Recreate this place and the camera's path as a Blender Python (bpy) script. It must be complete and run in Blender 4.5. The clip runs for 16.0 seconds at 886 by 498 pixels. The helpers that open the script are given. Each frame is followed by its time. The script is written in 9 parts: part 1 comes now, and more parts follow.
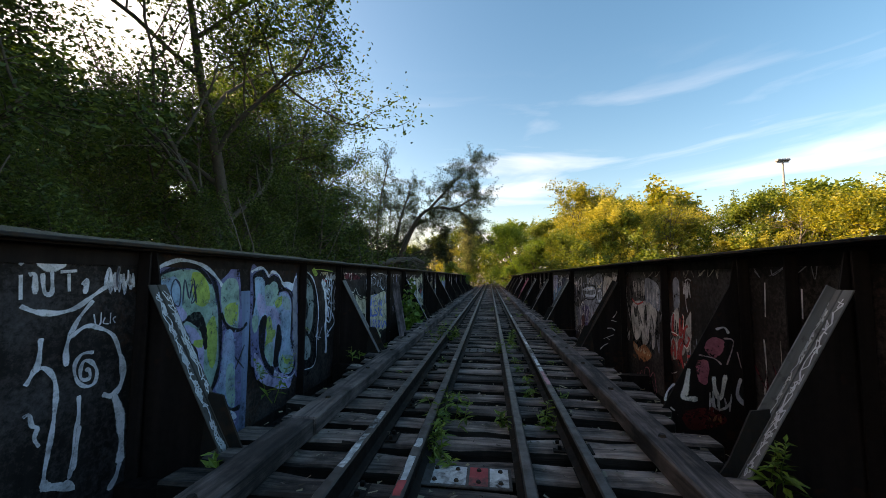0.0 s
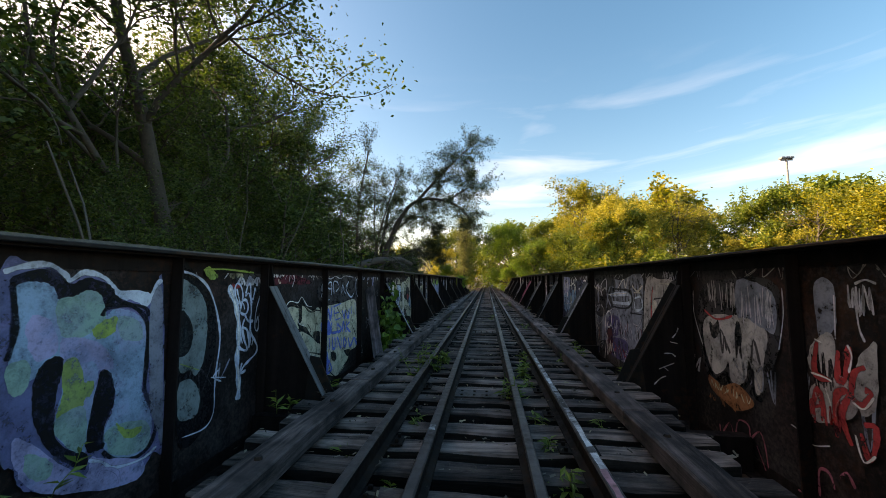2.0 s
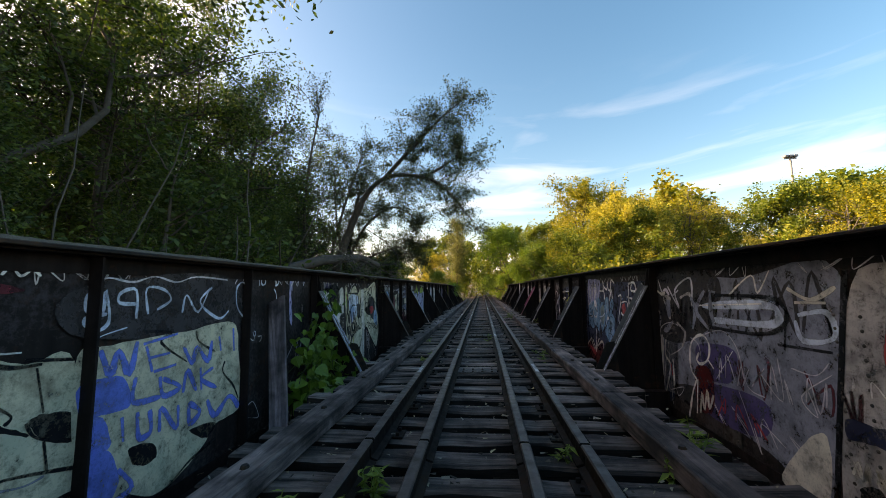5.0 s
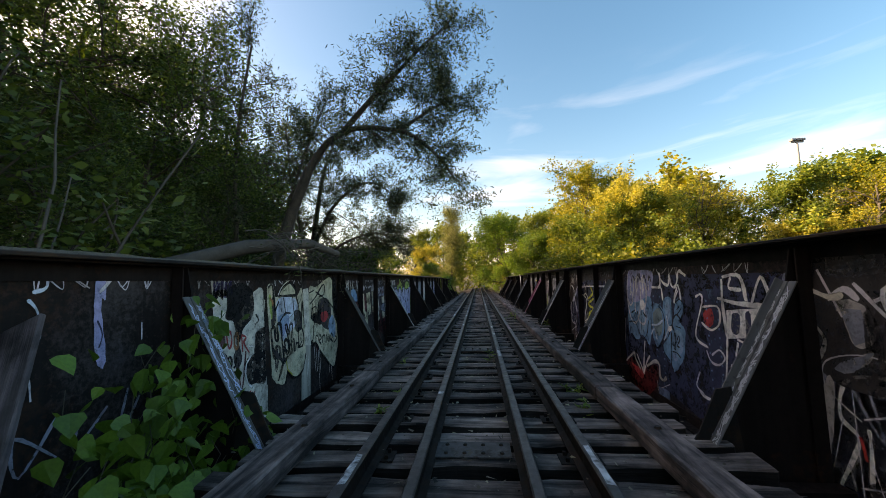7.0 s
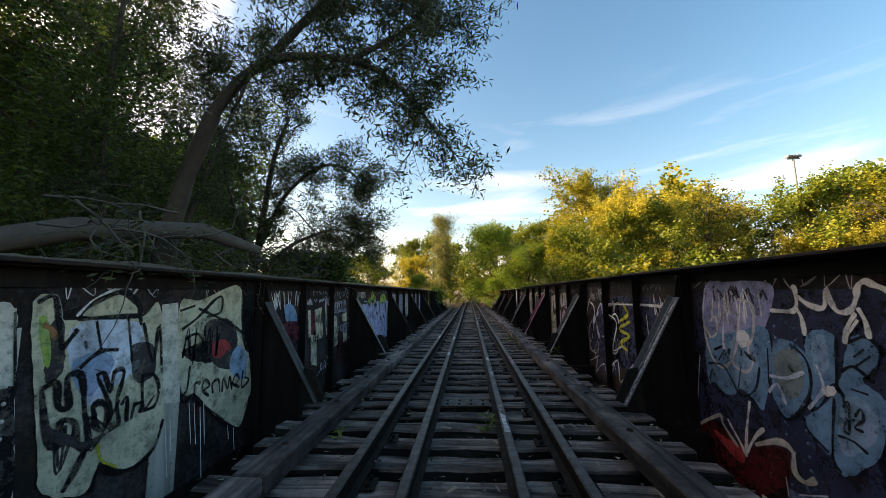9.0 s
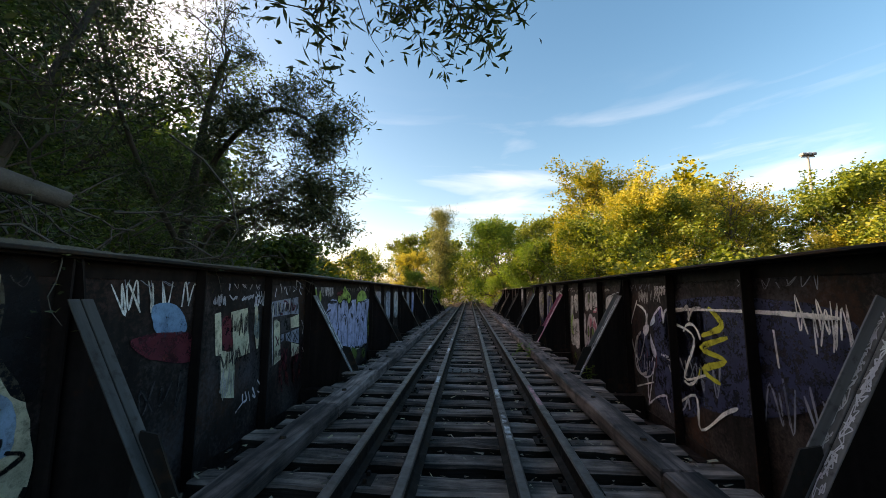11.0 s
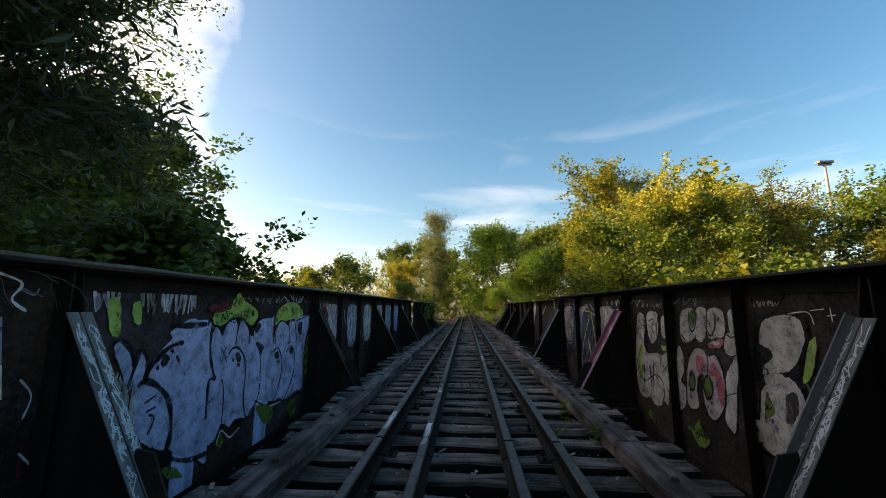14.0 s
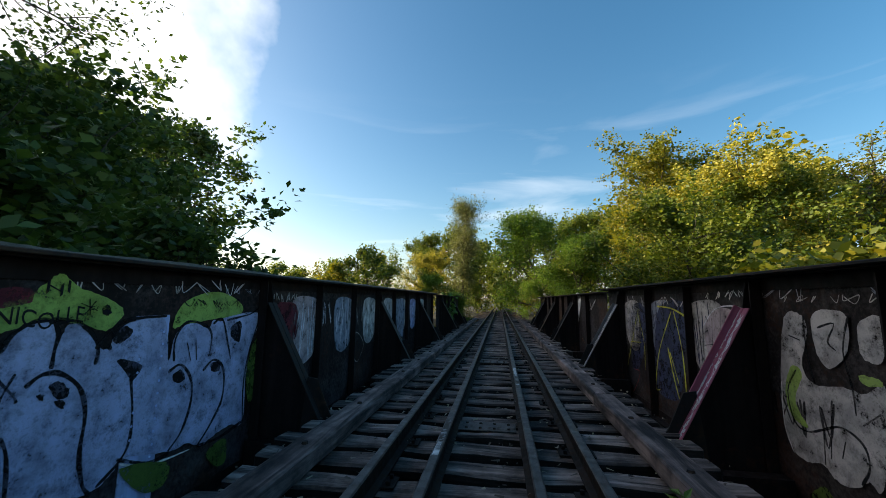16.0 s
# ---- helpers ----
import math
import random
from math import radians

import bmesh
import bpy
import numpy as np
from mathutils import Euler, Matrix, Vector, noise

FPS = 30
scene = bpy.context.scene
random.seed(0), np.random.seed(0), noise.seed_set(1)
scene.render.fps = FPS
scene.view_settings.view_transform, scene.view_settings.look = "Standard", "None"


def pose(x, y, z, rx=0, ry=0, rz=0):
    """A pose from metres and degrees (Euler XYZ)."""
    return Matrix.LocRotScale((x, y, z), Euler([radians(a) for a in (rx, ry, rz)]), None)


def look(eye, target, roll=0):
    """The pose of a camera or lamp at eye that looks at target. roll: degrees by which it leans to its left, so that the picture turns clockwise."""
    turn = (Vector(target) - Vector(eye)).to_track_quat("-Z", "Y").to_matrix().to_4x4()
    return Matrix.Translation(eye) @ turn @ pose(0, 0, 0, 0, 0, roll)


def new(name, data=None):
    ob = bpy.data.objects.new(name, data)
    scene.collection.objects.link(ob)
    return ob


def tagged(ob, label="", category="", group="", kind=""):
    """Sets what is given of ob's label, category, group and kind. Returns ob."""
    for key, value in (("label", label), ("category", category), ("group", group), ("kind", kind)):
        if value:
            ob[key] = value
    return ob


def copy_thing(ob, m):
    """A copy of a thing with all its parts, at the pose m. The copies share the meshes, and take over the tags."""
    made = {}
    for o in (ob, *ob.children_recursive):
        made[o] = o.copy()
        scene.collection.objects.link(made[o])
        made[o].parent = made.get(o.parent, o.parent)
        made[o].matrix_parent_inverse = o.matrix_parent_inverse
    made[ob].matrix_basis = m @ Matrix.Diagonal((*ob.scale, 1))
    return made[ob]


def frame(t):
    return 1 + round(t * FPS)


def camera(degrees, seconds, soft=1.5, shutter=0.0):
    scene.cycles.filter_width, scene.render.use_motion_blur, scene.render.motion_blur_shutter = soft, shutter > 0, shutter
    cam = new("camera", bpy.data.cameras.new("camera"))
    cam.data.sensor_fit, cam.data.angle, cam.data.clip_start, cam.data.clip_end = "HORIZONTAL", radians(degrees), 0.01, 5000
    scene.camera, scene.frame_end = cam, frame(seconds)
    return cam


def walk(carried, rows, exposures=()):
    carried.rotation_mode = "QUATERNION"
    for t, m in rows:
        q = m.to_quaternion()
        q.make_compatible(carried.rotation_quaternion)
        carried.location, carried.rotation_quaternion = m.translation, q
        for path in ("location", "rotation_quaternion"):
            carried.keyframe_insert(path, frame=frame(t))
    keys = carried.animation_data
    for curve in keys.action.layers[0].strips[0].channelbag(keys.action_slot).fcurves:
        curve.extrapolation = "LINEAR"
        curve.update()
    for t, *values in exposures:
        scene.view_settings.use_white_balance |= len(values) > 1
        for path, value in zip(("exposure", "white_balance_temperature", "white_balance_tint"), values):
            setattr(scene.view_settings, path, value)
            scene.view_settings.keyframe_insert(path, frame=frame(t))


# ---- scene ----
cam = camera(100.2, 16.0, soft=0.7)
PATH = [
    (0, (0.136, 0.312, 1.307), (-0.114, 2.291, 1.457), 0.3),
    (0.5, (0.075, 0.881, 1.277), (-0.127, 2.865, 1.421), 0.0),
    (1, (0.083, 1.431, 1.247), (-0.108, 3.417, 1.389), -0.3),
    (1.5, (0.107, 2.009, 1.274), (-0.105, 3.991, 1.435), -0.5),
    (2, (0.077, 2.605, 1.3), (-0.157, 4.584, 1.468), -0.1),
    (2.5, (0.098, 3.209, 1.233), (-0.155, 5.185, 1.419), -0.0),
    (3, (0.049, 3.795, 1.265), (-0.189, 5.771, 1.461), 0.3),
    (3.5, (0.028, 4.359, 1.258), (-0.176, 6.338, 1.46), 0.3),
    (4, (0.06, 4.889, 1.26), (-0.169, 6.866, 1.462), 0.4),
    (4.2, (0.113, 5.128, 1.215), (-0.113, 7.101, 1.455), 0.2),
    (6.3, (0.031, 8.121, 1.271), (-0.157, 10.106, 1.426), -1.7),
    (6.5, (0.046, 8.356, 1.263), (-0.144, 10.341, 1.421), -1.6),
    (7, (0.068, 8.965, 1.31), (-0.115, 10.95, 1.482), -1.6),
    (7.5, (0.125, 9.616, 1.292), (-0.043, 11.599, 1.492), -1.4),
    (8, (0.075, 10.218, 1.241), (-0.073, 12.199, 1.469), -1.2),
    (8.5, (0.073, 10.777, 1.276), (-0.066, 12.758, 1.514), -1.2),
    (9, (0.063, 11.438, 1.307), (-0.074, 13.419, 1.547), -0.7),
    (9.5, (0.004, 12.027, 1.284), (-0.135, 14.008, 1.517), -0.2),
    (10, (0.019, 12.634, 1.239), (-0.12, 14.615, 1.474), 0.1),
    (10.2, (0.037, 12.847, 1.274), (-0.103, 14.828, 1.511), 0.1),
    (12.3, (0.065, 15.489, 1.26), (-0.068, 17.471, 1.492), -0.1),
    (12.5, (0.093, 15.745, 1.251), (-0.047, 17.726, 1.484), 0.1),
    (13, (0.041, 16.431, 1.274), (-0.09, 18.411, 1.524), 0.2),
    (13.5, (-0.002, 17.026, 1.335), (-0.129, 19.004, 1.604), 0.2),
    (14, (0.0, 17.617, 1.284), (-0.125, 19.589, 1.591), 0.4),
    (14.5, (0.017, 18.206, 1.277), (-0.132, 20.175, 1.595), 0.4),
    (15, (0.042, 18.751, 1.269), (-0.15, 20.718, 1.575), 0.5),
    (15.5, (0.109, 19.317, 1.284), (-0.15, 21.279, 1.573), 0.5),
    (16, (0.125, 19.885, 1.281), (-0.175, 21.843, 1.554), 0.6),
]
walk(cam, [(t, look(eye, target, roll)) for t, eye, target, roll in PATH],
     exposures=[(0.0, 1.70, 9300, 24), (6.5, 1.83, 9500, 25), (9.0, 1.80, 9500, 25), (12.5, 1.62, 9200, 23), (14.5, 1.26, 7800, 15), (16.0, 1.13, 7050, 11)])

# ---- world, sun ----
SUN_AZ = radians(-86.0)      # measured from the track's direction, to the left
SUN_EL = radians(19.0)
world = bpy.data.worlds.new("world")
scene.world = world
world.use_nodes = True
wt = world.node_tree
wt.nodes.clear()
w_out = wt.nodes.new("ShaderNodeOutputWorld")
w_bg = wt.nodes.new("ShaderNodeBackground")
w_sky = wt.nodes.new("ShaderNodeTexSky")
w_sky.sky_type = "NISHITA"
w_sky.sun_disc = False
w_sky.sun_elevation = SUN_EL
w_sky.sun_rotation = SUN_AZ
w_sky.air_density, w_sky.dust_density, w_sky.ozone_density = 1.0, 1.8, 1.6
w_tc = wt.nodes.new("ShaderNodeTexCoord")
w_map = wt.nodes.new("ShaderNodeMapping")
w_map.inputs["Scale"].default_value = (1.1, 0.8, 7.0)
w_map.inputs["Rotation"].default_value = (radians(7), radians(-9), 0)
w_noise = wt.nodes.new("ShaderNodeTexNoise")
w_noise.inputs["Scale"].default_value = 1.9
w_noise.inputs["Detail"].default_value = 7.0
w_noise.inputs["Roughness"].default_value = 0.52
w_noise.inputs["Distortion"].default_value = 0.5
w_ramp = wt.nodes.new("ShaderNodeValToRGB")
w_ramp.color_ramp.elements[0].position = 0.5
w_ramp.color_ramp.elements[1].position = 0.92
w_sep = wt.nodes.new("ShaderNodeSeparateXYZ")
w_low = wt.nodes.new("ShaderNodeMapRange")     # thin cloud lies low in the sky
w_low.inputs["From Min"].default_value = 0.5
w_low.inputs["From Max"].default_value = 0.12
w_low.inputs["To Min"].default_value = 0.0
w_low.inputs["To Max"].default_value = 0.8
w_mul = wt.nodes.new("ShaderNodeMath")
w_mul.operation = "MULTIPLY"
w_mix = wt.nodes.new("ShaderNodeMixRGB")
w_mix.inputs["Color2"].default_value = (6.2, 6.6, 7.2, 1)
w_hsv = wt.nodes.new("ShaderNodeHueSaturation")
w_hsv.inputs["Saturation"].default_value = 1.36
w_hsv.inputs["Hue"].default_value = 0.493
wl = wt.links.new
wl(w_tc.outputs["Generated"], w_map.inputs["Vector"])
wl(w_map.outputs["Vector"], w_noise.inputs["Vector"])
wl(w_noise.outputs["Fac"], w_ramp.inputs["Fac"])
wl(w_tc.outputs["Generated"], w_sep.inputs["Vector"])
wl(w_sep.outputs["Z"], w_low.inputs["Value"])
wl(w_ramp.outputs["Color"], w_mul.inputs[0])
wl(w_low.outputs["Result"], w_mul.inputs[1])
w_dot = wt.nodes.new("ShaderNodeVectorMath")   # cloud and haze thicken towards the sun
w_dot.operation = "DOT_PRODUCT"
w_dot.inputs[1].default_value = (math.sin(SUN_AZ) * math.cos(SUN_EL), math.cos(SUN_AZ) * math.cos(SUN_EL), math.sin(SUN_EL))
w_veil = wt.nodes.new("ShaderNodeMapRange")
w_veil.inputs["From Min"].default_value = 0.71
w_veil.inputs["From Max"].default_value = 0.82
w_veil.inputs["To Max"].default_value = 0.85
w_max = wt.nodes.new("ShaderNodeMath")
w_max.operation = "MAXIMUM"
wl(w_tc.outputs["Generated"], w_dot.inputs[0])
w_puff = wt.nodes.new("ShaderNodeTexNoise")
w_puff.inputs["Scale"].default_value = 3.1
w_puff.inputs["Detail"].default_value = 6.0
w_ragged = wt.nodes.new("ShaderNodeMath")
w_ragged.operation = "MULTIPLY_ADD"
w_ragged.inputs[1].default_value = 0.5
w_off = wt.nodes.new("ShaderNodeMath")
w_off.operation = "SUBTRACT"
w_off.inputs[1].default_value = 0.25
wl(w_tc.outputs["Generated"], w_puff.inputs["Vector"])
wl(w_puff.outputs["Fac"], w_ragged.inputs[0])
wl(w_dot.outputs["Value"], w_ragged.inputs[2])
wl(w_ragged.outputs["Value"], w_off.inputs[0])
wl(w_off.outputs["Value"], w_veil.inputs["Value"])
wl(w_veil.outputs["Result"], w_max.inputs[0])
wl(w_mul.outputs["Value"], w_max.inputs[1])
wl(w_max.outputs["Value"], w_mix.inputs["Fac"])
wl(w_sky.outputs["Color"], w_hsv.inputs["Color"])
wl(w_hsv.outputs["Color"], w_mix.inputs["Color1"])
wl(w_mix.outputs["Color"], w_bg.inputs["Color"])
wl(w_bg.outputs["Background"], w_out.inputs["Surface"])
w_bg.inputs["Strength"].default_value = 0.115

sun_data = bpy.data.lights.new("sun", "SUN")
sun_data.energy, sun_data.angle, sun_data.color = 5.0, radians(0.53), (1.0, 0.85, 0.60)
sun = new("sun", sun_data)
SUN_DIR = Vector((math.sin(SUN_AZ) * math.cos(SUN_EL), math.cos(SUN_AZ) * math.cos(SUN_EL), math.sin(SUN_EL)))
sun.matrix_world = look(SUN_DIR * 60, (0, 0, 0))

# ---- materials ----
def nodes_of(name):
    m = bpy.data.materials.new(name)
    m.use_nodes = True
    nt = m.node_tree
    return m, nt, nt.nodes["Principled BSDF"], nt.nodes["Material Output"]


def add(nt, kind, **settings):
    n = nt.nodes.new(kind)
    for key, value in settings.items():
        n.inputs[key.replace("_", " ")].default_value = value
    return n


def ramp(nt, source, stops):
    """A colour ramp over source: stops are (position, colour)."""
    r = nt.nodes.new("ShaderNodeValToRGB")
    e = r.color_ramp.elements
    while len(e) < len(stops):
        e.new(0.5)
    for k, (p, c) in enumerate(stops):
        e[k].position = p
        e[k].color = (c, c, c, 1) if isinstance(c, (int, float)) else (*c, 1)
    nt.links.new(source, r.inputs["Fac"])
    return r


def mixed(nt, fac, a, b, blend="MIX"):
    m = nt.nodes.new("ShaderNodeMixRGB")
    m.blend_type = blend
    for socket, value in (("Fac", fac), ("Color1", a), ("Color2", b)):
        if hasattr(value, "is_linked"):
            nt.links.new(value, m.inputs[socket])
        elif socket == "Fac":
            m.inputs[socket].default_value = value
        else:
            m.inputs[socket].default_value = (*value, 1)
    return m.outputs["Color"]


def noise_at(nt, scale, detail=5.0, rough=0.55, stretch=(1, 1, 1), own=False, warp=0.0):
    """Noise in metres; own: shifted from object to object."""
    tc = nt.nodes.new("ShaderNodeTexCoord")
    mp = nt.nodes.new("ShaderNodeMapping")
    mp.inputs["Scale"].default_value = stretch
    nt.links.new(tc.outputs["Object"], mp.inputs["Vector"])
    if own:
        oi = nt.nodes.new("ShaderNodeObjectInfo")
        ml = nt.nodes.new("ShaderNodeMath")
        ml.operation = "MULTIPLY"
        ml.inputs[1].default_value = 37.0
        nt.links.new(oi.outputs["Random"], ml.inputs[0])
        nt.links.new(ml.outputs["Value"], mp.inputs["Location"])
    n = add(nt, "ShaderNodeTexNoise", Scale=scale, Detail=detail, Roughness=rough, Distortion=warp)
    nt.links.new(mp.outputs["Vector"], n.inputs["Vector"])
    return n.outputs["Fac"]


def bump(nt, bsdf, height, strength=0.4, distance=0.01):
    b = add(nt, "ShaderNodeBump", Strength=strength, Distance=distance)
    nt.links.new(height, b.inputs["Height"])
    nt.links.new(b.outputs["Normal"], bsdf.inputs["Normal"])


def make_steel(name, base, rust, rust_from=0.56, rough=0.6, gloss=0.12):
    m, nt, p, _ = nodes_of(name)
    big = noise_at(nt, 0.9, 6, 0.6)
    fine = noise_at(nt, 14, 6, 0.65)
    streak = noise_at(nt, 5, 4, 0.6, (1.5, 1.5, 0.12))
    grime = ramp(nt, streak, [(0.3, tuple(c * 0.6 for c in base)), (0.7, tuple(c * 1.5 for c in base))])
    edge = mixed(nt, 0.35, big, fine)
    where = ramp(nt, edge, [(rust_from, 0.0), (rust_from + 0.1, 1.0)])
    col = mixed(nt, where.outputs["Color"], grime.outputs["Color"], rust)
    nt.links.new(col, p.inputs["Base Color"])
    rg = ramp(nt, fine, [(0.3, rough - 0.12), (0.7, rough + 0.22)])
    nt.links.new(rg.outputs["Color"], p.inputs["Roughness"])
    p.inputs["Specular IOR Level"].default_value = gloss
    bump(nt, p, fine, 0.35, 0.004)
    return m


def make_wood(name, dark, light, rough=0.82):
    """Grey weathered timber with grain along its local x."""
    m, nt, p, _ = nodes_of(name)
    grain = noise_at(nt, 11, 6, 0.62, (0.09, 1.0, 1.0), own=True, warp=0.6)
    fine = noise_at(nt, 60, 3, 0.6, (0.05, 1.0, 1.0), own=True)
    stain = noise_at(nt, 2.6, 5, 0.6, own=True)
    crack = ramp(nt, grain, [(0.36, dark), (0.48, tuple((a + b) * 0.42 for a, b in zip(dark, light))), (0.64, light)])
    soot = ramp(nt, stain, [(0.38, 0.3), (0.62, 1.2)])
    oi = nt.nodes.new("ShaderNodeObjectInfo")
    each = ramp(nt, oi.outputs["Random"], [(0.0, 0.5), (0.6, 0.95), (1.0, 1.4)])
    col = mixed(nt, 1.0, crack.outputs["Color"], soot.outputs["Color"], "MULTIPLY")
    col = mixed(nt, 1.0, col, each.outputs["Color"], "MULTIPLY")
    nt.links.new(col, p.inputs["Base Color"])
    p.inputs["Roughness"].default_value = rough
    p.inputs["Specular IOR Level"].default_value = 0.3
    both = mixed(nt, 0.4, grain, fine)
    bump(nt, p, both, 0.95, 0.02)
    return m


def make_leaf(name, colours, lit=0.35, gloss=0.4):
    """Leaves that differ one from another and from clump to clump, and let light through."""
    m, nt, p, out = nodes_of(name)
    g = nt.nodes.new("ShaderNodeNewGeometry")
    clump = noise_at(nt, 0.55, 3, 0.6)
    pick = mixed(nt, 0.5, g.outputs["Random Per Island"], clump)
    n = len(colours) - 1
    c = ramp(nt, pick, [(0.25 + 0.5 * k / n, col) for k, col in enumerate(colours)])
    nt.links.new(c.outputs["Color"], p.inputs["Base Color"])
    p.inputs["Roughness"].default_value = 0.55
    p.inputs["Specular IOR Level"].default_value = gloss
    t = nt.nodes.new("ShaderNodeBsdfTranslucent")
    through_col = mixed(nt, 1.0, c.outputs["Color"], (1.5, 1.45, 0.7), "MULTIPLY")
    nt.links.new(through_col, t.inputs["Color"])
    mx = nt.nodes.new("ShaderNodeMixShader")
    mx.inputs["Fac"].default_value = lit
    nt.links.new(p.outputs["BSDF"], mx.inputs[1])
    nt.links.new(t.outputs["BSDF"], mx.inputs[2])
    nt.links.new(mx.outputs["Shader"], out.inputs["Surface"])
    return m


def make_plain(name, colour, rough=0.8, vary=0.35, scale=6.0, relief=0.3):
    m, nt, p, _ = nodes_of(name)
    n1 = noise_at(nt, scale, 6, 0.6)
    n2 = noise_at(nt, scale * 9, 4, 0.6)
    both = mixed(nt, 0.45, n1, n2)
    c = ramp(nt, both, [(0.3, tuple(x * (1 - vary) for x in colour)), (0.7, tuple(x * (1 + vary) for x in colour))])
    nt.links.new(c.outputs["Color"], p.inputs["Base Color"])
    p.inputs["Roughness"].default_value = rough
    bump(nt, p, both, relief, 0.01)
    return m


STEEL = make_steel("black_painted_steel", (0.016, 0.011, 0.0105), (0.055, 0.026, 0.017))
STEEL_RUSTY = make_steel("rusty_steel", (0.022, 0.019, 0.018), (0.06, 0.034, 0.022), 0.48)
STEEL_GREY = make_steel("worn_grey_steel", (0.075, 0.068, 0.064), (0.04, 0.026, 0.02), 0.5)
STEEL_PALE = make_steel("pale_scribbled_steel", (0.16, 0.155, 0.155), (0.04, 0.03, 0.028), 0.5)
STEEL_BLUE = make_steel("pale_blue_painted_steel", (0.36, 0.40, 0.60), (0.05, 0.05, 0.07), 0.6)
STEEL_TEAL = make_steel("teal_painted_steel", (0.13, 0.20, 0.32), (0.04, 0.04, 0.06), 0.55)
STEEL_CREAM = make_steel("off_white_painted_steel", (0.40, 0.36, 0.31), (0.06, 0.05, 0.05), 0.6)
STEEL_PINK = make_steel("pink_painted_steel", (0.34, 0.10, 0.15), (0.05, 0.03, 0.03), 0.56)


def make_web(name):
    """Black girder paint, rusted and hazed over by old faded spray."""
    m = make_steel(name, (0.017, 0.013, 0.0125), (0.06, 0.029, 0.019), 0.53)
    nt = m.node_tree
    p = nt.nodes["Principled BSDF"]
    under = p.inputs["Base Color"].links[0].from_socket
    haze = mixed(nt, 0.5, noise_at(nt, 1.6, 4, 0.6), noise_at(nt, 22, 5, 0.75))
    where = ramp(nt, haze, [(0.47, 0.0), (0.63, 0.75)])
    tint = ramp(nt, noise_at(nt, 0.8, 2, 0.5), [(0.35, (0.11, 0.05, 0.042)), (0.5, (0.11, 0.09, 0.088)), (0.65, (0.085, 0.075, 0.085))])
    nt.links.new(mixed(nt, where.outputs["Color"], under, tint.outputs["Color"]), p.inputs["Base Color"])
    return m


WEB_STEEL = make_web("hazed_black_web_steel")
RAIL_STEEL = make_steel("rail_steel", (0.013, 0.009, 0.008), (0.032, 0.018, 0.012), 0.5, 0.7, 0.12)
RAIL_TOP = make_steel("rail_head_steel", (0.05, 0.036, 0.032), (0.03, 0.019, 0.015), 0.55, 0.45, 0.3)
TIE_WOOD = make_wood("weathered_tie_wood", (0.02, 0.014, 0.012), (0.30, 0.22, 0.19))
# creosoted tie sides, darkened further to hold the shade of the gaps
TIE_SIDE = make_wood("shaded_creosoted_tie_wood", (0.010, 0.007, 0.006), (0.038, 0.027, 0.022))
BEAM_WOOD = make_wood("grey_guard_timber", (0.032, 0.025, 0.024), (0.29, 0.21, 0.19))
BARK = make_plain("bark", (0.07, 0.058, 0.045), 0.9, 0.5, 9.0, 0.8)
BARK_PALE = make_plain("pale_dead_bark", (0.085, 0.075, 0.065), 0.9, 0.4, 9.0, 0.6)
LEAF_DARK = make_leaf("dark_green_leaves", [(0.022, 0.05, 0.012), (0.05, 0.095, 0.02), (0.10, 0.155, 0.03)], 0.35)
LEAF_WILLOW = make_leaf("grey_green_willow_leaves", [(0.025, 0.04, 0.022), (0.055, 0.08, 0.04), (0.09, 0.11, 0.05)], 0.35)
LEAF_POPLAR = make_leaf("pale_willow_leaves", [(0.07, 0.09, 0.035), (0.13, 0.15, 0.06), (0.2, 0.21, 0.09)], 0.4)
LEAF_MID = make_leaf("green_leaves", [(0.05, 0.085, 0.012), (0.11, 0.16, 0.02), (0.20, 0.23, 0.025)], 0.35)
LEAF_BRIGHT = make_leaf("fresh_green_leaves", [(0.05, 0.11, 0.012), (0.10, 0.19, 0.02), (0.17, 0.25, 0.03)], 0.4)
LEAF_YELLOW = make_leaf("yellow_autumn_leaves", [(0.15, 0.17, 0.022), (0.31, 0.29, 0.04), (0.46, 0.40, 0.07)], 0.35)
LEAF_OLIVE = make_leaf("olive_leaves", [(0.08, 0.11, 0.014), (0.18, 0.19, 0.018), (0.32, 0.27, 0.02)], 0.35)
SOIL = make_plain("dark_soil", (0.035, 0.032, 0.022), 0.95, 0.5, 1.5)
GALV = make_plain("galvanised_metal", (0.22, 0.23, 0.24), 0.5, 0.15, 8.0, 0.05)

from mathutils.geometry import tessellate_polygon
# ---- helpers for building ----
def mesh_object(name, bm, material, parent=None):
    me = bpy.data.meshes.new(name)
    bm.normal_update()
    bm.to_mesh(me)
    bm.free()
    for m in material if isinstance(material, (list, tuple)) else (material,):
        me.materials.append(m)
    ob = new(name, me)
    ob.parent = parent
    return ob


def part(name, bm, material, parent, label=""):
    ob = mesh_object(name, bm, material, parent)
    return tagged(ob, label)


def block(bm, x0, x1, y0, y1, z0, z1, bevel=0.0):
    """Adds a box, with its edges bevelled, to bm."""
    made = bmesh.ops.create_cube(bm, size=1.0)["verts"]
    for v in made:
        v.co = Vector((x0 + (v.co.x + 0.5) * (x1 - x0), y0 + (v.co.y + 0.5) * (y1 - y0), z0 + (v.co.z + 0.5) * (z1 - z0)))
    if bevel:
        edges = list({e for v in made for e in v.link_edges})
        bmesh.ops.bevel(bm, geom=edges, offset=bevel, segments=1, affect="EDGES")
    return bm


def boxed(*dims, bevel=0.0):
    return block(bmesh.new(), *dims, bevel=bevel)


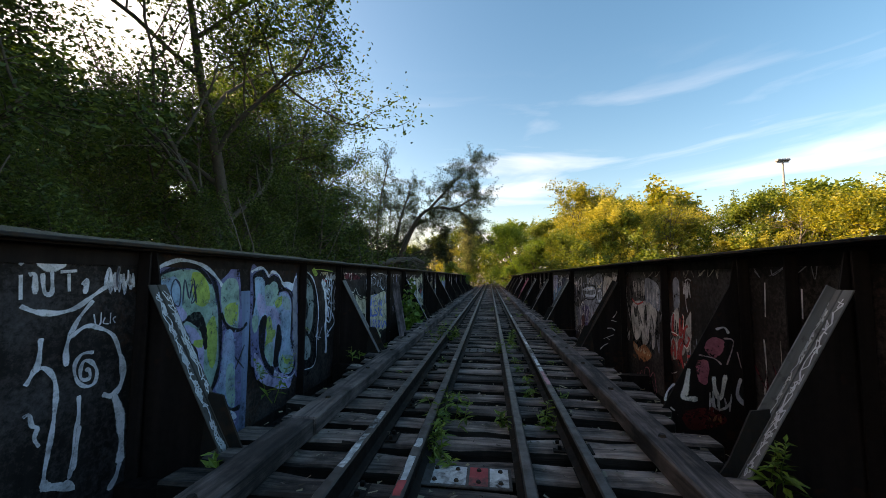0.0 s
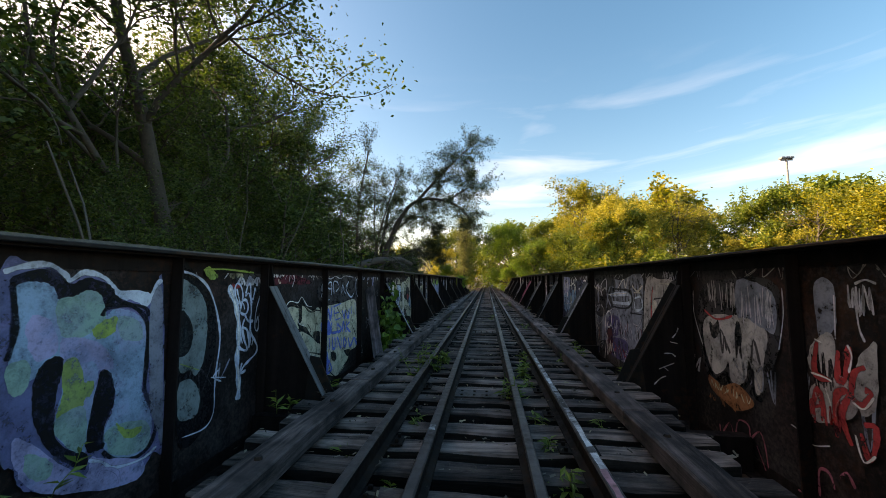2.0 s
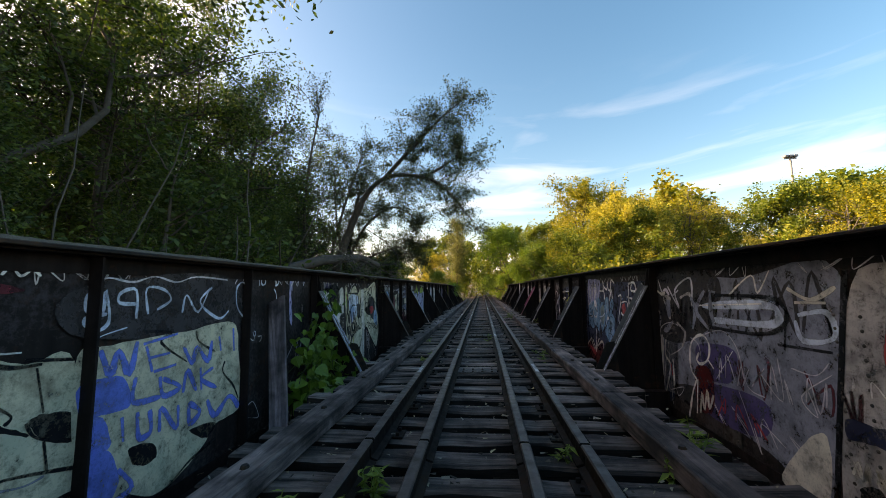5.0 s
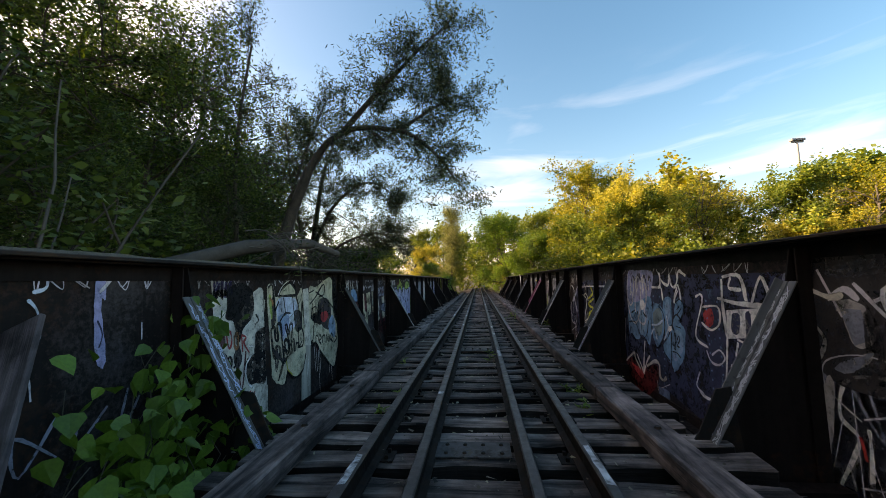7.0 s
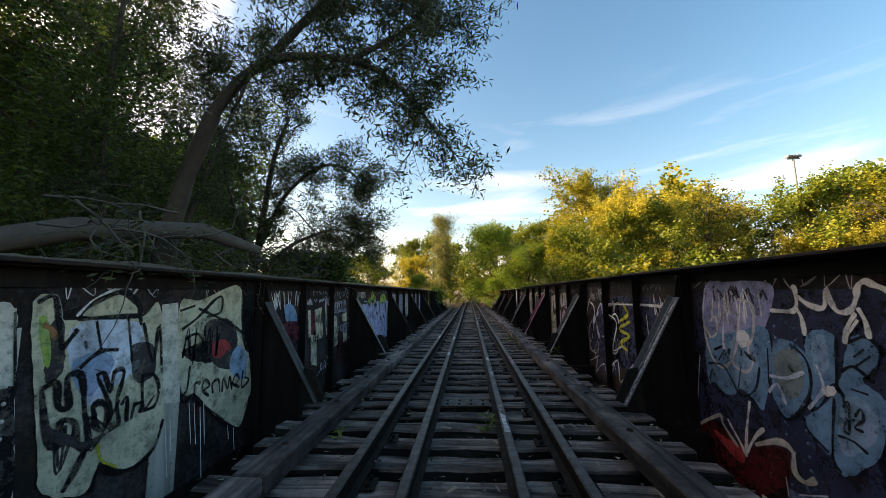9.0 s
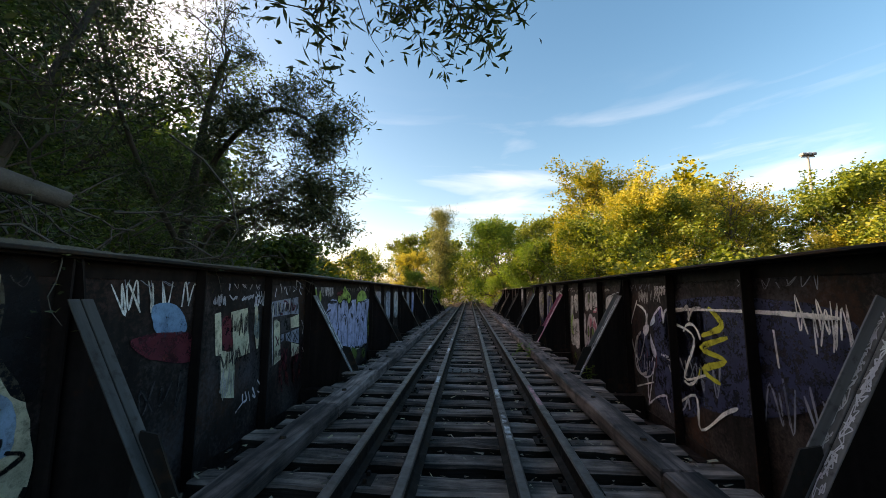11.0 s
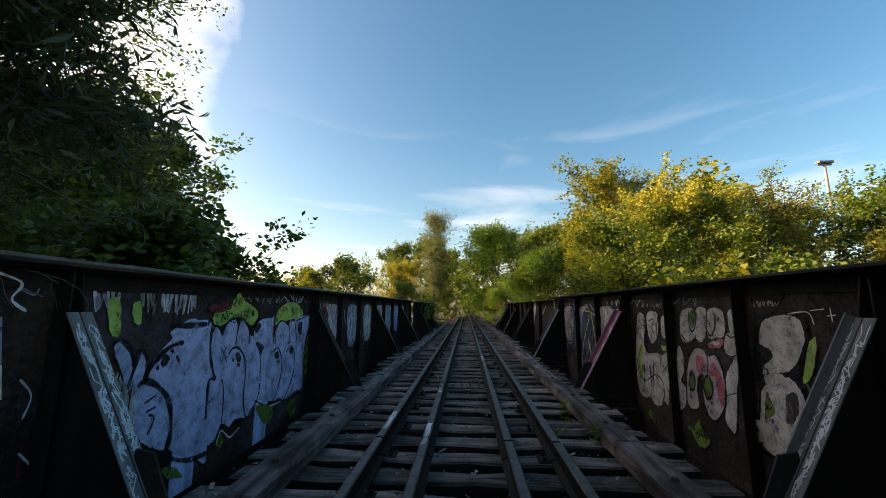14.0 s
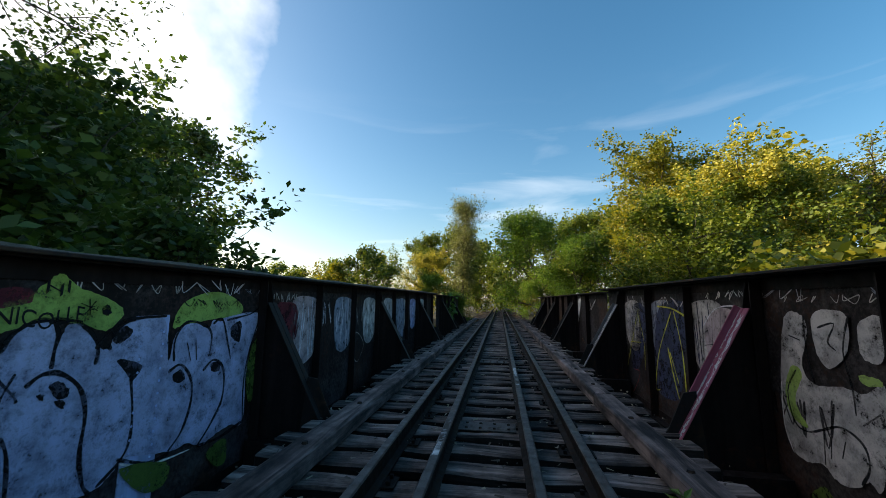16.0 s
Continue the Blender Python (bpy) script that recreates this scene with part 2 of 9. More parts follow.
def extruded(outline, length, y0=0.0):
    """A prism along y from an outline of (x, z)."""
    bm = bmesh.new()
    a = [bm.verts.new((x, y0, z)) for x, z in outline]
    b = [bm.verts.new((x, y0 + length, z)) for x, z in outline]
    n = len(a)
    for k in range(n):
        bm.faces.new((a[k], a[(k + 1) % n], b[(k + 1) % n], b[k]))
    bm.faces.new(a[::-1])
    bm.faces.new(b)
    bmesh.ops.recalc_face_normals(bm, faces=bm.faces)
    return bm


# ---- the setting: ground, bridge deck, girders ----
Y0, Y_SPAN, Y_END = -3.0, 29.4, 44.6        # the deck's start, the joint of two spans, the far abutment
X_LEFT, X_RIGHT = -2.714, 2.734                # the girders' webs
Z_TOP, Z_BOTTOM = 1.55, -0.62


def ground_height(x, y):
    """A valley under the bridge, banks at both ends."""
    bank = min(max((y - (Y_END - 3.0)) / 6.0, 0.0), 1.0)
    near = min(max((-2.0 - y) / 6.0, 0.0), 1.0)
    s = max(bank, near)
    s = s * s * (3 - 2 * s)
    side = min(max((abs(x) - 5.0) / 12.0, 0.0), 1.0)
    low = -3.6 + 0.7 * noise.noise((x * 0.08, y * 0.08, 0.3))
    top = -0.22 - 1.6 * side * side + 0.08 * noise.noise((x * 0.5, y * 0.5, 0.9))
    return low * (1 - s) + top * s


ground_bm = bmesh.new()
axis = [-900, -400, -200, -120, -80] + [k * 4.0 for k in range(-15, 16)] + [80, 120, 200, 400, 900]
rows_v = [[ground_bm.verts.new((x, y + 30, ground_height(x, y + 30))) for x in axis] for y in axis]
for r0, r1 in zip(rows_v, rows_v[1:]):
    for k in range(len(axis) - 1):
        ground_bm.faces.new((r0[k], r0[k + 1], r1[k + 1], r1[k]))
ground = tagged(mesh_object("ground", ground_bm, SOIL), "dark leaf-strewn soil of the river valley and banks", "ground", kind="structure")

deck = tagged(new("bridge_deck"), "old railway bridge deck of weathered timber ties", "bridge deck", kind="structure")

STIFF = 4.12 / 3


def girder(side, name, y0, y1, x_web, knees, z_top):
    """A riveted plate girder: web, flanges with angles, stiffeners; knee braces are placed separately."""
    s = 1 if side == "right" else -1
    g = tagged(new(name), "black riveted steel plate girder covered in graffiti along the track", "girder", kind="structure")
    g.location = (x_web, (y0 + y1) / 2, Z_BOTTOM)

    def at(bm):
        bmesh.ops.translate(bm, verts=bm.verts, vec=(-x_web, -(y0 + y1) / 2, -Z_BOTTOM))
        return bm
    part("web", at(boxed(min(x_web, x_web + s * 0.02), max(x_web, x_web + s * 0.02), y0, y1, Z_BOTTOM, z_top - 0.03)), WEB_STEEL, g)
    part("top_flange", at(boxed(x_web - 0.2, x_web + 0.2, y0, y1, z_top - 0.03, z_top, bevel=0.006)), STEEL_RUSTY, g, "rusty top flange plate")
    part("bottom_flange", at(boxed(x_web - 0.2, x_web + 0.2, y0, y1, Z_BOTTOM - 0.03, Z_BOTTOM, bevel=0.006)), STEEL_RUSTY, g)
    for z, d, tag in ((z_top - 0.031, -1, "top_angle"), (Z_BOTTOM + 0.001, 1, "bottom_angle")):
        bm = bmesh.new()
        xs = sorted((x_web - s * 0.001, x_web - s * 0.016))
        block(bm, *xs, y0, y1, *sorted((z, z + d * 0.14)))
        xs = sorted((x_web - s * 0.017, x_web - s * 0.14))
        block(bm, *xs, y0, y1, *sorted((z, z + d * 0.016)))
        part(tag, at(bm), STEEL, g)
    return g


def stiffener_bm(s):
    """A vertical angle iron with rivet heads on the leg that lies on the web; local origin at the web's face."""
    bm = bmesh.new()
    h0, h1 = Z_BOTTOM + 0.02, Z_TOP - 0.05
    block(bm, *sorted((-s * 0.017, -s * 0.032)), -0.008, 0.09, h0, h1)
    block(bm, *sorted((-s * 0.0325, -s * 0.12)), -0.008, 0.008, h0, h1)
    z = h0 + 0.12
    while z < h1 - 0.05:
        made = bmesh.ops.create_uvsphere(bm, u_segments=8, v_segments=4, radius=0.016)["verts"]
        for v in made:
            v.co = Vector((-s * 0.032 + v.co.x * 0.7, v.co.y + 0.05, v.co.z + z))
        z += 0.12
    return bm


girder_left = girder("left", "girder_left", Y0, 35.7, X_LEFT, (), Z_TOP)
girder_left_far = girder("left", "girder_left_far", 35.95, Y_END, X_LEFT + 0.12, (), Z_TOP - 0.04)
girder_right = girder("right", "girder_right", Y0, Y_SPAN, X_RIGHT, (), Z_TOP + 0.03)
girder_right_far = girder("right", "girder_right_far", Y_SPAN + 0.25, Y_END, X_RIGHT, (), Z_TOP - 0.03)

KNEES_L = [-1.1, 3.0, 6.9, 12.1, 16.1, 19.92, 23.95, 28.15, 32.3, 36.6, 40.7]
KNEES_R = [-1.0, 3.2, 4.4, 7.82, 12.2, 16.15, 20.2, 24.07, 28.25, 33.0, 37.1, 41.2]

stiff_mesh = {}
for s in (-1, 1):
    me = bpy.data.meshes.new("stiffener")
    bm = stiffener_bm(s)
    bm.to_mesh(me)
    bm.free()
    me.materials.append(STEEL)
    stiff_mesh[s] = me


def splice_mesh(s, coat):
    """A flat riveted cover plate on the web, under the lettering."""
    bm = bmesh.new()
    h0, h1 = Z_BOTTOM + 0.15, Z_TOP - 0.42
    block(bm, *sorted((-s * 0.001, -s * 0.012)), -0.15, 0.15, h0, h1, 0.002)
    z = h0 + 0.06
    while z < h1 - 0.04:
        for y in (-0.1, 0.1):
            for v in bmesh.ops.create_uvsphere(bm, u_segments=8, v_segments=4, radius=0.014)["verts"]:
                v.co = Vector((-s * 0.013 + v.co.x * 0.8, v.co.y + y, v.co.z + z))
        z += 0.1
    me = bpy.data.meshes.new("splice_plate")
    bm.to_mesh(me)
    bm.free()
    me.materials.append(coat)
    return me


# cover plates that were painted over with the lettering
COATS = ((-1, 3.8, 5.2, STEEL_TEAL), (-1, 13.0, 15.2, STEEL_CREAM), (-1, 20.5, 23.2, STEEL_BLUE), (1, 9.0, 11.4, STEEL_GREY), (1, 13.2, 15.3, STEEL_TEAL))


def stiffen(g, s, x, ys):
    for y in ys:
        coat = next((c for side, a, b, c in COATS if side == s and a < y < b), None)
        if coat and (s, coat.name) not in stiff_mesh:
            stiff_mesh[s, coat.name] = splice_mesh(s, coat)
        ob = new("splice_plate" if coat else "stiffener", stiff_mesh[s, coat.name] if coat else stiff_mesh[s])
        ob.parent = g
        ob.location = Vector((x, y, 0)) - g.location


def thirds(knees, y0, y1):
    out = []
    for a, b in zip(knees, knees[1:]):
        n = max(2, round((b - a) / 1.5))
        out += [a + (b - a) * k / n for k in range(n)]
    return [y for y in out if y0 + 0.2 < y < y1 - 0.2]


stiffen(girder_left, -1, X_LEFT, thirds(KNEES_L, Y0, 35.7))
stiffen(girder_left_far, -1, X_LEFT + 0.12, thirds(KNEES_L, 35.95, Y_END))
stiffen(girder_right, 1, X_RIGHT, thirds(KNEES_R, Y0, Y_SPAN))
stiffen(girder_right_far, 1, X_RIGHT, thirds(KNEES_R, Y_SPAN + 0.25, Y_END))


def knee(side, y, x_web, strip, scribble=None):
    """A knee brace: a triangular plate across the girder with an angle along its sloping edge and a gusset at its foot."""
    s = 1 if side == "right" else -1
    k = tagged(new("knee_brace"), "black steel knee brace with a sloping scribbled flange", "knee brace",
               group="knee braces along the girders")
    k.location = (x_web, y, 0)
    foot, top = 0.92, 0.17          # how far it stands out from the web
    z0, z1 = -0.12, 1.23
    bm = bmesh.new()
    outline = [(0.035, 1.5), (0.12, 1.5), (top, z1), (foot - 0.06, z0 + 0.1), (foot - 0.06, -0.5), (0.035, -0.5)]
    a = [bm.verts.new((-s * u, 0.045, z)) for u, z in outline]
    b = [bm.verts.new((-s * u, 0.06, z)) for u, z in outline]
    n = len(a)
    for i in range(n):
        bm.faces.new((a[i], a[(i + 1) % n], b[(i + 1) % n], b[i]))
    bm.faces.new(a)
    bm.faces.new(b[::-1])
    bmesh.ops.recalc_face_normals(bm, faces=bm.faces)
    part("plate", bm, STEEL, k)
    if strip is None:
        return k
    slope = Vector((foot - top, 0, z0 - z1))
    length = slope.length
    bm = bmesh.new()
    block(bm, -0.006, 0.006, -0.065, 0.012, 0, length, 0.003)
    block(bm, -0.006, 0.006, 0.022, 0.10, 0, length, 0.003)
    block(bm, -0.07, -0.0062, 0.061, 0.073, 0, length)
    f = part("flange", bm, strip, k, "sloping flange angle with scribbled paint")
    ang = math.atan2(slope.x, -slope.z)
    f.matrix_basis = Matrix.Translation((-s * foot, 0, z0)) @ Matrix.Rotation(s * ang, 4, "Y") 
    if scribble:
        marks = bmesh.new()
        rng = random.Random(int(y * 100))
        for lane in (-0.03, -0.022, 0.055, 0.066):
            z, last, turn = rng.uniform(0.06, 0.16), None, 1
            while z < length - 0.1:
                z += rng.uniform(0.01, 0.09) if turn > 0 else -rng.uniform(0.0, 0.045)
                turn = -turn if rng.random() < 0.6 else turn
                q = Vector((lane + rng.uniform(-0.028, 0.026), max(0.04, z)))
                if last is not None and rng.random() > 0.07:
                    d = q - last
                    w = Vector((-d.y, d.x)).normalized() * rng.uniform(0.0026, 0.0048)
                    marks.faces.new([marks.verts.new((-s * 0.0085, c.x, c.y)) for c in (last + w, q + w, q - w, last - w)])
                last = q
        tagged(part("scribble", marks, scribble, f, "scribbled pale paint marker lines"), kind="stuff")
    bm = bmesh.new()
    outline = [(foot - 0.34, -0.45), (foot + 0.24, -0.45), (foot + 0.22, -0.2), (foot + 0.12, -0.1), (foot + 0.03, 0.03), (foot - 0.05, 0.2), (foot - 0.13, 0.38), (foot - 0.25, 0.4)]
    a = [bm.verts.new((-s * u, 0.028, z)) for u, z in outline]
    b = [bm.verts.new((-s * u, 0.0445, z)) for u, z in outline]
    n = len(a)
    for i in range(n):
        bm.faces.new((a[i], a[(i + 1) % n], b[(i + 1) % n], b[i]))
    bm.faces.new(a)
    bm.faces.new(b[::-1])
    bmesh.ops.recalc_face_normals(bm, faces=bm.faces)
    part("gusset", bm, STEEL_RUSTY, k)
    return k


MARKER = make_plain("pale_marker_paint", (0.6, 0.6, 0.62), 0.6, 0.3, 20.0, 0.05)
MARKER_BLUE = make_plain("pale_blue_marker_paint", (0.5, 0.58, 0.75), 0.6, 0.3, 20.0, 0.05)
MARK_L = {1: MARKER, 3: MARKER_BLUE, 5: MARKER}
MARK_R = {1: MARKER, 4: MARKER, 5: MARKER, 6: MARKER, 7: MARKER, 8: MARKER}
STRIPS_L = {2: STEEL_PALE, 3: STEEL_PALE, 5: STEEL_PALE, 6: STEEL_RUSTY}
STRIPS_R = {1: STEEL_PALE, 2: None, 3: STEEL_RUSTY, 4: STEEL_PALE, 5: STEEL_PALE, 6: STEEL_PALE, 7: STEEL_PINK, 8: STEEL_PALE}
for k, y in enumerate(KNEES_L):
    knee("left", y, X_LEFT if y < 35.8 else X_LEFT + 0.12, STRIPS_L.get(k, STEEL_GREY), MARK_L.get(k))
for k, y in enumerate(KNEES_R):
    knee("right", y, X_RIGHT, STRIPS_R.get(k, STEEL_GREY), MARK_R.get(k))

# ties, each a piece of the deck
tie_meshes = []
for k in range(6):
    rng = random.Random(k)
    bm = boxed(-1.9, 1.9, -0.112, 0.112, -0.24, 0.0, bevel=0.018)
    bmesh.ops.subdivide_edges(bm, edges=[e for e in bm.edges if abs(e.verts[0].co.x - e.verts[1].co.x) > 1], cuts=15)
    for v in bm.verts:
        v.co.y += 0.034 * noise.noise((v.co.x * 2.6, k * 3.1, v.co.z * 5 + v.co.y * 9))
        v.co.z += 0.022 * noise.noise((v.co.x * 2.9, k * 5.7 + v.co.y * 6, 1.7))
        if abs(v.co.x) > 1.9:
            v.co.x += (0.09 if v.co.x > 0 else -0.09) * (rng.random() - 0.5)
    me = bpy.data.meshes.new("tie")
    bm.to_mesh(me)
    bm.free()
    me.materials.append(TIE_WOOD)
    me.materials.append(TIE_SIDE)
    # only upward faces stay pale; the gaps' shade is in the side colour
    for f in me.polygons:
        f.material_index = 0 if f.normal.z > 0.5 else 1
    tie_meshes.append(me)
TIE = 0.385
rng = random.Random(5)
y = Y0 + 0.2
while y < 64:
    ob = new("tie", rng.choice(tie_meshes))
    ob.parent = deck
    ob.matrix_basis = pose(rng.uniform(-0.11, 0.11), y + rng.uniform(-0.015, 0.015), rng.uniform(-0.016, 0.002), 0, rng.uniform(-0.3, 0.3), rng.uniform(-0.9, 0.9) + rng.choice((0, 180)))
    y += TIE

# rails
RAIL_OUTLINE = [(-0.06, 0.0), (0.06, 0.0), (0.06, 0.010), (0.014, 0.026), (0.009, 0.115), (0.036, 0.125), (0.036, 0.152), (0.027, 0.162),
                (-0.027, 0.162), (-0.036, 0.152), (-0.036, 0.125), (-0.009, 0.115), (-0.014, 0.026), (-0.06, 0.010)]


def rail(name, x, z, label):
    r = tagged(new(name), label, "rail", group="rails of the track", kind="structure")
    r.location = (x, 0, z)
    start = Y0
    while start < 120:
        bm = extruded(RAIL_OUTLINE, 11.97, start)
        for f in bm.faces:
            if f.normal.z > 0.4 and f.calc_center_median().z > 0.14:
                f.material_index = 1
        part("rail_length", bm, [RAIL_STEEL, RAIL_TOP], r)
        start += 12.0
    return r


rail("running_rail", -0.755, 0.008, "rusty steel running rail spiked to the ties")
rail("running_rail", 0.755, 0.008, "rusty steel running rail spiked to the ties")
rail("guard_rail", -0.352, 0.008, "dull rusty inner guard rail beside the running rail")
rail("guard_rail", 0.352, 0.008, "dull rusty inner guard rail beside the running rail")


def guard_timbers(s, joints):
    for a, b in zip(joints, joints[1:]):
        t = tagged(new("guard_timber"), "grey weathered squared timber bolted along the tie ends", "timber", group="guard timbers along the ties")
        t.location = ((1.38 if s > 0 else -1.40), a, 0.004)
        ln = b - a - 0.015
        bm = boxed(0, ln, -0.115, 0.115, 0, 0.15, bevel=0.014)
        bmesh.ops.subdivide_edges(bm, edges=[e for e in bm.edges if abs(e.verts[0].co.x - e.verts[1].co.x) > 1], cuts=14)
        for v in bm.verts:
            v.co.y += 0.014 * noise.noise((v.co.x * 1.1 + a, s * 4.0, v.co.z * 4))
            v.co.z += 0.01 * noise.noise((v.co.x * 1.6 + a, s * 7.0 + v.co.y * 7, 2))
        ob = part("beam", bm, BEAM_WOOD, t)
        ob.rotation_euler = (0, 0, radians(90))
        x = 0.5
        while x < ln - 0.2:
            bolt = bmesh.new()
            bmesh.ops.create_cone(bolt, cap_ends=True, segments=8, radius1=0.03, radius2=0.022, depth=0.02)
            bo = part("bolt", bolt, STEEL_RUSTY, t)
            bo.location = (0, x, 0.158)
            x += 1.16


guard_timbers(-1, [-3.0, 3.28, 6.87, 13.91, 17.66, 19.96, 25.3, 31.7, 38.2, 44.6])
guard_timbers(1, [-3.0, 1.63, 6.17, 10.35, 13.14, 16.39, 21.11, 24.93, 31.2, 37.7, 44.6])

# floor beams and stringers under the ties
for y in KNEES_L:
    fb = tagged(new("floor_beam"), "black steel cross beam below the ties", "beam", group="floor beams", kind="structure")
    part("beam", boxed(X_LEFT + 0.05, X_RIGHT - 0.05, y - 0.12, y + 0.02, -0.75, -0.27), STEEL, fb)
for x in (-0.75, 0.75):
    st = tagged(mesh_object("stringer", boxed(x - 0.12, x + 0.12, Y0, Y_END, -0.7, -0.25), STEEL), "black steel stringer below the ties", "beam", kind="structure")
ab = tagged(mesh_object("abutment", boxed(-4.0, 4.0, Y_END + 0.02, Y_END + 1.4, -4.5, -0.27, bevel=0.03), make_plain("old_concrete", (0.25, 0.24, 0.22))), "old concrete abutment at the far end", "abutment", kind="structure")

# ---- trees ----
def unit(v):
    return v / (np.linalg.norm(v) + 1e-9)


class Growth:
    """Gathers tubes for the wood and small blades for the leaves of one tree."""

    def __init__(self, seed):
        self.r = np.random.RandomState(seed)
        self.v, self.f, self.n = [], [], 0
        self.tips = []

    def tube(self, pts, r0, r1, sides=6):
        pts = [np.array(p, float) for p in pts]
        k = len(pts)
        base = self.n
        for i, p in enumerate(pts):
            d = unit(pts[min(i + 1, k - 1)] - pts[max(i - 1, 0)])
            u = unit(np.cross(d, (0.31, 0.2, 0.93) if abs(d[2]) < 0.9 else (1, 0, 0)))
            w = np.cross(d, u)
            rad = r0 + (r1 - r0) * i / (k - 1)
            for j in range(sides):
                a = 2 * math.pi * j / sides
                self.v.append(p + rad * (math.cos(a) * u + math.sin(a) * w))
        for i in range(k - 1):
            for j in range(sides):
                a, b = base + i * sides + j, base + i * sides + (j + 1) % sides
                self.f.append((a, b, b + sides, a + sides))
        self.n += k * sides

    def limb(self, p, d, length, rad, depth, spread=0.6, up=0.15, kids=4, bend=0.25, sides=6, bare=True):
        """A bent limb that splits into smaller ones; its last order carries the leaves."""
        steps = 5
        pts = [np.array(p, float)]
        d = unit(np.array(d, float))
        for _ in range(steps):
            d = unit(d + self.r.normal(0, bend / 2, 3) + np.array((0, 0, up * 0.4)))
            pts.append(pts[-1] + d * length / steps)
        if depth or bare:
            self.tube(pts, rad, rad * 0.45, sides)
        if depth == 0:
            self.tips.append((pts[1], pts[-1]))
            return
        for i in range(kids):
            f = 0.35 + 0.65 * (i + self.r.uniform(0, 0.9)) / kids
            k = min(int(f * steps), steps - 1)
            q = pts[k] + (pts[k + 1] - pts[k]) * (f * steps - k if f * steps - k <= 1 else 1)
            nd = unit(unit(pts[k + 1] - pts[k]) * (1 - spread * 0.5) + spread * unit(self.r.normal(0, 1, 3)) + np.array((0, 0, up)))
            self.limb(q, nd, length * self.r.uniform(0.5, 0.72), rad * 0.45, depth - 1, spread, up, kids, bend, max(3, sides - 1), bare)
        self.tips.append((pts[-2], pts[-1]))

    def leaves(self, total, size, slim=0.5, scatter=0.35, droop=0.0, flat=0.5):
        """Blades round the tips: rhombic, folded a little, one island each."""
        r = self.r
        n = len(self.tips)
        idx = r.randint(0, n, total)
        a = np.array([t[0] for t in self.tips])[idx]
        b = np.array([t[1] for t in self.tips])[idx]
        f = r.uniform(0, 1.15, (total, 1))
        c = a + (b - a) * f + r.normal(0, scatter, (total, 3)) * np.array((1, 1, 0.8))
        d = r.normal(0, 1, (total, 3))
        d[:, 2] = d[:, 2] * flat - droop
        d /= np.linalg.norm(d, axis=1)[:, None]
        w = np.cross(d, r.normal(0, 1, (total, 3)))
        w /= np.linalg.norm(w, axis=1)[:, None] + 1e-9
        s = (size * r.uniform(0.6, 1.3, total))[:, None]
        nrm = np.cross(d, w)
        quad = np.stack([c - d * s * 0.5, c + w * s * slim * 0.5 + nrm * s * 0.08, c + d * s * 0.5, c - w * s * slim * 0.5 + nrm * s * 0.08], 1)
        return quad.reshape(-1, 3)


def fast_mesh(name, verts, sizes, loops, material, smooth=False):
    me = bpy.data.meshes.new(name)
    verts = np.asarray(verts, np.float32)
    loops = np.asarray(loops, np.int32)
    me.vertices.add(len(verts))
    me.vertices.foreach_set("co", verts.ravel())
    me.loops.add(len(loops))
    me.loops.foreach_set("vertex_index", loops)
    n = len(loops) // sizes
    me.polygons.add(n)
    me.polygons.foreach_set("loop_start", np.arange(n, dtype=np.int32) * sizes)
    if smooth:
        me.polygons.foreach_set("use_smooth", np.ones(n, dtype=bool))
    me.update(calc_edges=True)
    me.materials.append(material)
    return me


def finish_tree(g, name, label, bark, leaf, quads, category="tree", group=""):
    t = tagged(new(name), label, category, group=group)
    trunk = new("trunk", fast_mesh("trunk", g.v, 4, np.array(g.f).ravel(), bark, True))
    crown = new("crown", fast_mesh("crown", quads, 4, np.arange(len(quads)), leaf))
    trunk.parent = crown.parent = t
    return t


def broad_tree(seed, label, height, spread, leaf, leaves, size, bark=None, slim=0.6, low=0.25, kids=5, group="", scatter=0.4, bare=True):
    """A tree with a leading stem and limbs all the way up; its foot is at the origin."""
    g = Growth(seed)
    r = g.r
    stem = [np.array((0.0, 0.0, -0.4))]
    steps = 8
    d = np.array((r.uniform(-0.1, 0.1), r.uniform(-0.1, 0.1), 1.0))
    for _ in range(steps):
        d = unit(d + np.array((*r.normal(0, 0.09, 2), 0.1)))
        stem.append(stem[-1] + d * height * 0.92 / steps)
    rad = height * 0.017
    g.tube(stem, rad, rad * 0.22, 8)
    limbs = 11
    for i in range(limbs):
        f = low + (0.97 - low) * i / (limbs - 1)
        k = min(int(f * steps), steps - 1)
        p = stem[k] + (stem[k + 1] - stem[k]) * (f * steps - k)
        az = i * 2.4 + r.uniform(-0.5, 0.5)
        round_out = math.sin(math.pi * min(1.0, 0.25 + 0.75 * (f - low) / (1 - low))) ** 0.7
        length = spread * (0.4 + 0.75 * round_out) * r.uniform(0.75, 1.15)
        dirn = np.array((math.cos(az), math.sin(az), 0.25 + 0.9 * f))
        g.limb(p, dirn, length, rad * (0.5 - 0.3 * f), 2, 0.75, 0.12, kids, 0.3, 5, bare)
    g.tips.append((stem[-2], stem[-1]))
    return finish_tree(g, "tree", label, bark or BARK, leaf, g.leaves(leaves, size, slim, scatter), group=group)


def plant_tree(ob, x, y, scale=1.0, turn=0.0, z=None):
    c = copy_thing(ob, pose(x, y, (ground_height(x, y) if z is None else z) - 0.05, 0, 0, turn))
    c.scale = (scale, scale, scale)
    return c


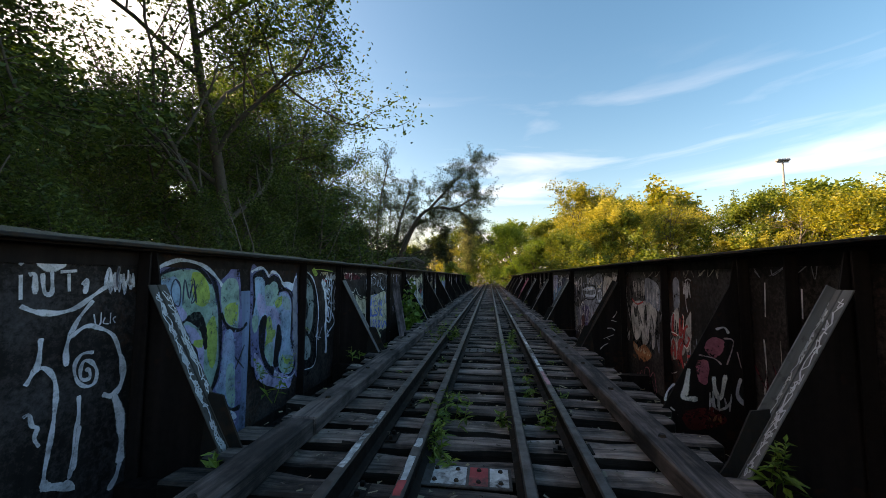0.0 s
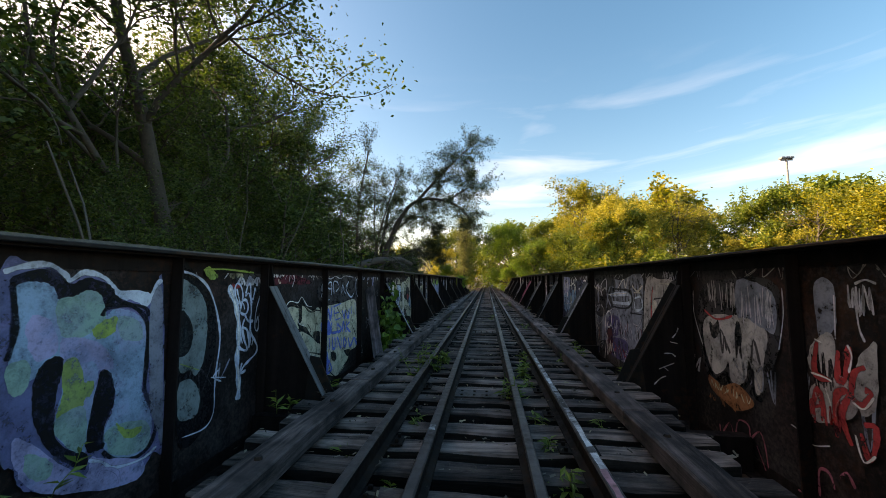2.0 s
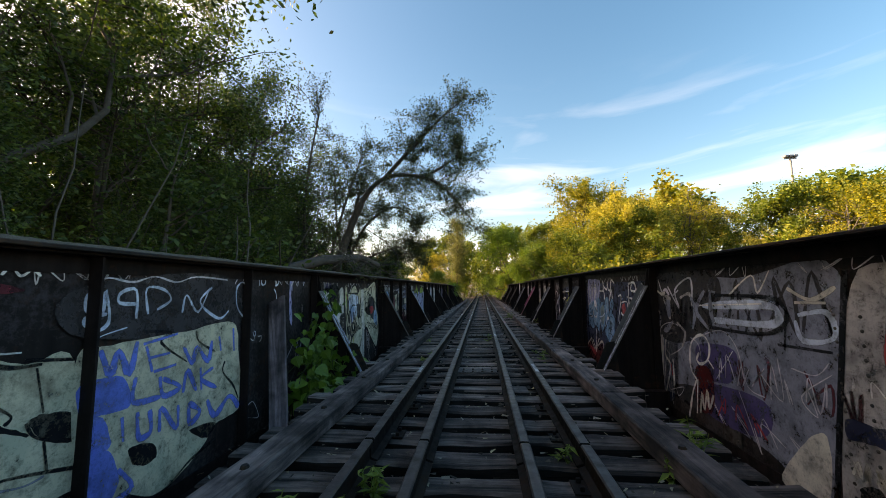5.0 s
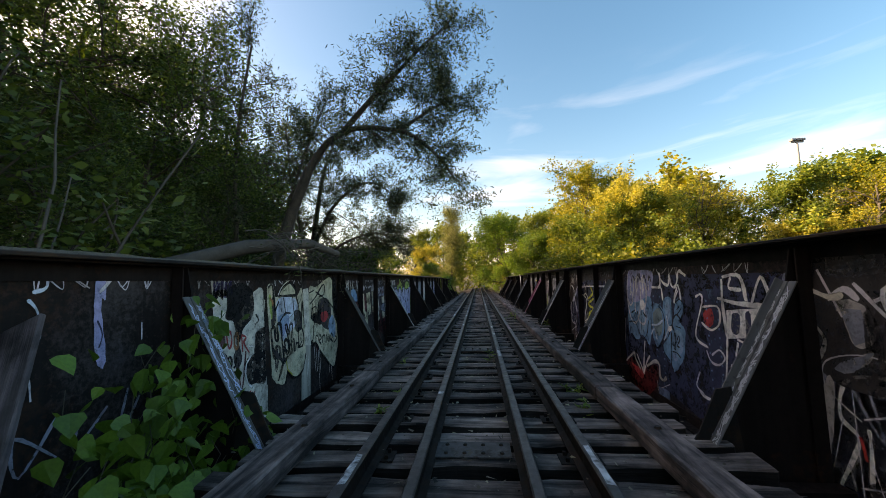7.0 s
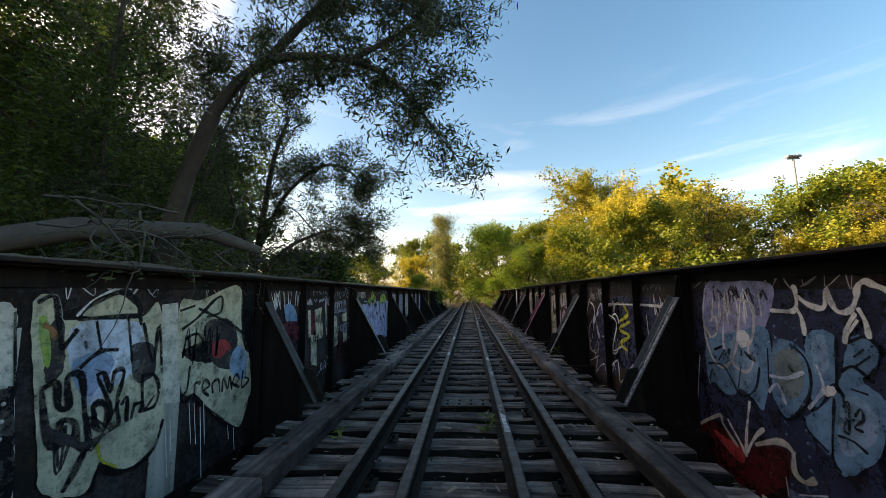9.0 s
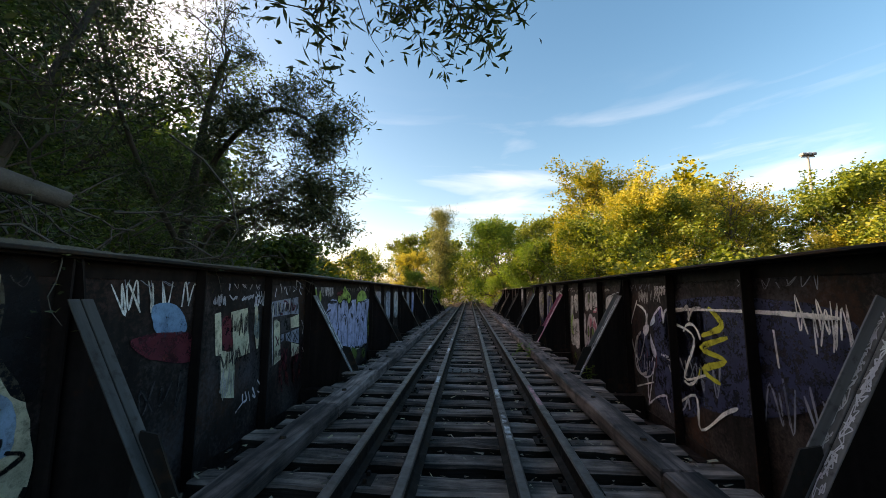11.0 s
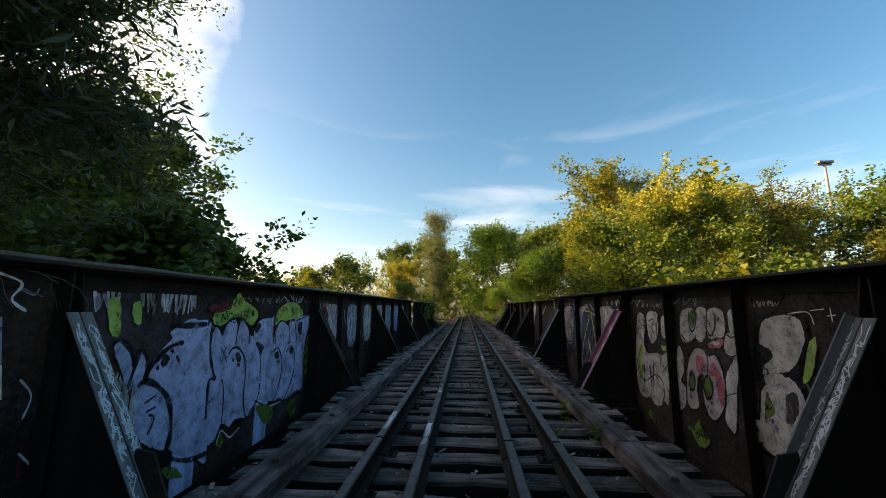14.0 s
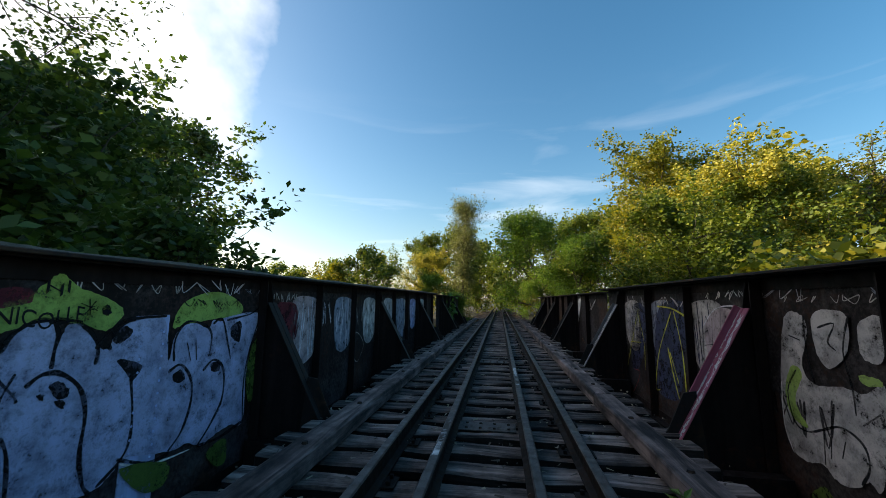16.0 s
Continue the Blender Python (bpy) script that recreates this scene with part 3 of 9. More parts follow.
G_LEFT, G_RIGHT = "dark trees beside the bridge", "sunlit trees across the valley"
proto = {
    "near": broad_tree(11, "tall dark green backlit tree with dense foliage", 17, 4.4, LEAF_DARK, 50000, 0.135, slim=0.5, group=G_LEFT, kids=6, scatter=0.28),
    "near_b": broad_tree(12, "tall dark green tree with an open ragged crown", 15, 4.0, LEAF_DARK, 40000, 0.14, slim=0.45, group=G_LEFT, kids=6, scatter=0.24),
    "dark": broad_tree(21, "dark green wood tree, some copies added to block the sun", 17, 5.0, LEAF_DARK, 8000, 0.48, slim=0.6, group=G_LEFT, bare=False),
    "mid": broad_tree(13, "green broadleaved tree in low sunlight", 12, 4.6, LEAF_MID, 30000, 0.22, group=G_RIGHT, kids=6, low=0.14, scatter=0.2, bare=False),
    "olive": broad_tree(14, "olive green tree turning yellow in low sunlight", 12, 4.8, LEAF_OLIVE, 30000, 0.22, group=G_RIGHT, kids=6, low=0.14, scatter=0.2, bare=False),
    "yellow": broad_tree(15, "rounded golden yellow autumn tree in low sunlight", 12, 5.0, LEAF_YELLOW, 34000, 0.21, group=G_RIGHT, kids=6, low=0.12, scatter=0.2, bare=False),
    "far": broad_tree(17, "distant green tree in low sunlight", 12, 4.8, LEAF_MID, 4600, 0.52, group="far trees", low=0.12, scatter=0.36, bare=False),
    "far_b": broad_tree(18, "distant olive tree in low sunlight", 12, 4.8, LEAF_OLIVE, 4600, 0.52, group="far trees", low=0.12, scatter=0.36, bare=False),
    "sparse": broad_tree(19, "tall thin half-bare tree above the others", 14, 2.6, LEAF_OLIVE, 3500, 0.16, BARK_PALE, group=G_RIGHT, low=0.5, kids=4, scatter=0.2),
    "maple": broad_tree(22, "dark green maple crown hanging over the girder", 6.5, 1.35, LEAF_DARK, 13000, 0.15, slim=0.55, group=G_LEFT, low=0.5, kids=6, scatter=0.13),
    "bright": broad_tree(16, "fresh green tree beside the track", 9, 3.2, LEAF_BRIGHT, 22000, 0.19, group="trees at the end of the bridge", low=0.1),
}
PLANTS = [
    # kind, x, y, scale, turn
    ("near", -8.4, 12.7, 0.95, 0), ("near_b", -9.6, 4.6, 0.74, 80), ("near", -12.5, 9.6, 0.6, 140), ("near_b", -10.8, 14.8, 0.9, 170), ("near", -8.9, 18.6, 0.8, 200),
    ("maple", -5.15, 22.7, 0.97, 30), ("dark", -8.6, 26.2, 0.36, 80), ("near", -11.0, 24.0, 0.62, 260), ("near", -12.5, 0.5, 0.9, 20), ("dark", -12.5, 28.5, 0.66, 260),
    # unseen dark trees at y below 5, added to keep sun off the girders
    ("near_b", -14.5, 20.5, 1.1, 60), ("dark", -15.0, 3.0, 0.9, 90), ("dark", -21.5, 4.5, 0.95, 200), ("dark", -17.0, -5.0, 1.0, 10),
    ("dark", -10.0, -7.0, 1.1, 33),
    ("dark", -18.5, 33.0, 0.62, 140), ("dark", -26.0, 36.0, 0.65, 20), ("near_b", -6.8, 9.5, 0.45, 70), ("near_b", -6.2, 5.2, 0.4, 10),
    ("near_b", -6.6, 13.6, 0.47, 150), ("near_b", -6.6, 18.0, 0.45, 250), ("dark", -7.0, 26.5, 0.36, 30), ("near_b", -7.0, 1.8, 0.43, 200),
    ("sparse", 20.0, 42.0, 0.95, 0), ("sparse", 26.5, 37.0, 0.85, 140), ("olive", 30.0, 32.0, 0.86, 0), ("mid", 25.5, 40.5, 1.03, 40), ("olive", 32.0, 41.0, 0.9, 90), ("mid", 38.0, 33.0, 0.95, 10),
    ("yellow", 14.2, 44.0, 0.9, 0), ("yellow", 18.8, 43.5, 0.88, 130), ("yellow", 23.0, 39.0, 0.66, 60), ("mid", 8.6, 35.5, 0.64, 200),
    ("mid", 11.0, 40.0, 0.84, 20), ("olive", 8.2, 41.0, 0.7, 160), ("olive", 12.0, 50.0, 0.98, 100), ("far_b", 12.0, 62.0, 0.95, 10),
    ("far_b", 24.0, 54.0, 1.15, 240), ("far", 36.0, 48.0, 1.04, 300), ("mid", 19.0, 53.0, 1.1, 110), ("far_b", 46.0, 38.0, 1.1, 50),
    ("far", 45.0, 52.0, 1.1, 150), ("far_b", 30.0, 64.0, 1.2, 250), ("far", 52.0, 30.0, 1.1, 0),
    ("bright", 3.9, 51.0, 0.9, 0), ("bright", 5.2, 47.0, 0.62, 120), ("mid", 6.8, 55.0, 0.75, 60), ("bright", 4.2, 45.6, 0.34, 200),
    ("bright", -4.2, 47.0, 0.36, 20), ("yellow", -6.4, 52.0, 0.42, 70), ("mid", -9.5, 60.0, 0.66, 0), ("far_b", -15.0, 64.0, 0.62, 100),
    ("far", -22.0, 66.0, 0.6, 0), ("far", -4.5, 60.0, 0.7, 40), ("far", 4.5, 63.0, 0.8, 50), ("far_b", 0.3, 92.0, 0.6, 50),
    ("far", -3.0, 70.0, 0.7, 0), ("far", 3.2, 73.0, 0.7, 70), ("far", -2.8, 80.0, 0.7, 170), ("far", 3.0, 84.0, 0.7, 270),
    ("far", -34.0, 72.0, 0.62, 0), ("far_b", -45.0, 75.0, 0.62, 60), ("far", -9.5, 47.0, 0.42, 200), ("far_b", -14.0, 50.0, 0.42, 0),
    ("far", -12.0, 40.0, 0.42, 90), ("far", -20.0, 54.0, 0.45, 30), ("far", -28.0, 58.0, 0.45, 60), ("far", -8.0, 36.0, 0.40, 10),
    ("near_b", -5.4, 16.6, 0.46, 10), ("far_b", 2.9, 56.0, 0.26, 0), ("far", -2.7, 55.0, 0.26, 40), ("far", 2.6, 60.0, 0.28, 80), ("far_b", -2.6, 63.5, 0.28, 10), ("far", 2.4, 66.0, 0.3, 0), ("bright", -3.0, 45.6, 0.3, 90), ("bright", 2.9, 48.0, 0.3, 0), ("far", 0.2, 76.0, 0.35, 0), ("far_b", 6.6, 29.5, 0.46, 0), ("far", 7.0, 46.0, 0.5, 10), ("far", 14.0, 34.0, 0.5, 70), ("far_b", 20.0, 32.0, 0.5, 10),
]
# two added rows of trees, mostly unseen, that screen the bridge from the sun
PLANTS += [("dark", -27.0 + (k % 2) * 2.0, -14.0 + 6.0 * k, 0.92, 40 * k) for k in range(11)]
PLANTS += [("dark", -20.0 + (k % 3), -8.0 + 6.5 * k, 0.74, 75 * k) for k in range(7)]
for kind, x, y, sc, turn in PLANTS:
    plant_tree(proto[kind], x, y, sc, turn)
for ob in proto.values():
    for o in (*ob.children_recursive, ob):
        bpy.data.objects.remove(o)


def limbs_along(g, pts, r0, r1, every, length, depth, up, spread=0.7, kids=4):
    """A bent bough through pts with side limbs set along it."""
    line = []
    p = [np.array(q, float) for q in pts]
    for i in range(len(p) - 1):
        a, b, c, d = p[max(i - 1, 0)], p[i], p[i + 1], p[min(i + 2, len(p) - 1)]
        for k in range(4):
            t = k / 4
            line.append(0.5 * (2 * b + (c - a) * t + (2 * a - 5 * b + 4 * c - d) * t * t + (3 * b - a - 3 * c + d) * t ** 3))
    line.append(p[-1])
    g.tube(line, r0, r1, 7)
    for i in range(2, len(line)):
        for _ in range(every):
            d = unit(unit(line[i] - line[i - 1]) * 0.6 + g.r.normal(0, 0.7, 3))
            g.limb(line[i], d, length * g.r.uniform(0.6, 1.2), r1 * 0.6, depth, spread, up, kids, 0.35, 4)


g = Growth(31)
limbs_along(g, [(-4.9, 16.0, -3.8), (-4.35, 15.7, 0.0), (-3.6, 15.2, 2.2), (-3.0, 15.0, 3.5)], 0.16, 0.09, 0, 1, 1, 0)
limbs_along(g, [(-3.0, 15.0, 3.5), (-2.6, 15.0, 4.0), (-2.03, 15.0, 4.2), (-1.16, 15.0, 4.05), (-0.62, 14.9, 3.6), (-0.3, 14.9, 3.15)], 0.075, 0.016, 3, 0.62, 1, 0.05, 0.7, 5)
limbs_along(g, [(-2.4, 15.0, 4.1), (-1.8, 15.0, 4.75), (-1.36, 15.1, 5.25), (-0.8, 15.1, 5.8), (-0.35, 15.2, 6.2)], 0.06, 0.016, 3, 0.7, 1, 0.12, 0.7, 5)
limbs_along(g, [(-1.3, 15.0, 4.1), (-0.7, 15.1, 4.5), (-0.2, 15.1, 4.75)], 0.04, 0.014, 3, 0.7, 1, 0.08, 0.7, 5)
limbs_along(g, [(-4.35, 15.8, 0.6), (-4.3, 16.3, 2.4), (-4.0, 16.6, 4.0), (-3.6, 16.8, 5.4)], 0.06, 0.02, 3, 0.8, 1, 0.1, 0.7, 4)
limbs_along(g, [(-4.4, 15.6, 0.2), (-4.7, 15.4, 2.2), (-4.6, 15.2, 4.2), (-4.2, 15.0, 6.0)], 0.06, 0.02, 3, 0.8, 1, 0.1, 0.7, 4)
will = finish_tree(g, "willow", "leaning grey-green willow arching over the girder towards the track", BARK, LEAF_WILLOW, g.leaves(36000, 0.085, 0.22, 0.07, 0.3, 0.8), "tree")
will.location = (0, 0.5, 0)

g = Growth(33)
limbs_along(g, [(-5.8, 20.4, -3.8), (-5.4, 20.2, 0.0), (-5.0, 20.0, 2.6), (-4.6, 19.8, 4.6), (-4.2, 19.7, 5.6)], 0.14, 0.03, 2, 0.9, 1, 0.1, 0.7, 5)
limbs_along(g, [(-5.0, 20.0, 2.4), (-4.2, 19.6, 3.6), (-3.2, 19.3, 4.2), (-2.5, 19.2, 4.0), (-2.05, 19.1, 3.4)], 0.06, 0.014, 3, 0.6, 1, 0.0, 0.7, 5)
limbs_along(g, [(-5.2, 20.1, 1.4), (-4.2, 19.6, 2.3), (-3.2, 19.4, 2.7), (-2.6, 19.3, 2.7), (-2.2, 19.2, 2.4)], 0.05, 0.014, 3, 0.55, 1, 0.0, 0.7, 5)
limbs_along(g, [(-5.1, 20.1, 2.0), (-5.0, 19.0, 3.2), (-4.8, 18.2, 4.2), (-4.6, 17.6, 5.2)], 0.05, 0.014, 2, 0.8, 1, 0.05, 0.7, 4)
will = finish_tree(g, "willow", "dense dark willow hanging over the girder", BARK, LEAF_WILLOW, g.leaves(30000, 0.1, 0.2, 0.08, 0.35, 0.8), "tree")

g = Growth(35)
limbs_along(g, [(-2.9, 50.0, -0.3), (-2.8, 50.0, 3.0), (-2.7, 50.0, 6.0), (-2.6, 50.0, 8.4)], 0.14, 0.04, 4, 1.3, 1, 0.35, 0.6, 5)
finish_tree(g, "willow", "upright grey-green willow at the end of the bridge", BARK, LEAF_POPLAR, g.leaves(20000, 0.17, 0.3, 0.32, 0.3, 0.8), "tree")

# ---- things beside and on the track ----
def board_brace():
    """A weathered board leaning upright against the girder."""
    b = tagged(new("plank"), "weathered grey board leaning upright against the girder", "plank")
    foot, head = Vector((-2.22, 10.38, -0.32)), Vector((-2.6, 10.98, 1.16))
    up = (head - foot).normalized()
    across = (Vector((1, 0.1, 0)) - up * up.x).normalized()
    b.matrix_basis = Matrix.Translation(foot) @ Matrix((up, across, up.cross(across))).transposed().to_4x4()
    tall = (head - foot).length
    bm = boxed(0, tall, -0.105, 0.105, -0.02, 0.02, bevel=0.008)
    for v in bm.verts:
        if v.co.x > tall - 0.06 and v.co.y < -0.05:
            v.co.x -= 0.07
    part("board", bm, make_wood("leaning_board_wood", (0.07, 0.055, 0.055), (0.27, 0.2, 0.21)), b)
    return b


board_brace()

# climbing vine on the left girder
leaf_bm = bmesh.new()
LEAF_SHAPE = [(0, 0, 0), (-0.42, 0.12, 0.05), (-0.5, 0.4, 0.07), (-0.26, 0.78, 0.03), (0, 1.1, -0.08), (0.26, 0.78, 0.03), (0.5, 0.4, 0.07), (0.42, 0.12, 0.05)]
ring = [leaf_bm.verts.new(q) for q in LEAF_SHAPE]
mid_v = leaf_bm.verts.new((0, 0.45, -0.03))
for k in range(8):
    leaf_bm.faces.new((ring[k], ring[(k + 1) % 8], mid_v))
leaf_mesh = bpy.data.meshes.new("leaf")
leaf_bm.to_mesh(leaf_mesh)
leaf_bm.free()


def own_leaf(name, colours):
    m, nt, p, out = nodes_of(name)
    oi = nt.nodes.new("ShaderNodeObjectInfo")
    c = ramp(nt, oi.outputs["Random"], [(k / (len(colours) - 1), col) for k, col in enumerate(colours)])
    vein = noise_at(nt, 6, 4, 0.6)
    shade = ramp(nt, vein, [(0.3, 0.75), (0.7, 1.15)])
    col = mixed(nt, 1.0, c.outputs["Color"], shade.outputs["Color"], "MULTIPLY")
    nt.links.new(col, p.inputs["Base Color"])
    p.inputs["Roughness"].default_value = 0.5
    t = nt.nodes.new("ShaderNodeBsdfTranslucent")
    nt.links.new(col, t.inputs["Color"])
    mx = nt.nodes.new("ShaderNodeMixShader")
    mx.inputs["Fac"].default_value = 0.3
    nt.links.new(p.outputs["BSDF"], mx.inputs[1])
    nt.links.new(t.outputs["BSDF"], mx.inputs[2])
    nt.links.new(mx.outputs["Shader"], out.inputs["Surface"])
    return m


leaf_mesh.materials.append(own_leaf("broad_vine_leaf", [(0.05, 0.12, 0.012), (0.09, 0.20, 0.02), (0.14, 0.28, 0.03)]))


def vine(x, y, z0, height, width, count, seed, label, size=0.1):
    v = tagged(new("vine"), label, "vine")
    v.location = (x, y, z0)
    r = np.random.RandomState(seed)
    g = Growth(seed)
    anchors = []
    for _ in range(9):
        pts = [np.array((0.0, r.uniform(-width, width) * 0.6, -0.1))]
        top = height * r.uniform(0.45, 1.0)
        for i in range(6):
            pts.append(pts[-1] + np.array((r.normal(0, 0.05), r.normal(0, width * 0.13), top / 6)))
        g.tube(pts, 0.008, 0.003, 4)
        anchors += pts[1:]
    stem = new("stem", fast_mesh("stem", g.v, 4, np.array(g.f).ravel(), BARK, True))
    stem.parent = v
    for _ in range(count):
        a = anchors[r.randint(len(anchors))]
        ob = new("leaf", leaf_mesh)
        ob.parent = v
        s = size * r.uniform(0.55, 1.25)
        ob.matrix_basis = Matrix.Translation((a[0] + r.uniform(-0.02, 0.22), a[1] + r.normal(0, width * 0.16), a[2] + r.normal(0, 0.1))) @ \
            Euler((r.uniform(-1.6, -0.4), r.uniform(-0.7, 0.7), r.uniform(0, 6.3))).to_matrix().to_4x4() @ Matrix.Diagonal((s, s, s, 1))
    return v


vine(-2.42, 11.75, -0.5, 1.75, 0.72, 250, 3, "leafy green climbing vine on the girder", 0.13)
vine(-2.25, 11.2, -0.45, 1.05, 0.7, 260, 4, "low leafy green vine at the foot of the girder", 0.14)
vine(-2.15, 11.8, -0.45, 0.85, 0.6, 150, 5, "low leafy green vine beside the ties", 0.13)
vine(-2.5, 39.0, -0.4, 2.3, 1.3, 130, 6, "green creeper hanging over the far girder", 0.16)
vine(-2.45, 37.6, -0.4, 1.4, 0.7, 60, 8, "green creeper at the foot of the far girder", 0.15)

# weeds between the rails
WEED = own_leaf("weed_leaf", [(0.08, 0.15, 0.02), (0.14, 0.23, 0.025), (0.22, 0.30, 0.04)])
blade_bm = bmesh.new()
q = [blade_bm.verts.new(c) for c in ((0, 0, 0), (-0.17, 0.4, 0.05), (0, 1.0, -0.12), (0.17, 0.4, 0.05))]
blade_bm.faces.new((q[0], q[1], q[2]))
blade_bm.faces.new((q[0], q[2], q[3]))
blade_mesh = bpy.data.meshes.new("leaf")
blade_bm.to_mesh(blade_mesh)
blade_bm.free()
blade_mesh.materials.append(WEED)


def weed(x, y, height, count, seed, z=-0.12, size=0.12):
    w = tagged(new("weed"), "small green weed growing between the ties", "weed", group="weeds on the deck")
    w.location = (x, y, z)
    r = np.random.RandomState(seed)
    g = Growth(seed)
    stems = []
    for _ in range(max(2, count // 16)):
        d = np.array((r.normal(0, 0.22), r.normal(0, 0.22), 1.0))
        pts = [np.array((r.normal(0, 0.03), r.normal(0, 0.05), 0.0))]
        h = height * r.uniform(0.6, 1.0)
        for i in range(5):
            pts.append(pts[-1] + unit(d + r.normal(0, 0.12, 3)) * h / 5)
        g.tube(pts, 0.005, 0.002, 4)
        stems.append(pts)
    stem = new("stem", fast_mesh("stem", g.v, 4, np.array(g.f).ravel(), WEED, True))
    stem.parent = w
    for k in range(count):
        pts = stems[k % len(stems)]
        f = r.uniform(0.15, 1.0) * 4.99
        i = int(f)
        p = pts[i] + (pts[i + 1] - pts[i]) * (f - i)
        ob = new("leaf", blade_mesh)
        ob.parent = w
        s = size * r.uniform(0.6, 1.3) * (1.25 - f / 8)
        ob.matrix_basis = Matrix.Translation(p) @ Euler((r.uniform(-0.5, 0.7), r.uniform(-0.4, 0.4), r.uniform(0, 6.3))).to_matrix().to_4x4() @ Matrix.Diagonal((s, s, s, 1))
    return w


WEEDS = [(-0.27, 3.49, 0.42, 60), (-0.25, 2.89, 0.3, 30), (0.6, 3.75, 0.3, 20), (0.3, 3.68, 0.25, 16), (-1.72, 2.72, 0.3, 26), (2.0, 3.1, 0.45, 50),
         (-0.88, 7.76, 0.62, 96), (-0.62, 8.07, 0.45, 70), (-0.58, 8.56, 0.3, 50), (0.55, 7.76, 0.42, 60), (0.28, 6.87, 0.42, 60), (1.58, 9.18, 0.45, 60), (0.58, 9.18, 0.3, 40), (-0.25, 3.15, 0.4, 60), (-0.26, 3.75, 0.42, 64), (-0.26, 4.14, 0.36, 50), (0.28, 3.84, 0.32, 40), (0.62, 3.88, 0.32, 40), (0.6, 4.71, 0.25, 40), (0.58, 5.23, 0.22, 36), (-0.6, 6.09, 0.2, 30), (-0.66, 8.66, 0.28, 26), (0.56, 7.49, 0.26, 26), (1.28, 8.97, 0.3, 30), (0.45, 6.87, 0.22, 24),
         (0.6, 5.66, 0.3, 30), (0.95, 4.71, 0.25, 18), (0.56, 6.26, 0.2, 20), (0.22, 15.24, 0.3, 16), (-1.1, 14.96, 0.22, 24), (1.3, 21.49, 0.4, 44),
         (-0.42, 21.95, 0.2, 18), (1.05, 21.77, 0.22, 20), (1.2, 22.5, 0.3, 36), (1.1, 12.95, 0.22, 34), (-0.95, 12.76, 0.2, 30), (-0.95, 13.43, 0.18, 26),
         (1.05, 13.62, 0.2, 30), (-2.3, 4.36, 0.6, 40), (0.55, 8.2, 0.2, 22), (-0.56, 5.06, 0.15, 14), (-1.05, 5.58, 0.15, 14), (1.05, 6.17, 0.2, 18),
         (-2.1, 6.52, 0.3, 24), (-1.75, 7.13, 0.25, 20), (2.05, 8.38, 0.25, 20), (1.75, 9.53, 0.2, 16), (2.0, 20.19, 0.3, 24)]
for k, (x, y, h, n) in enumerate(WEEDS):
    weed(x, y, h, n, 100 + k)

# worn paint on the rails and ties
def paint_mark(x0, x1, y0, y1, z, ink, seed, label):
    bm = bmesh.new()
    r = random.Random(seed)
    n = max(3, int((y1 - y0) / 0.08))
    left = [bm.verts.new((x0 + r.uniform(0, 0.012), y0 + (y1 - y0) * k / n, z)) for k in range(n + 1)]
    right = [bm.verts.new((x1 - r.uniform(0, 0.012), y0 + (y1 - y0) * k / n + r.uniform(-0.015, 0.015), z)) for k in range(n + 1)]
    for k in range(n):
        bm.faces.new((left[k], right[k], right[k + 1], left[k + 1]))
    return tagged(mesh_object("paint_mark", bm, ink), label, "paint mark", group="paint marks on the track")


WORN = make_steel("worn_white_paint", (0.5, 0.5, 0.5), (0.06, 0.05, 0.045), 0.47)
WORN_RED = make_steel("worn_red_paint", (0.4, 0.06, 0.06), (0.06, 0.05, 0.045), 0.5)
WORN_PINK = make_steel("worn_pink_paint", (0.42, 0.2, 0.22), (0.08, 0.06, 0.055), 0.5)
for k, (x, a, b) in enumerate([(-0.755, 3.1, 3.45), (-0.755, 2.53, 3.02), (-0.352, 2.43, 2.72), (-0.352, 2.85, 2.98), (-0.352, 5.49, 5.59), (0.755, 5.32, 8.2), (0.755, 5.02, 5.23), (-0.352, 12.81, 12.91),
                               (-0.755, 11.11, 11.49), (0.352, 16.78, 17.42), (0.352, 17.9, 18.25), (0.352, 14.68, 15.42), (-0.352, 18.54, 18.87), (-0.755, 21.21, 21.78),
                               (-0.352, 20.84, 21.39), (0.352, 25.1, 26.4), (-0.352, 22.69, 23.51), (0.755, 11.18, 11.66)]):
    paint_mark(x - 0.027, x + 0.027, a, b, 0.1722, WORN, k, "worn white paint on the rail head")
paint_mark(0.728, 0.782, 4.45, 5.02, 0.1722, WORN_PINK, 40, "faded pink paint on the rail head")
paint_mark(0.728, 0.782, 17.66, 18.48, 0.1722, WORN_PINK, 41, "faded pink paint on the rail head")
paint_mark(-0.38, -0.325, 2.28, 2.43, 0.1722, WORN_RED, 42, "red paint on the rail head")


def deck_plate(y, painted):
    """A thin steel plate with bolt heads on a tie, between the guard rails."""
    p = tagged(new("deck_plate"), "bolted steel plate lying on a tie", "plate", group="plates on the ties")
    p.location = (0.0, y, 0.012)
    part("plate", boxed(-0.3, 0.27, -0.13, 0.13, -0.004, 0.008, bevel=0.003), STEEL_GREY, p)
    for i in range(4):
        for j in (-0.07, 0.07):
            b = bmesh.new()
            bmesh.ops.create_cone(b, cap_ends=True, segments=8, radius1=0.018, radius2=0.012, depth=0.014)
            ob = part("bolt", b, STEEL_RUSTY, p)
            ob.location = (-0.22 + 0.14 * i, j, 0.014)
    if painted:
        for k, (a, b, ink) in enumerate(((-0.24, -0.02, WORN), (0.0, 0.12, WORN_RED), (0.13, 0.25, WORN))):
            bm = boxed(a, b, -0.11, 0.11, 0.0082, 0.0092)
            part("paint", bm, ink, p)
    return p


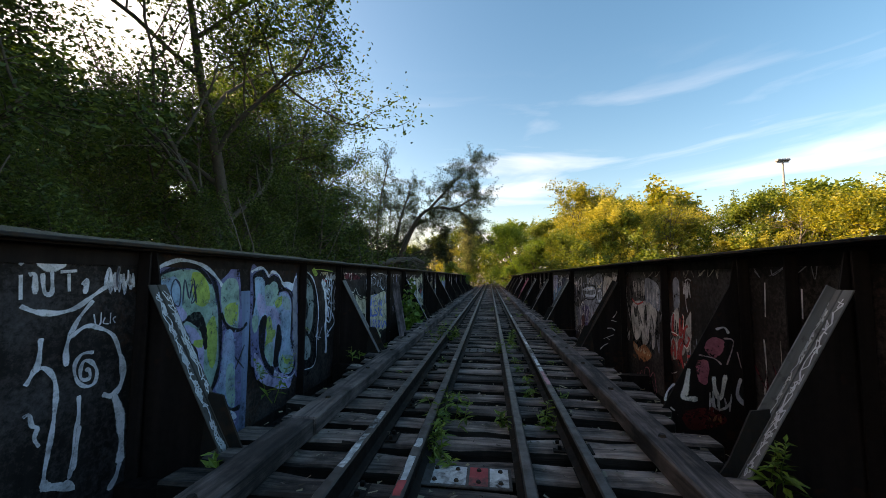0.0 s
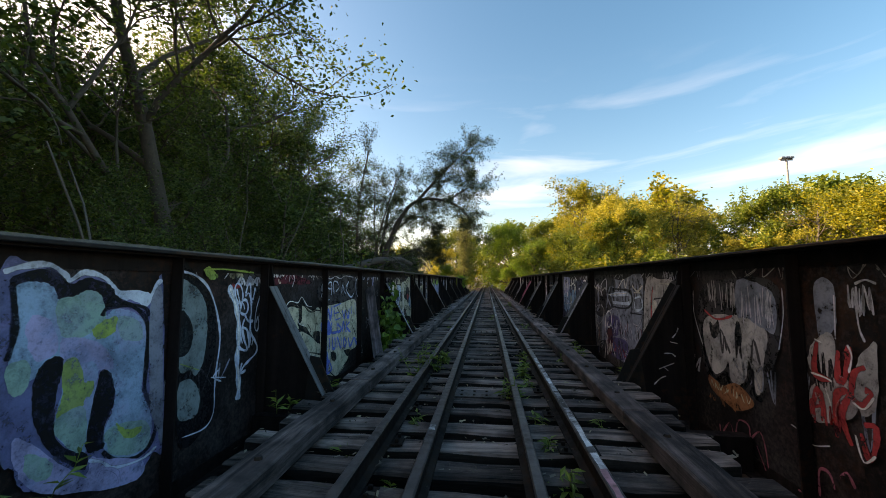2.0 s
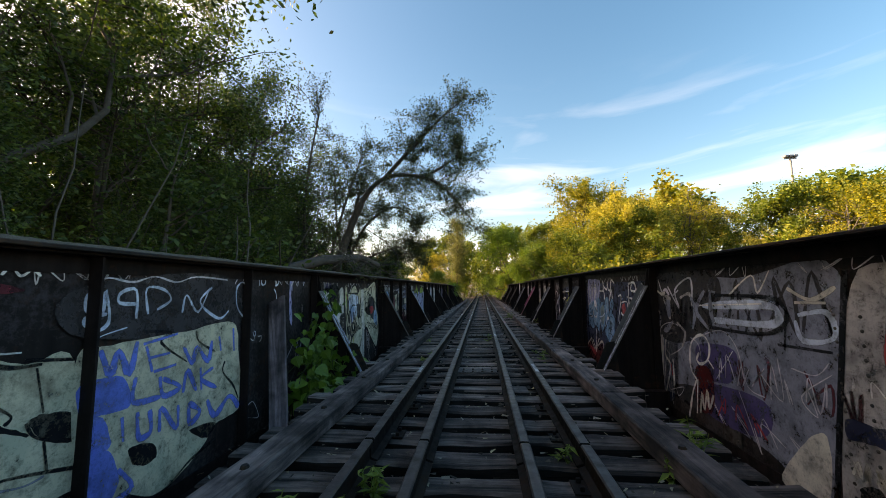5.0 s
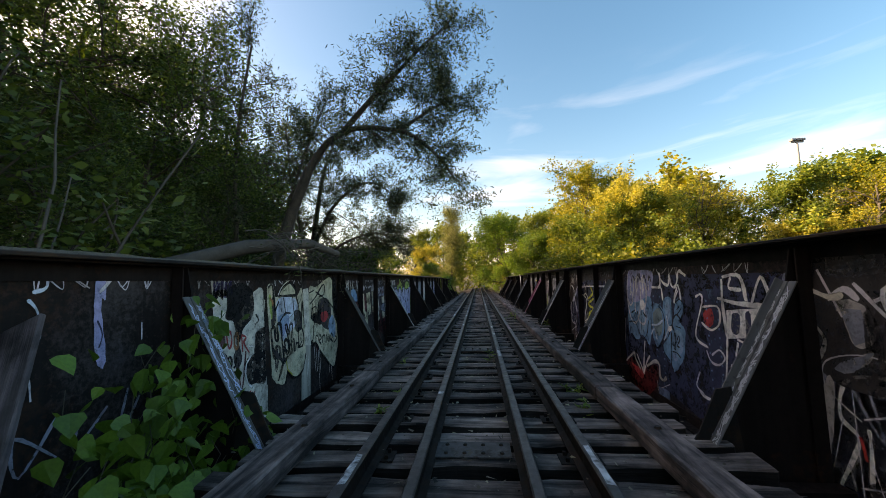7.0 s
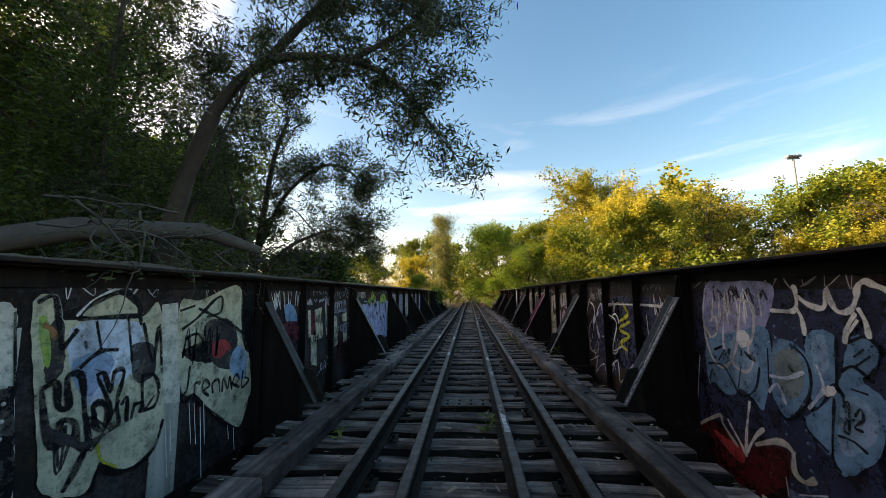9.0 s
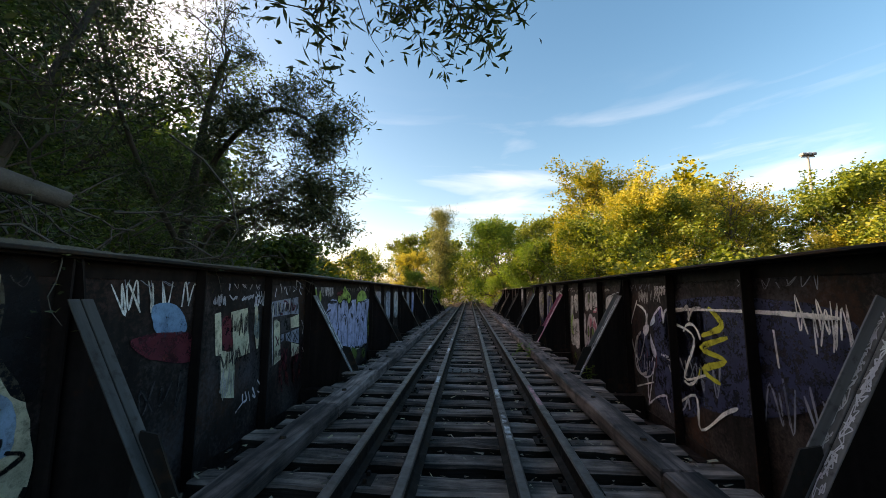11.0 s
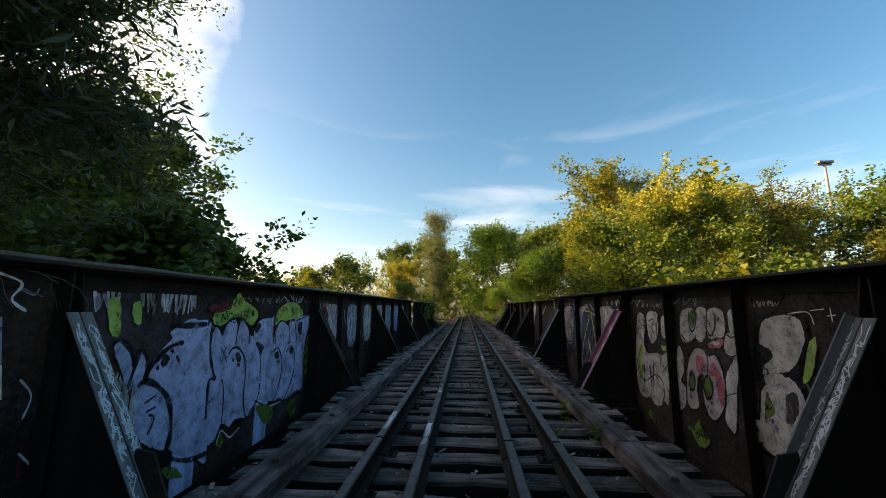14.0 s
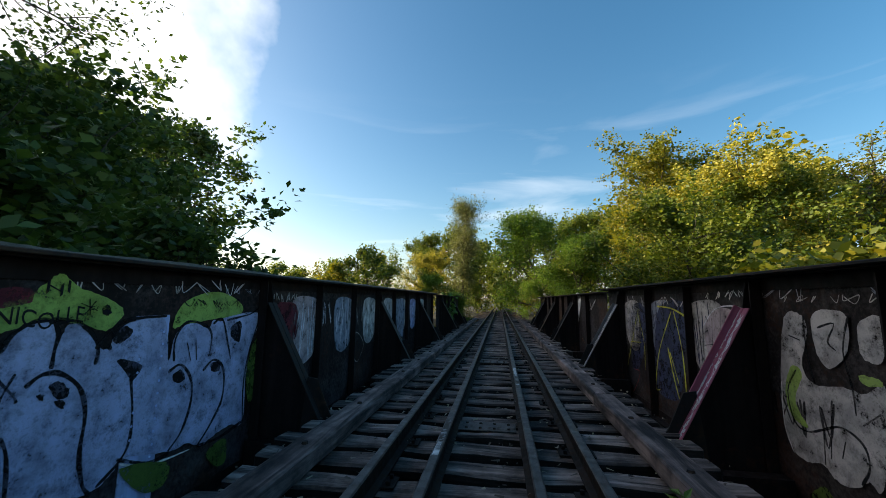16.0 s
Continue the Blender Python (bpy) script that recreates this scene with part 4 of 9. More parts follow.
for k, y in enumerate((2.82, 6.95, 11.93, 16.04, 20.0, 23.87, 27.9)):
    deck_plate(y, k == 0)

# tie plates and spikes where the rails are fastened, near the walk
plate_bm = boxed(-0.15, 0.15, -0.085, 0.085, -0.004, 0.0075, bevel=0.002)
for sx in (-0.1, 0.1):
    for sy in (-0.05, 0.05):
        block(plate_bm, sx - 0.014, sx + 0.014, sy - 0.012, sy + 0.012, 0.007, 0.036, 0.003)
plate_me = bpy.data.meshes.new("tie_plate")
plate_bm.to_mesh(plate_me)
plate_bm.free()
plate_me.materials.append(RAIL_STEEL)
y = Y0 + 0.2
n = 0
while y < 33:
    if n % 2 == 0:
        for x in (-0.755, 0.755):
            ob = new("tie_plate", plate_me)
            ob.parent = deck
            ob.location = (x, y, 0.001)
    n += 1
    y += TIE

# fallen trunk and dead twigs lying over the girder
g = Growth(51)
g.tube([(-7.5, 12.0, 0.2), (-5.2, 12.9, 1.35), (-3.6, 14.1, 1.95), (-2.95, 14.9, 2.05), (-2.7, 15.6, 1.9)], 0.17, 0.06, 8)
for k in range(26):
    p = np.array((-3.1, 13.6, 1.9)) + np.array((g.r.uniform(-0.3, 0.5), g.r.uniform(-0.2, 3.3), g.r.uniform(-0.15, 0.25)))
    d = np.array((g.r.uniform(-0.2, 0.9), g.r.uniform(-0.6, 0.9), g.r.uniform(-0.7, 0.35)))
    g.limb(p, d, g.r.uniform(0.5, 1.1), 0.012, 1, 0.8, -0.1, 4, 0.6, 4)
log = tagged(new("fallen_tree"), "fallen dead trunk with bare twigs lying over the girder", "fallen tree")
wood = new("trunk", fast_mesh("trunk", g.v, 4, np.array(g.f).ravel(), BARK_PALE, True))
wood.parent = log
log.location = (0, 0.5, 0)
few = new("dry_leaves", fast_mesh("dry_leaves", g.leaves(900, 0.07, 0.3, 0.08), 4, np.arange(3600), LEAF_WILLOW))
few.parent = log
tagged(few, kind="stuff")

g = Growth(52)
for k in range(16):
    p = np.array((-3.05, 17.2, 1.75)) + np.array((g.r.uniform(-0.2, 0.3), g.r.uniform(-0.6, 2.2), g.r.uniform(-0.1, 0.5)))
    d = np.array((g.r.uniform(-0.1, 0.8), g.r.uniform(-0.9, 0.5), g.r.uniform(-0.8, 0.5)))
    g.limb(p, d, g.r.uniform(0.5, 1.0), 0.009, 1, 0.8, -0.15, 3, 0.7, 4)
g.tube([(-3.6, 17.3, 3.2), (-2.9, 17.0, 2.75), (-2.55, 17.0, 2.35), (-2.45, 17.0, 1.95), (-2.55, 16.9, 1.65), (-2.9, 16.7, 1.58)], 0.014, 0.009, 5)
twigs = tagged(new("dead_branch"), "bare dead branch tangled over the girder", "branch")
tw = new("twig_tangle", fast_mesh("twig_tangle", g.v, 4, np.array(g.f).ravel(), BARK_PALE, True))
tw.parent = twigs
twigs.location = (0, 0.6, 0)
tagged(tw, kind="stuff")

# bare grey saplings among the shaded trees
for k, (x, y, lean) in enumerate(((-4.6, 11.2, 0.1), (-5.0, 10.4, -0.15), (-4.4, 12.0, 0.25), (-4.2, 3.2, 0.12), (-4.7, 7.6, 0.0))):
    g = Growth(60 + k)
    g.limb((0, 0, -0.3), (lean, 0.1, 1), 5.0, 0.04, 1, 0.5, 0.3, 4, 0.3, 6)
    sap = tagged(new("sapling"), "thin bare grey sapling in the shade", "sapling", group="bare saplings")
    sap.location = (x, y, ground_height(x, y))
    st = new("stem", fast_mesh("stem", g.v, 4, np.array(g.f).ravel(), BARK_PALE, True))
    st.parent = sap

# soil and moss on the girders' top plates
def crust(x0, x1, y0, y1, seed):
    bm = bmesh.new()
    n = int((y1 - y0) / 0.06)
    rows3 = []
    for k in range(n + 1):
        y = y0 + (y1 - y0) * k / n
        h = 0.012 + 0.03 * max(0.0, noise.noise((y * 1.3, seed, 0)) + 0.35) + 0.014 * abs(noise.noise((y * 9, seed, 3)))
        e = 0.012 * noise.noise((y * 6, seed, 5))
        rows3.append([bm.verts.new(c) for c in ((x0 + e, y, Z_TOP + 0.0005), (x0 + 0.03 + e, y, Z_TOP + h), (x1 - 0.03 + e, y, Z_TOP + h * 0.9), (x1 + e, y, Z_TOP + 0.0005))])
    for a, b in zip(rows3, rows3[1:]):
        for j in range(3):
            bm.faces.new((a[j], a[j + 1], b[j + 1], b[j]))
    return tagged(mesh_object("soil_crust", bm, make_plain("mossy_crust", (0.10, 0.085, 0.065), 0.95, 0.5, 12.0, 0.8)), "dry soil and moss on the girder top", "soil", kind="stuff")


crust(X_LEFT - 0.18, X_LEFT + 0.185, Y0, 35.6, 1.0)

# lamp mast beyond the trees
mast = tagged(new("lamp_mast"), "tall grey lighting mast with a flat lamp head", "lamp mast")
mast.location = (52.7, 73.0, -3.6)
bm = bmesh.new()
bmesh.ops.create_cone(bm, cap_ends=True, segments=12, radius1=0.35, radius2=0.16, depth=25.9)
bmesh.ops.translate(bm, verts=bm.verts, vec=(0, 0, 12.97))
part("pole", bm, GALV, mast)
part("crossarm", boxed(-1.0, 1.0, -0.08, 0.08, 25.8, 26.0, bevel=0.02), GALV, mast)
for k in range(3):
    bm = boxed(-1.05 + 0.72 * k, -0.4 + 0.72 * k, -0.45, 0.35, 26.07, 26.45, bevel=0.06)
    part("lamp_head", bm, GALV, mast)

# bark chips, splinters and dry leaves lying on the ties
lr = np.random.RandomState(9)
chips_v = []
for k in range(5200):
    x = lr.uniform(-1.9, 1.9)
    row = lr.randint(0, 95)
    y = Y0 + 0.2 + row * TIE + lr.uniform(-0.085, 0.085)
    s = lr.uniform(0.008, 0.03) * (1.6 if lr.rand() < 0.12 else 1)
    a = lr.uniform(0, 6.28)
    c, n_ = math.cos(a), math.sin(a)
    ln, wd = s * lr.uniform(1.0, 2.6), s * lr.uniform(0.35, 0.8)
    z = 0.012 + lr.uniform(0, 0.008)
    for u, v in ((-1, -1), (1, -1), (1, 1), (-1, 1)):
        chips_v.append((x + c * u * ln * 0.5 - n_ * v * wd * 0.5, y + n_ * u * ln * 0.5 + c * v * wd * 0.5, z + lr.uniform(-0.006, 0.012)))
m_, nt_, p_, _o = nodes_of("litter")
g_ = nt_.nodes.new("ShaderNodeNewGeometry")
r_ = ramp(nt_, g_.outputs["Random Per Island"], [(0.0, (0.02, 0.015, 0.012)), (0.45, (0.09, 0.07, 0.05)), (0.75, (0.2, 0.17, 0.13)), (1.0, (0.33, 0.27, 0.16))])
nt_.links.new(r_.outputs["Color"], p_.inputs["Base Color"])
p_.inputs["Roughness"].default_value = 0.9
litter = tagged(new("litter", fast_mesh("litter", chips_v, 4, np.arange(len(chips_v)), m_)), "splinters and dry leaves scattered on the ties", "litter", kind="stuff")

# ---- graffiti on the girders ----
INK = {
    "white": (0.92, 0.85, 0.8), "lilac": (0.68, 0.63, 0.67), "ice": (0.62, 0.68, 0.8), "navy": (0.035, 0.04, 0.085), "halo": (0.13, 0.15, 0.30),
    "teal": (0.24, 0.42, 0.36), "lime": (0.33, 0.46, 0.10), "sky": (0.25, 0.42, 0.58), "lav": (0.42, 0.38, 0.60), "black": (0.008, 0.008, 0.010),
    "grey": (0.54, 0.48, 0.455), "greyteal": (0.22, 0.28, 0.28), "maroon": (0.13, 0.02, 0.03), "cream": (0.68, 0.58, 0.41), "red": (0.55, 0.06, 0.06),
    "blue": (0.09, 0.20, 0.66), "offwhite": (0.7, 0.63, 0.54), "paleblue": (0.45, 0.455, 0.65), "green": (0.10, 0.15, 0.03), "steelblue": (0.15, 0.31, 0.48),
    "purple": (0.09, 0.07, 0.18), "orange": (0.38, 0.15, 0.07), "pink": (0.42, 0.12, 0.16), "greypink": (0.46, 0.35, 0.36), "yellow": (0.62, 0.56, 0.06),
    "darkred": (0.10, 0.012, 0.012), "charcoal": (0.05, 0.043, 0.045), "greyblue": (0.26, 0.27, 0.33),
}


# the second colour that was sprayed thinly over some coats
MOTTLE = {"teal": (0.30, 0.40, 0.46), "sky": (0.36, 0.38, 0.60), "lime": (0.28, 0.36, 0.14), "halo": (0.30, 0.26, 0.52), "lav": (0.24, 0.34, 0.58),
          "grey": (0.20, 0.18, 0.18), "greypink": (0.26, 0.2, 0.21), "navy": (0.02, 0.022, 0.05), "cream": (0.50, 0.50, 0.36), "paleblue": (0.36, 0.37, 0.56)}


def make_ink(name, colour):
    """Sprayed paint: mottled, worn away in places, soft towards the edge of a stroke."""
    m, nt, b, _ = nodes_of(name + "_spray_paint")
    n1 = noise_at(nt, 3.2, 5, 0.6)
    n2 = noise_at(nt, 34, 5, 0.7)
    tone = mixed(nt, 0.45, n1, n2)
    c = ramp(nt, tone, [(0.34, tuple(v * 0.4 for v in colour)), (0.5, colour), (0.68, tuple(min(1, v * 1.35) for v in colour))])
    col = c.outputs["Color"]
    if name in MOTTLE:
        cloud = ramp(nt, mixed(nt, 0.3, noise_at(nt, 2.4, 4, 0.6, warp=0.6), n2), [(0.49, 0.0), (0.62, 0.75)])
        col = mixed(nt, cloud.outputs["Color"], col, MOTTLE[name])
    nt.links.new(col, b.inputs["Base Color"])
    b.inputs["Roughness"].default_value = 0.62
    b.inputs["Specular IOR Level"].default_value = 0.2
    uv = nt.nodes.new("ShaderNodeUVMap")
    sep = nt.nodes.new("ShaderNodeSeparateXYZ")
    nt.links.new(uv.outputs["UV"], sep.inputs["Vector"])
    worn = mixed(nt, 0.55, n2, noise_at(nt, 7, 5, 0.65))
    total = nt.nodes.new("ShaderNodeMath")
    total.operation = "ADD"
    nt.links.new(sep.outputs["Y"], total.inputs[0])
    nt.links.new(worn, total.inputs[1])
    a = ramp(nt, total.outputs["Value"], [(0.54, 1.0), (0.63, 0.55), (0.78, 0.0)])
    nt.links.new(a.outputs["Color"], b.inputs["Alpha"])
    return m


INKS = {k: make_ink(k, v) for k, v in INK.items()}


def smooth_line(pts, closed, step=6):
    """A rounded line through pts."""
    p = [Vector(q) for q in pts]
    n = len(p)
    if n < 3:
        return p
    out = []
    for i in range(n if closed else n - 1):
        a, b, c, d = ((p[(i + k) % n] for k in (-1, 0, 1, 2)) if closed else (p[max(i - 1, 0)], p[i], p[i + 1], p[min(i + 2, n - 1)]))
        for k in range(step):
            t = k / step
            out.append(0.5 * (2 * b + (c - a) * t + (2 * a - 5 * b + 4 * c - d) * t * t + (3 * b - a - 3 * c + d) * t ** 3))
    if not closed:
        out.append(p[-1])
    return out


class Paint:
    """One painted piece, coat over coat, on a girder's web or across the track on a knee plate."""

    def __init__(self, side, y, label):
        self.side, self.y, self.label = side, y, label
        self.v, self.f, self.m, self.edge, self.inks = [], [], [], [], []
        self.coat = 0
        self.rng = random.Random(len(label) * 7 + int(y * 10))

    def place(self, u, w):
        lift = (0.0135 if self.side else 0.002) + 0.00016 * self.coat
        if self.side == "left":
            return (X_LEFT + lift, u, w)
        if self.side == "right":
            return (X_RIGHT - lift, u, w)
        return (u, self.y - lift, w)

    def ink(self, name):
        self.coat += 1
        if name not in self.inks:
            self.inks.append(name)
        return self.inks.index(name)

    def area(self, ink, line):
        k = self.ink(ink)
        base = len(self.v)
        self.v += [self.place(q[0], q[1]) for q in line]
        self.edge += [0.06] * len(line)
        for tri in tessellate_polygon([[Vector((q[0], q[1], 0)) for q in line]]):
            self.f.append(tuple(base + i for i in tri))
            self.m.append(k)

    def fill(self, ink, pts):
        line = smooth_line(pts, True)
        self.area(ink, [q + Vector((self.rng.uniform(-1, 1), self.rng.uniform(-1, 1))) * 0.006 for q in line])

    def poly(self, ink, pts):
        self.area(ink, [Vector(q) for q in pts])

    def stroke(self, ink, width, pts):
        k = self.ink(ink)
        line = smooth_line(pts, False, 5)
        base = len(self.v)
        n = len(line)
        for i, q in enumerate(line):
            d = line[min(i + 1, n - 1)] - line[max(i - 1, 0)]
            d = Vector((-d.y, d.x)).normalized() if d.length > 1e-6 else Vector((0, 1))
            w = width * (0.57 + 0.14 * math.sin(i * 0.7 + width * 50)) * (0.6 if i in (0, n - 1) else 1)
            for s, e in ((-1, 0.45), (-0.5, 0.06), (0.5, 0.06), (1, 0.45)):
                self.v.append(self.place(*(q + d * w * s)))
                self.edge.append(e)
        for i in range(n - 1):
            for j in range(3):
                a = base + i * 4 + j
                self.f.append((a, a + 1, a + 5, a + 4))
                self.m.append(k)

    def scrawl(self, ink, width, n, y0, z0, y1, z1):
        """Illegible tags: n short looping marks side by side."""
        r = self.rng
        for k in range(n):
            c = y0 + (y1 - y0) * (k + 0.5) / n
            h = (z1 - z0) / 2
            mid = (z0 + z1) / 2
            w = (y1 - y0) / n * 0.6
            self.stroke(ink, width, [(c + w * r.uniform(-0.9, 0.9), mid + h * r.uniform(0.3, 1.0) * (-1) ** i) for i in range(r.randint(3, 5))])
            self.coat -= 1
        self.coat += 1

    def word(self, ink, text, y0, z0, y1, z1):
        """Legible lettering in the built-in font between two corners."""
        cu = bpy.data.curves.new("lettering", "FONT")
        cu.body, cu.resolution_u = text, 3
        tmp = new("lettering", cu)
        me = bpy.data.meshes.new_from_object(tmp.evaluated_get(bpy.context.evaluated_depsgraph_get()))
        xs = [v.co.x for v in me.vertices]
        ys = [v.co.y for v in me.vertices]
        k = self.ink(ink)
        base = len(self.v)
        for v in me.vertices:
            u, w = (v.co.x - min(xs)) / (max(xs) - min(xs)), (v.co.y - min(ys)) / (max(ys) - min(ys))
            self.v.append(self.place(y0 + (y1 - y0) * u, z1 + (z0 - z1) * w + 0.02 * math.sin(u * 9)))
            self.edge.append(0.0)
        for pl in me.polygons:
            self.f.append(tuple(base + i for i in pl.vertices))
            self.m.append(k)
        bpy.data.objects.remove(tmp)

    def done(self):
        g = {"left": girder_left, "right": girder_right}.get(self.side)
        if g is None:
            g = min((o for o in scene.objects if o.name.startswith("knee_brace") and o.location.x > 0), key=lambda o: abs(o.location.y - self.y))
        me = bpy.data.meshes.new("graffiti")
        shift = g.location
        me.from_pydata([Vector(q) - shift for q in self.v], [], self.f)
        for name in self.inks:
            me.materials.append(INKS[name])
        me.polygons.foreach_set("material_index", self.m)
        layer = me.uv_layers.new(name="edge")
        for lp in me.loops:
            layer.data[lp.index].uv = (0.0, self.edge[lp.vertex_index])
        me.update()
        ob = new("graffiti", me)
        ob.parent = g
        tagged(ob, self.label)



# tag rows: small faded tags on the panels, and faint blocks on the far ones
rng_t = random.Random(77)
for side, ys in (("left", [1.2 + 1.37 * k for k in range(24)]), ("right", [3.3 + 1.33 * k for k in range(19)])):
    for y in ys:
        p = Paint(side, 0, "small faded tags on the web plate")
        p.coat = 0
        if y < 2.6:
            continue
        if y < 24.0:
            p.scrawl(rng_t.choice(("grey", "lilac", "charcoal", "greyblue")), 0.012, rng_t.randint(4, 7), y + 0.12, 1.3, y + 1.1, 1.42)
            p.scrawl(rng_t.choice(("charcoal", "greyblue", "maroon")), 0.03, rng_t.randint(3, 5), y + 0.12, 0.1, y + 1.1, 0.55)
        else:
            ink = rng_t.choice(("grey", "greyblue", "lav", "greypink", "charcoal"))
            p.fill(ink, [(y + 0.2, 1.25), (y + 1.0, 1.22), (y + 0.95, 0.6), (y + 0.6, 0.35), (y + 0.25, 0.5)])
            p.scrawl(rng_t.choice(("white", "lilac", "navy")), 0.03, 4, y + 0.2, 0.4, y + 1.0, 1.3)
        p.done()

p = Paint("left", 0, "large pale outlined letters with a spiral on black")
p.stroke("lilac", 0.07, [(2.416, 1.457), (2.346, 1.417), (2.336, 1.376), (2.386, 1.356), (2.456, 1.376), (2.446, 1.437), (2.396, 1.467)])
p.stroke("lilac", 0.04, [(2.226, 1.366), (2.266, 1.417)])
p.stroke("lilac", 0.04, [(2.236, 1.306), (2.246, 1.155)])
p.stroke("lilac", 0.04, [(2.276, 1.306), (2.306, 1.306), (2.316, 1.185)])
p.stroke("lilac", 0.04, [(2.346, 1.316), (2.366, 1.195), (2.406, 1.195), (2.396, 1.336)])
p.stroke("lilac", 0.04, [(2.446, 1.326), (2.546, 1.336)])
p.stroke("lilac", 0.04, [(2.496, 1.316), (2.506, 1.195)])
p.stroke("lilac", 0.04, [(2.586, 1.236), (2.616, 1.276), (2.606, 1.175)])
p.stroke("lilac", 0.045, [(2.246, 1.115), (2.326, 1.075), (2.426, 1.055), (2.546, 1.075), (2.646, 1.145), (2.746, 1.216), (2.886, 1.286)])
p.stroke("lilac", 0.042, [(2.666, 1.125), (2.586, 1.015), (2.536, 0.904), (2.516, 0.804), (2.526, 0.693)])
p.stroke("lilac", 0.042, [(2.536, 0.884), (2.626, 0.944), (2.716, 0.924), (2.826, 0.854), (2.886, 0.713), (2.906, 0.613), (2.926, 0.482)])
p.stroke("lilac", 0.035, [(2.696, 0.753), (2.616, 0.753), (2.576, 0.683), (2.596, 0.582), (2.656, 0.522), (2.716, 0.532), (2.726, 0.613), (2.686, 0.683), (2.636, 0.703), (2.616, 0.653), (2.626, 0.582), (2.676, 0.572), (2.676, 0.623), (2.646, 0.643)])
p.stroke("lilac", 0.042, [(2.306, 0.623), (2.336, 0.683), (2.356, 0.713), (2.406, 0.703), (2.456, 0.633), (2.476, 0.532), (2.476, 0.391), (2.466, 0.231), (2.446, 0.04), (2.446, -0.071)])
p.stroke("lilac", 0.042, [(2.366, 0.904), (2.366, 0.804), (2.356, 0.693)])
p.stroke("lilac", 0.04, [(2.616, 0.472), (2.626, 0.341), (2.616, 0.201), (2.606, 0.03), (2.596, -0.071)])
p.stroke("lilac", 0.04, [(2.636, 0.261), (2.626, 0.12), (2.616, -0.031)])
p.stroke("lilac", 0.05, [(2.446, -0.031), (2.486, -0.061), (2.556, -0.091), (2.596, -0.081)])
p.stroke("lilac", 0.035, [(2.306, 0.432), (2.336, 0.442), (2.356, 0.371), (2.386, 0.341), (2.376, 0.281), (2.406, 0.221)])
p.stroke("lilac", 0.014, [(2.676, 1.025), (2.696, 0.944), (2.726, 0.954), (2.726, 1.035)])
p.stroke("lilac", 0.014, [(2.756, 0.994), (2.746, 0.954), (2.786, 0.944)])
p.stroke("lilac", 0.014, [(2.796, 1.025), (2.796, 0.944)])
p.stroke("lilac", 0.014, [(2.836, 0.994), (2.816, 0.974), (2.836, 0.944)])
p.scrawl("lilac", 0.02, 5, 2.736, 1.326, 2.966, 1.155)
p.stroke("lilac", 0.06, [(2.776, 0.432), (2.846, 0.402), (2.906, 0.452), (2.926, 0.562), (2.896, 0.693)])
p.stroke("lilac", 0.08, [(2.866, 0.402), (2.916, 0.241), (2.946, 0.03), (2.946, -0.131)])
p.stroke("lilac", 0.06, [(2.946, -0.131), (2.916, -0.232), (2.866, -0.292)])
p.scrawl("lilac", 0.03, 4, 2.736, 1.376, 2.966, 1.175)
p.fill("lilac", [(2.436, -0.061), (2.446, -0.001), (2.506, -0.061), (2.596, -0.081), (2.626, -0.161)])
p.done()
p = Paint("left", 0, "blue and green bubble letters with black outlines")
p.fill("halo", [(3.091, 1.301), (3.22, 1.389), (3.441, 1.442), (3.682, 1.409), (3.944, 1.269), (4.238, 1.323), (4.338, -0.266), (4.04, -0.24), (3.703, -0.092), (3.267, 0.676), (3.131, 1.005)])
p.fill("teal", [(3.116, 1.233), (3.225, 1.318), (3.424, 1.364), (3.661, 1.339), (3.833, 1.171), (3.927, 0.87), (3.971, 0.468), (3.921, 0.239), (3.834, 0.127), (3.694, 0.044), (3.568, 0.179), (3.356, 0.495), (3.259, 0.795), (3.138, 1.004)])
p.fill("sky", [(3.125, 1.195), (3.228, 1.27), (3.387, 1.27), (3.449, 0.971), (3.254, 0.874), (3.155, 1.003)])
p.fill("lav", [(3.3, 1.047), (3.447, 1.014), (3.519, 0.92), (3.414, 0.85), (3.274, 0.851)])
p.fill("lime", [(3.54, 1.314), (3.688, 1.316), (3.791, 1.125), (3.745, 1.009), (3.605, 1.044)])
p.fill("lime", [(3.769, 0.796), (3.88, 0.876), (3.932, 0.526), (3.869, 0.35), (3.784, 0.559)])
p.fill("lav", [(3.32, 0.744), (3.48, 0.84), (3.648, 0.769), (3.752, 0.567), (3.734, 0.207), (3.638, 0.175), (3.4, 0.443)])
p.fill("lime", [(3.615, 0.677), (3.73, 0.673), (3.719, 0.597), (3.633, 0.62)])
p.fill("black", [(3.286, 0.841), (3.372, 0.864), (3.477, 0.883), (3.55, 0.938), (3.661, 0.948), (3.733, 0.871), (3.779, 0.724), (3.788, 0.582), (3.751, 0.581), (3.712, 0.713), (3.645, 0.805), (3.522, 0.876), (3.458, 0.843), (3.315, 0.817)])
p.fill("black", [(3.41, 0.603), (3.469, 0.664), (3.535, 0.68), (3.633, 0.616), (3.69, 0.49), (3.716, 0.326), (3.699, 0.197), (3.626, 0.201), (3.491, 0.332), (3.418, 0.478)])
p.stroke("black", 0.05, [(3.139, 1.251), (3.261, 1.343), (3.466, 1.391), (3.66, 1.353), (3.802, 1.221)])
p.stroke("black", 0.07, [(3.683, 1.4), (3.827, 1.269), (3.918, 1.02), (3.967, 0.716), (3.974, 0.418), (3.923, 0.215), (3.846, 0.099), (3.75, -0.046), (3.68, -0.103)])
